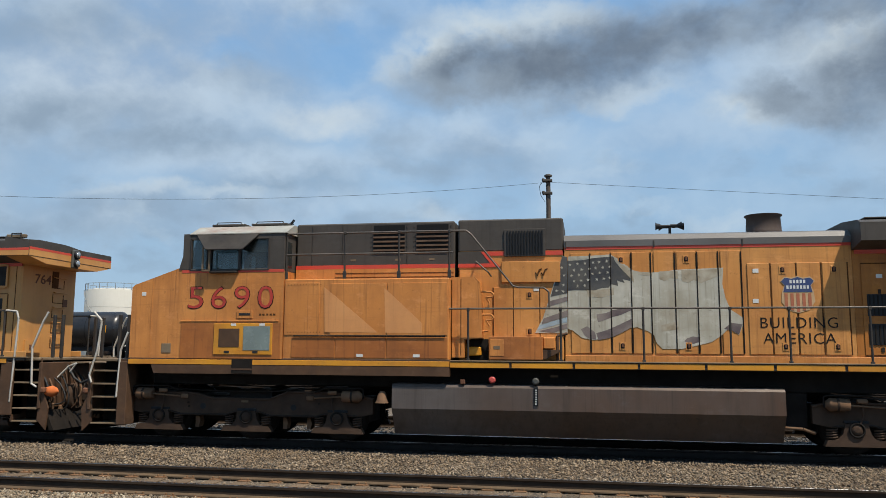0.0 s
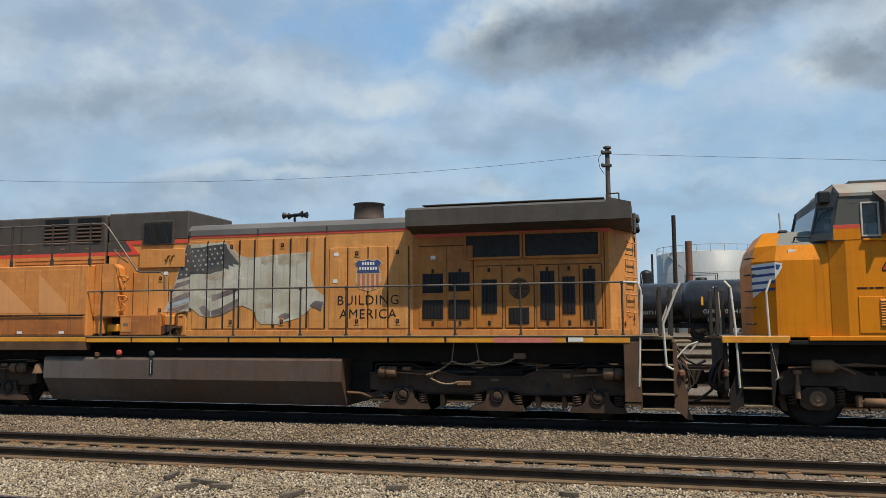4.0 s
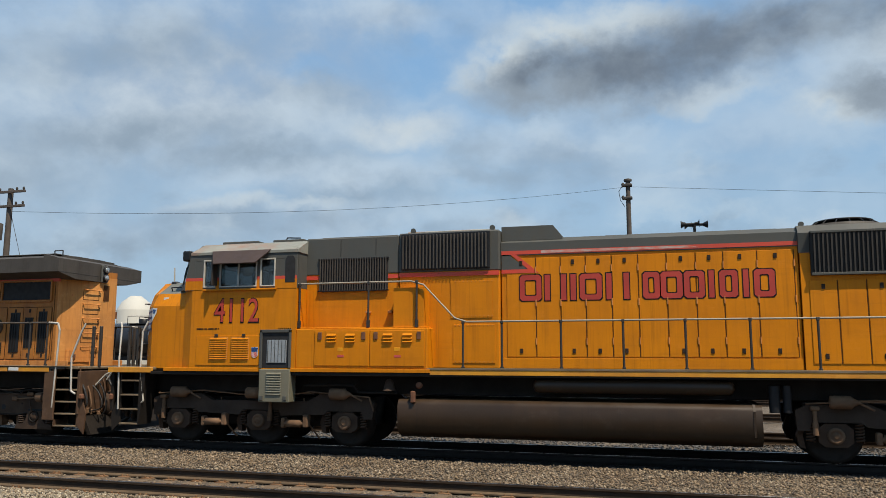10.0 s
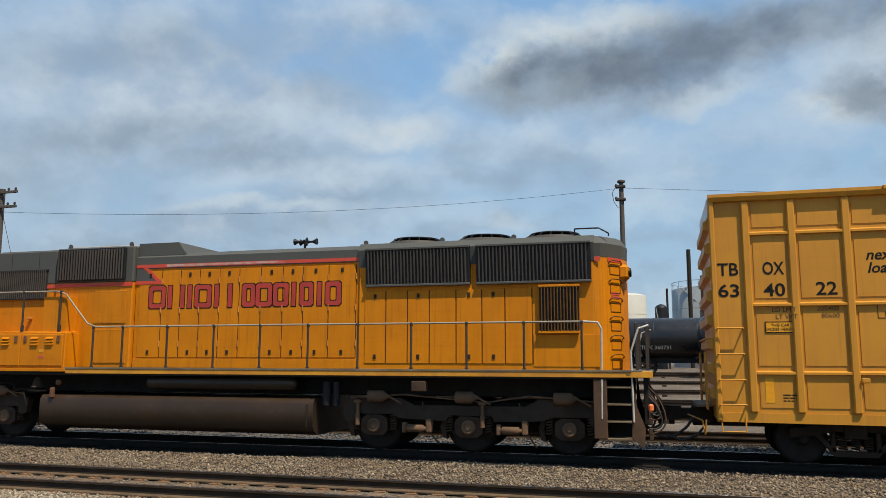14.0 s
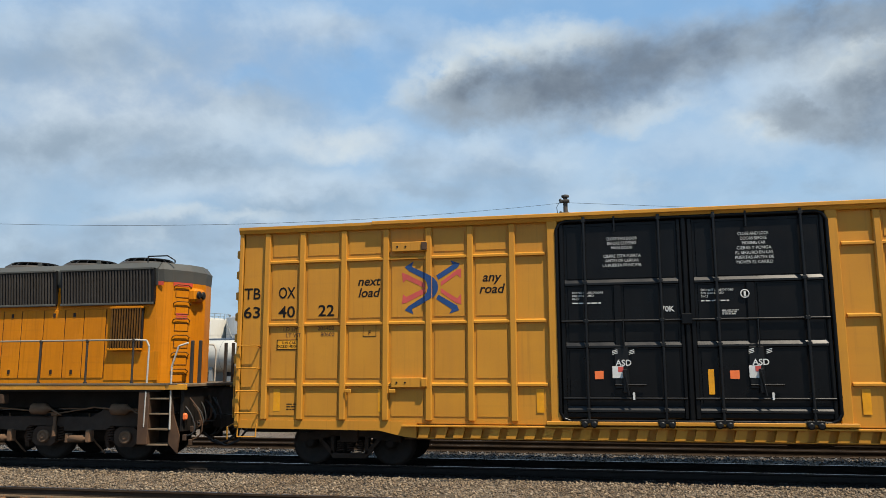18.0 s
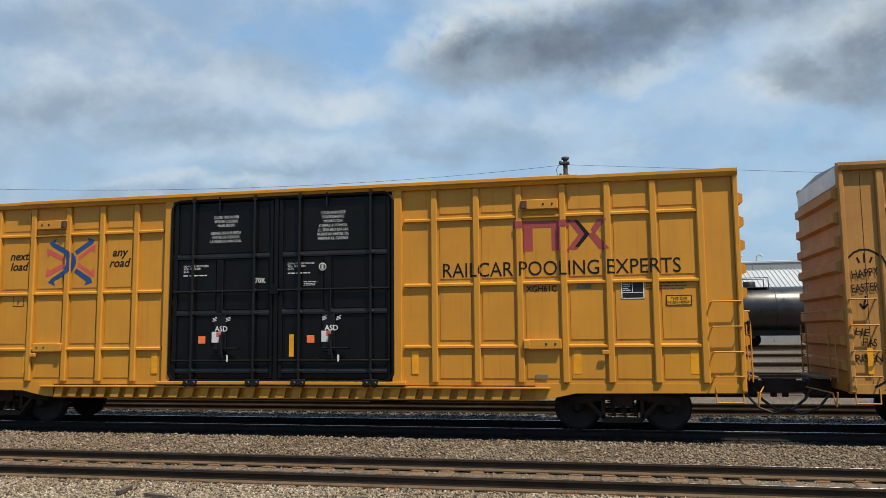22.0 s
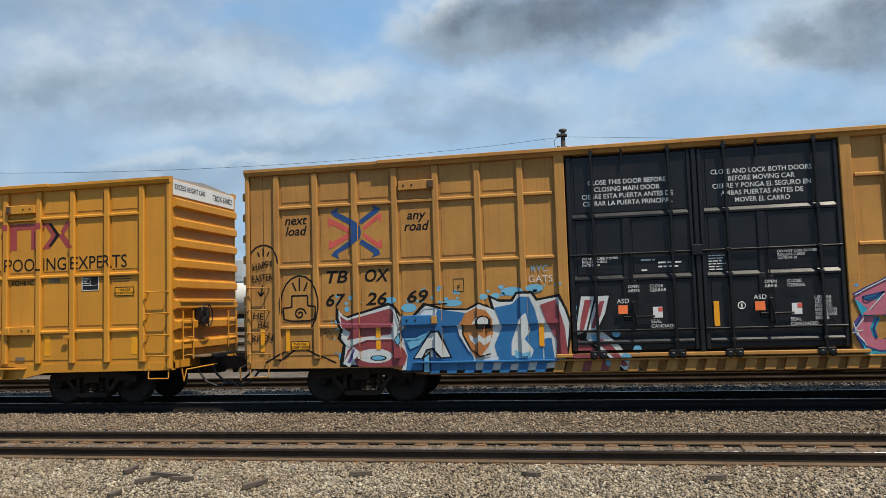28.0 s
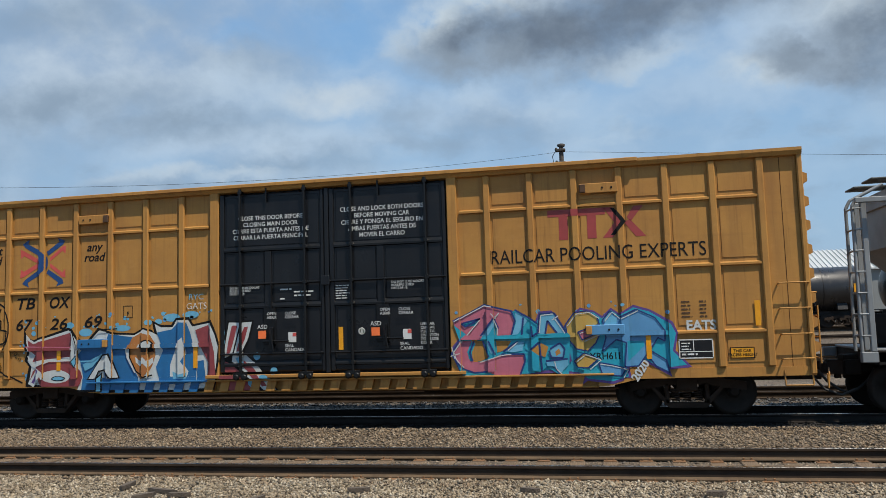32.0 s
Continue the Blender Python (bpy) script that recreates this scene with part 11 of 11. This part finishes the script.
def track(name, label, yc, xa, xb, tie_mat, rail_mat, plates=True, z=0.0, tie_xs=None, shine=True):
    tr = thing(name, label, "track", pose(0, 0, z), kind="structure")
    for s in (-1, 1):
        r = part("rail", Kit().prism(rail_profile(yc + s * 0.754), xa, xb, "x"), rail_mat, tr, "worn steel rail")
        if shine:
            part("rail_head", Kit().box(xa, xb, yc + s * 0.754 - 0.026, yc + s * 0.754 + 0.026, -0.004, 0.0, 0.001), RAIL_TOP, r)
        if plates:
            y = yc + s * 0.754
            part("rail_foot", Kit().prism([(y - 0.078, -0.174), (y + 0.078, -0.174), (y + 0.078, -0.156), (y + 0.016, -0.134), (y - 0.016, -0.134), (y - 0.078, -0.156)], xa, xb, "x"), RAIL_FOOT, r, "dusty tan rail foot")
    rr = random.Random(int(yc * 10))
    tie = Kit().box(-0.115, 0.115, -1.28, 1.28, -0.36, -0.178, 0.012).mesh("tie")
    tie.materials.append(tie_mat)
    pl = Kit()
    pl.box(-0.095, 0.095, -0.17, 0.17, -0.178, -0.165, 0.004)
    for dx in (-0.055, 0.055):
        for dy in (-0.10, 0.10):
            pl.box(dx - 0.012, dx + 0.012, dy - 0.014, dy + 0.014, -0.165, -0.135, 0.003)
    plate = pl.mesh("tie_plate")
    plate.materials.append(PLATE if plates else UNDER)
    x = tie_xs[0] if tie_xs else xa
    while x < (tie_xs[1] if tie_xs else xb):
        t = part("tie", tie, tie_mat, tr)
        t.matrix_basis = pose(x + rr.uniform(-0.03, 0.03), yc + rr.uniform(-0.05, 0.05), rr.uniform(-0.012, 0.004), 0, 0, rr.uniform(-1.2, 1.2))
        for s in (-1, 1):
            p = part("tie_plate", plate, PLATE, t)
            p.matrix_basis = pose(0, s * 0.754, 0)
        x += 0.5
    return tr


NEAR_Y, TRAIN_Y = 11.676, 17.3
ground()
track("near_track", "empty rusty track with weathered wooden ties and brown rails", NEAR_Y, -60, 45, TIE, RAIL_SIDE, tie_xs=(-15.0, 8.5))
track("front_track", "dark worn track nearest to the camera", 7.03, -30, 25, TIE, RAIL_DARK, tie_xs=(-9.5, -1.0))
track("train_track", "oily track under the moving train, its shade coloured near-black", TRAIN_Y, -140, 160, TIE_DARK, RAIL_DARK, False, tie_xs=(-20.0, 10.0))
track("far_track", "rusty yard track behind the train", 22.0, -90, 80, TIE_DARK, RAIL_SIDE, False, tie_xs=(-24.0, 9.0), shine=False)


def yard_z(y):
    return 0.85 * max(0.0, min(1.0, (y - 26) / 24.0))


for yt in (28.2, 33.5, 39.0, 45.5, 57.0, 60.8, 64.4):
    track("yard_track", "distant rusty yard track", yt, -110, 100, TIE_DARK, RAIL_SIDE, False, z=yard_z(yt), tie_xs=(0.0, 0.4), shine=False)


def bed(x, y):
    return -0.20 + 0.0 * x


def between(x, y):
    d = np.minimum(np.abs(y - NEAR_Y), 1.6)
    return np.where(d < 0.96, -0.218, -0.172)


scatter("pale_ballast", "cream and grey crushed stone in front of the near track", 58000, (-11.5, 5.5), (8.0, 10.75), between, 0.020, STONES_PALE, 13)
scatter("near_ballast", "loose pale crushed stone beside the near track", 56000, (-15.5, 7.5), (10.3, 15.9), between, 0.023, STONES, 3)
scatter("fine_gravel", "fine grey-brown grit between larger stones", 26000, (-13.0, 6.0), (9.0, 13.2), between, 0.015, STONES, 5)
# stones and bed carry the train's cast shade in their colour, besides oil
scatter("oily_ballast", "oily crushed stone with the shade under the train in its colour", 22000, (-19.0, 9.5), (15.85, 19.6), bed, 0.027, STONES_DARK, 7)
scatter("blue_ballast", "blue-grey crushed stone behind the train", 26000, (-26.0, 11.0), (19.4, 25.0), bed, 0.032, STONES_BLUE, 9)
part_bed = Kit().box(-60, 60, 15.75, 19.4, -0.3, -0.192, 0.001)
tagged(part("track_bed", part_bed, SHEET_DARK), "oily ballast bed, blackened further for the shade under the train", "ballast", kind="structure")


# ---- debris on the ground ----
def splinter(x, y, ln, turn, h, mat, name, label):
    k = Kit()
    k.prism([(-ln / 2, -0.03), (-ln * 0.2, -0.045), (ln * 0.3, -0.03), (ln / 2, 0.01), (ln * 0.1, 0.04), (-ln * 0.4, 0.03)], 0, h, "z")
    ob = tagged(part(name, k, mat), label, "wood")
    ob.matrix_basis = pose(x, y, -0.19 if y > 10.8 else -0.145, 2, 1.5, turn)


for x, y, ln, tn, h in ((0.02, 11.42, 0.55, -8, 0.06), (0.42, 11.34, 0.75, -12, 0.05), (0.95, 11.44, 0.5, 6, 0.04), (-0.35, 11.48, 0.3, 40, 0.05), (0.75, 11.26, 0.42, -4, 0.05)):
    splinter(x, y, ln, tn, h, WOOD_NEW, "wood_splinter", "fresh orange split wood between the rails")
for x, y, ln, tn in ((-6.57, 9.95, 0.55, 100), (-5.84, 9.62, 0.48, -13), (-5.94, 9.32, 0.36, 60), (-5.48, 9.41, 0.30, 12), (-4.36, 9.18, 0.47, 70), (-5.88, 8.57, 0.34, 94), (-3.2, 9.85, 0.3, 22), (-1.0, 9.95, 0.25, -15), (1.2, 9.9, 0.25, 10), (3.6, 10.4, 0.35, -20)):
    splinter(x, y, ln, tn, 0.05, WOOD_OLD, "dead_stick", "dark weathered stick on the gravel")
rw = random.Random(11)
for x, y in ((3.75, 10.35), (4.15, 10.2), (3.9, 10.25)):
    w = Kit()
    for i in range(5):
        a = rw.uniform(0, 6.28)
        w.pipe([(x, y, -0.2), (x + 0.04 * math.cos(a), y + 0.04 * math.sin(a), 0.0), (x + 0.10 * math.cos(a), y + 0.10 * math.sin(a), rw.uniform(0.10, 0.26))], 0.005, 4)
        w.lathe([(-0.02, 0.004), (0, 0.02), (0.02, 0.006)], (x + 0.10 * math.cos(a), y + 0.10 * math.sin(a), 0.2), "z", 6)
    tagged(part("dry_weed", w, STRAW), "dry straw-coloured weed in the gravel", "weed")


# ---- parked tank cars ----
def tank_car(xa, xb, y, label, text=None, tx=0.0, shell=None):
    z0 = yard_z(y)
    x0 = (xa + xb) / 2
    tc = thing("tank_car", label, "tank car", pose(x0, y, z0), "parked tank cars")
    r, cz = 1.50, 2.58
    L = (xb - xa) / 2 - 0.35
    k = Kit()
    rings = [(-L - 0.28, 0.35), (-L - 0.20, 0.85), (-L - 0.02, 1.28), (-L + 0.3, r), (L - 0.3, r), (L + 0.02, 1.28), (L + 0.20, 0.85), (L + 0.28, 0.35)]
    k.lathe(rings, (0, 0, cz), "x", 40)
    tk = part("tank", k, shell or TANKCAR, tc, "glossy cylindrical tank")
    for a in (-L * 0.62, -L * 0.2, L * 0.2, L * 0.62):
        part("tank_band", Kit().lathe([(-0.03, r + 0.004), (0.03, r + 0.004)], (a, 0, cz), "x", 40), BLACK_PAINT, tk)
    d = part("dome", Kit().lathe([(0, 0.42), (0.42, 0.42), (0.46, 0.36)], (0, 0, cz + r - 0.08), "z", 18), BLACK_PAINT, tc)
    rl = Kit()
    for a in (-1.1, 1.1):
        for b in (-0.8, 0.8):
            rl.rod((a, b, cz + r - 0.2), (a, b, cz + r + 0.6), 0.03)
    for b in (-0.8, 0.8):
        rl.rod((-1.1, b, cz + r + 0.6), (1.1, b, cz + r + 0.6), 0.025)
    part("dome_rail", rl, BLACK_PAINT, tc)
    part("dome_deck", Kit().box(-1.1, 1.1, -0.85, 0.85, cz + r - 0.1, cz + r - 0.04), BLACK_PAINT, tc)
    part("center_sill", Kit().box(-L - 0.4, L + 0.4, -0.3, 0.3, 0.75, 1.15), BLACK_PAINT, tc)
    for s in (-1, 1):
        part("saddle", Kit().prism([(-1.3, 1.2), (1.3, 1.2), (1.1, 1.75), (-1.1, 1.75)], s * (L - 1.6) - 0.3, s * (L - 1.6) + 0.3, "x"), BLACK_PAINT, tc)
        part("end_platform", Kit().box(s * (L - 0.2) - 0.3, s * (L + 0.45), -1.4, 1.4, 1.1, 1.16), BLACK_PAINT, tc)
        lad = Kit()
        for yy in (-1.45, -1.15):
            lad.rod((s * (L - 0.1), yy, 1.1), (s * (L - 0.1), yy, 2.2), 0.02)
        part("end_ladder", lad, BLACK_PAINT, tc)
        part("coupler", Kit().box(s * (L + 0.4), s * (L + 0.95), -0.12, 0.12, 0.78, 1.0), UNDER, tc)
        part("reflector", Kit().box(s * (L - 0.9), s * (L - 0.9) + 0.14, -r - 0.012, -r - 0.004, cz - 0.28, cz + 0.3, 0.001), TAPE, tc, "yellow reflective strip")
        n = len(ROLLING)
        freight_truck(tc, s * (L - 1.6), 0)
        del ROLLING[n:]
    part("hazard_plate", Kit().box(-L + 1.4, -L + 2.0, -r - 0.008, -r - 0.002, cz - 0.55, cz - 0.2, 0.001), TAPE, tc) if "plate" in label else None
    if text:
        lt = words(text, 0, 0, 0, 0.42, WHITE_PAINT, tc, 0, name="car_lettering", label="white reporting letters", bold=0.006)
        lt.matrix_basis = pose(tx, -1.283, cz - 0.83, 27)
    return tc


tank_car(-20.6, -5.45, 60.8, "black tank car parked on the yard track")
tank_car(-3.7, 11.6, 60.8, "black tank car with white reporting letters", "TILX 360731", -5.5)
tank_car(2.3, 17.4, 57.0, "glossy black tank car with white reporting letters", "GBRX 707441", -6.2)
tank_car(18.2, 33.0, 57.0, "glossy black tank car with yellow hazard plate")
tank_car(-37.0, -22.0, 64.4, "black tank car parked on the yard track")
lying = thing("lying_tank", "white horizontal storage tank on steel saddles", "tank", pose(-27.6, 56.0, yard_z(56.0)), "storage tanks")
part("shell", Kit().lathe([(-3.2, 0.5), (-3.05, 0.95), (-2.75, 1.2), (2.75, 1.2), (3.05, 0.95), (3.2, 0.5)], (0, 0, 2.35), "x", 32), SILO_WHITE, lying)
for a in (-1.8, 1.8):
    part("saddle", Kit().box(a - 0.15, a + 0.15, -0.9, 0.9, -0.25, 1.5), METAL_WALL, lying)
for a in (-1.0, 1.0):
    part("shell_seam", Kit().lathe([(-0.02, 1.206), (0.02, 1.206)], (a, 0, 2.35), "x", 32), METAL_WALL, lying)
tank_car(-53.5, -38.2, 60.8, "black tank car parked on the yard track")


# ---- storage tanks, sheds, stacks ----
def at(az, d):
    return (-d * math.tan(radians(az)), d)


def silo(az, d, half, top, mat, label, dome=0.0, rail=False):
    x, y = at(az, d)
    r = d * math.tan(radians(half))
    z1 = 1.98 + d * math.tan(radians(top))
    t = thing("storage_tank", label, "tank", pose(x, y, 0), "storage tanks")
    part("shell", Kit().lathe([(0.3, r), (z1 - 0.05, r), (z1, r * 0.99), (z1 + 0.25 + dome * 0.55, r * 0.75), (z1 + 0.4 + dome, r * 0.3), (z1 + 0.42 + dome, 0.1)], (0, 0, 0), "z", 48), mat, t)
    for i in range(1, 4):
        part("shell_seam", Kit().lathe([(-0.03, r + 0.012), (0.03, r + 0.012)], (0, 0, z1 * i / 4), "z", 48), mat, t)
    part("stair", Kit().pipe([(r * math.cos(a) * 1.03, -abs(r * math.sin(a)) * 1.03, 0.5 + (z1 - 0.5) * i / 8) for i, a in enumerate([0.5 + 0.25 * j for j in range(9)])], 0.06), METAL_WALL, t)
    if rail:
        for i in range(24):
            a = 2 * math.pi * i / 24
            b = 2 * math.pi * (i + 1) / 24
            part("rail_bar", Kit().pipe([(r * math.cos(a), r * math.sin(a), z1), (r * math.cos(a), r * math.sin(a), z1 + 0.9), (r * math.cos(b), r * math.sin(b), z1 + 0.9)], 0.04, 4), METAL_WALL, t)


silo(2.6, 110, 1.62, 4.36, SILO_WHITE, "white cylindrical storage tank")
silo(-4.15, 118, 3.40, 4.72, SILO_GREY, "very wide grey storage tank with top railing", rail=True)
silo(6.9, 112, 2.05, 4.45, SILO_GREY, "wide grey storage tank with top railing", rail=True)
silo(13.5, 112, 1.95, 4.26, SILO_GREY, "grey cylindrical storage tank")
silo(25.6, 112, 1.7, 4.15, SILO_GREY, "grey corrugated storage tank")
silo(28.4, 112, 1.75, 4.05, SILO_WHITE, "cream storage tank with platform", rail=True)
silo(33.0, 105, 2.35, 4.45, SILO_WHITE, "white cylindrical storage tank with riveted shell", rail=True)
silo(37.6, 105, 1.5, 3.9, SILO_WHITE, "white domed storage tank", dome=1.8)
silo(0.0, 96, 0.42, 3.5, BLACK_PAINT, "small black tank on the plant roof line")
for az, d, top, r, mat, lb in ((-2.0, 108, 7.55, 0.28, TRUCK_DARK, "tall thin dark exhaust stack"), (-2.95, 100, 5.7, 0.42, RUST, "short rusty brown plant chimney"), (4.0, 102, 7.3, 0.12, METAL_WALL, "thin grey steel radio mast"), (-0.45, 100, 4.85, 0.14, TRUCK_DARK, "thin dark vent pipe")):
    x, y = at(az, d)
    tagged(part("stack", Kit().rod((x, y, 0.4), (x, y, 1.98 + d * math.tan(radians(top))), r, 12), mat), lb, "stack")


def shed(name, label, xa, xb, ya, yb, eave, ridge, wall, roof, ribs=0.9):
    s = thing(name, label, "building", pose(0, 0, 0))
    ym = (ya + yb) / 2
    part("wall", Kit().box(xa, xb, ya, yb, 0.2, eave, 0.02), wall, s)
    k = Kit()
    k.prism([(ya - 0.4, eave), (ym, ridge), (yb + 0.4, eave), (yb + 0.4, eave - 0.15), (ym, ridge - 0.2), (ya - 0.4, eave - 0.15)], xa - 0.3, xb + 0.3, "x")
    rf = part("roof", k, roof, s, "pale corrugated metal roof")
    x = xa
    while x < xb:
        part("roof_rib", Kit().prism([(ya - 0.4, eave + 0.01), (ym, ridge + 0.01), (ym, ridge + 0.10), (ya - 0.4, eave + 0.10)], x - 0.05, x + 0.05, "x"), roof, rf)
        x += ribs
    x = xa + 1.2
    while x < xb:
        part("wall_seam", Kit().box(x - 0.05, x + 0.05, ya - 0.03, ya, 0.3, eave - 0.2, 0.004), wall, s)
        x += 2.4
    part("gable", Kit().prism([(ya, eave), (ym, ridge - 0.2), (yb, eave)], xa, xb, "x"), wall, s)
    return s


shed("warehouse", "long grey warehouse with pale corrugated roof", 11.9, 52, 90, 102, 6.4, 8.9, METAL_WALL, METAL_ROOF, 0.5)
sh = thing("plant_building", "flat-topped grey metal plant building", "building", pose(0, 0, 0))
part("wall", Kit().box(16.2, 25.4, 108, 122, 0.3, 10.8, 0.05), METAL_WALL, sh)
part("parapet", Kit().box(16.1, 25.5, 107.9, 122.1, 10.7, 11.0, 0.05), METAL_ROOF, sh)
for i in range(4):
    part("wall_seam", Kit().box(17.0 + i * 2.2, 17.1 + i * 2.2, 107.95, 108.0, 0.4, 10.6, 0.01), METAL_WALL, sh)
for a in (17.5, 20.0):
    part("roof_vent", Kit().pipe([(a, 109, 10.9), (a, 109, 11.7), (a + 0.35, 109, 12.0), (a + 0.7, 109, 11.7)], 0.14, 8), METAL_ROOF, sh)


# ---- utility poles and wire ----
def pole(x, y, top, arm=False, band=False):
    zb = -0.25 + yard_z(y)
    p = thing("utility_pole", "dark wooden utility pole with insulators" + (" and transformer" if arm else ""), "pole", pose(x, y, 0))
    part("post", Kit().rod((0, 0, zb), (0, 0, top), 0.17, 12, 0.12), POLE_WOOD, p)
    if arm:
        for z in (top - 0.25, top - 0.95):
            part("crossarm", Kit().box(-1.0, 1.0, -0.2, -0.1, z, z + 0.12), POLE_WOOD, p)
            for a in (-0.9, -0.5, 0.5, 0.9):
                part("insulator", Kit().lathe([(0, 0.03), (0.06, 0.06), (0.14, 0.04)], (a, -0.15, z + 0.12), "z", 10), GREY_OLD, p)
        part("transformer", Kit().lathe([(0, 0.24), (0.75, 0.26), (0.8, 0.18)], (-0.35, -0.3, top - 2.5), "z", 16), GREY_OLD, p)
        part("guy_wire", Kit().rod((0.1, 0, top - 1.2), (1.6, 0, top - 5.5), 0.012, 5), GREY_OLD, p)
    else:
        part("cap", Kit().lathe([(0, 0.20), (0.10, 0.22), (0.14, 0.12)], (0, 0, top - 0.06), "z", 10), GREY_OLD, p)
        for z in (top - 0.35, top - 1.05):
            part("bracket", Kit().box(-0.30, 0.22, -0.2, 0.12, z, z + 0.14, 0.03), GREY_OLD, p)
            part("insulator", Kit().lathe([(-0.1, 0.05), (0, 0.09), (0.1, 0.05)], (-0.26, -0.12, z + 0.1), "z", 10), GREY_OLD, p)
        part("jumper", Kit().pipe([(-0.22, -0.1, top - 0.2), (-0.48, -0.1, top - 0.6), (-0.40, -0.1, top - 1.1), (-0.18, -0.1, top - 1.45)], 0.015, 5), UNDER, p)
    if band:
        for i in range(4):
            part("marker_band", Kit().lathe([(0, 0.185), (0.2, 0.184)], (0, 0, zb + 0.55 + i * 0.36), "z", 14), ORANGE, p, "orange marker band")


P1, P2, P3 = (-1.82, 42.0, 11.35), (-30.0, 29.4, 9.9), (31.0, 38.0, 9.6)
pole(P1[0], P1[1], P1[2], band=True)
pole(P2[0], P2[1], P2[2], arm=True)
pole(P3[0], P3[1], P3[2], arm=True)


def wire(a, b, sag, r=0.008):
    k = Kit()
    pts = []
    for i in range(25):
        t = i / 24
        pts.append((a[0] + (b[0] - a[0]) * t, a[1] + (b[1] - a[1]) * t, a[2] + (b[2] - a[2]) * t - sag * 4 * t * (1 - t)))
    k.pipe(pts, r, 5)
    tagged(part("overhead_wire", k, UNDER), "thin dark overhead wire between poles", "wire")


wire((P1[0], P1[1], P1[2] - 0.35), (P2[0], P2[1], 8.80), 0.60)
wire((P1[0], P1[1], P1[2] - 0.35), (P3[0], P3[1], 7.50), 0.05)


# ---- far conifers ----
def conifer(x, y, h, seed):
    rr = random.Random(seed)
    t = thing("conifer", "dark green far conifer on the skyline", "tree", pose(x, y, 0), "far trees")
    part("trunk", Kit().rod((0, 0, 0), (0, 0, h * 0.97), h * 0.018, 6, 0.05), POLE_WOOD, t)
    k = Kit()
    n = 34
    for i in range(n):
        f = i / (n - 1)
        z = h * (0.12 + 0.86 * f)
        for j in range(7):
            a = rr.uniform(0, 6.28)
            ln = h * 0.27 * (1 - f) ** 0.7 * rr.uniform(0.55, 1.2) + 0.25
            tip = (ln * math.cos(a), ln * math.sin(a), z - ln * rr.uniform(0.15, 0.5))
            w = ln * 0.5
            sx, sy = -math.sin(a) * w, math.cos(a) * w
            mid = (tip[0] * 0.55, tip[1] * 0.55, z - ln * 0.1)
            k.add([(0, 0, z), (mid[0] + sx, mid[1] + sy, mid[2] - w * 0.4), tip, (mid[0] - sx, mid[1] - sy, mid[2] - w * 0.4)], [(0, 1, 2, 3)])
    part("crown", k, PINE, t)


rt_ = random.Random(21)
for i in range(22):
    az = 7.9 + i * 0.24
    d = rt_.uniform(300, 330)
    x, y = at(az, d)
    conifer(x, y, 1.98 + d * math.tan(radians(rt_.uniform(2.95, 3.75))), i)


# ---- what moves ----
def motions():
    ts = [t for t, s in TRAVEL]
    ss = [s for t, s in TRAVEL]
    for ob, x in RUNNERS:
        walk(ob, [(t, pose(x + s, 17.3, 0)) for t, s in TRAVEL])
    fine = [i * 0.25 for i in range(129)]
    dist = [float(np.interp(t, ts, ss)) for t in fine]
    for ob, x, r in ROLLING:
        walk(ob, [(t, pose(x, 0, r, 0, math.degrees(d / r), 0)) for t, d in zip(fine, dist)])


motions()
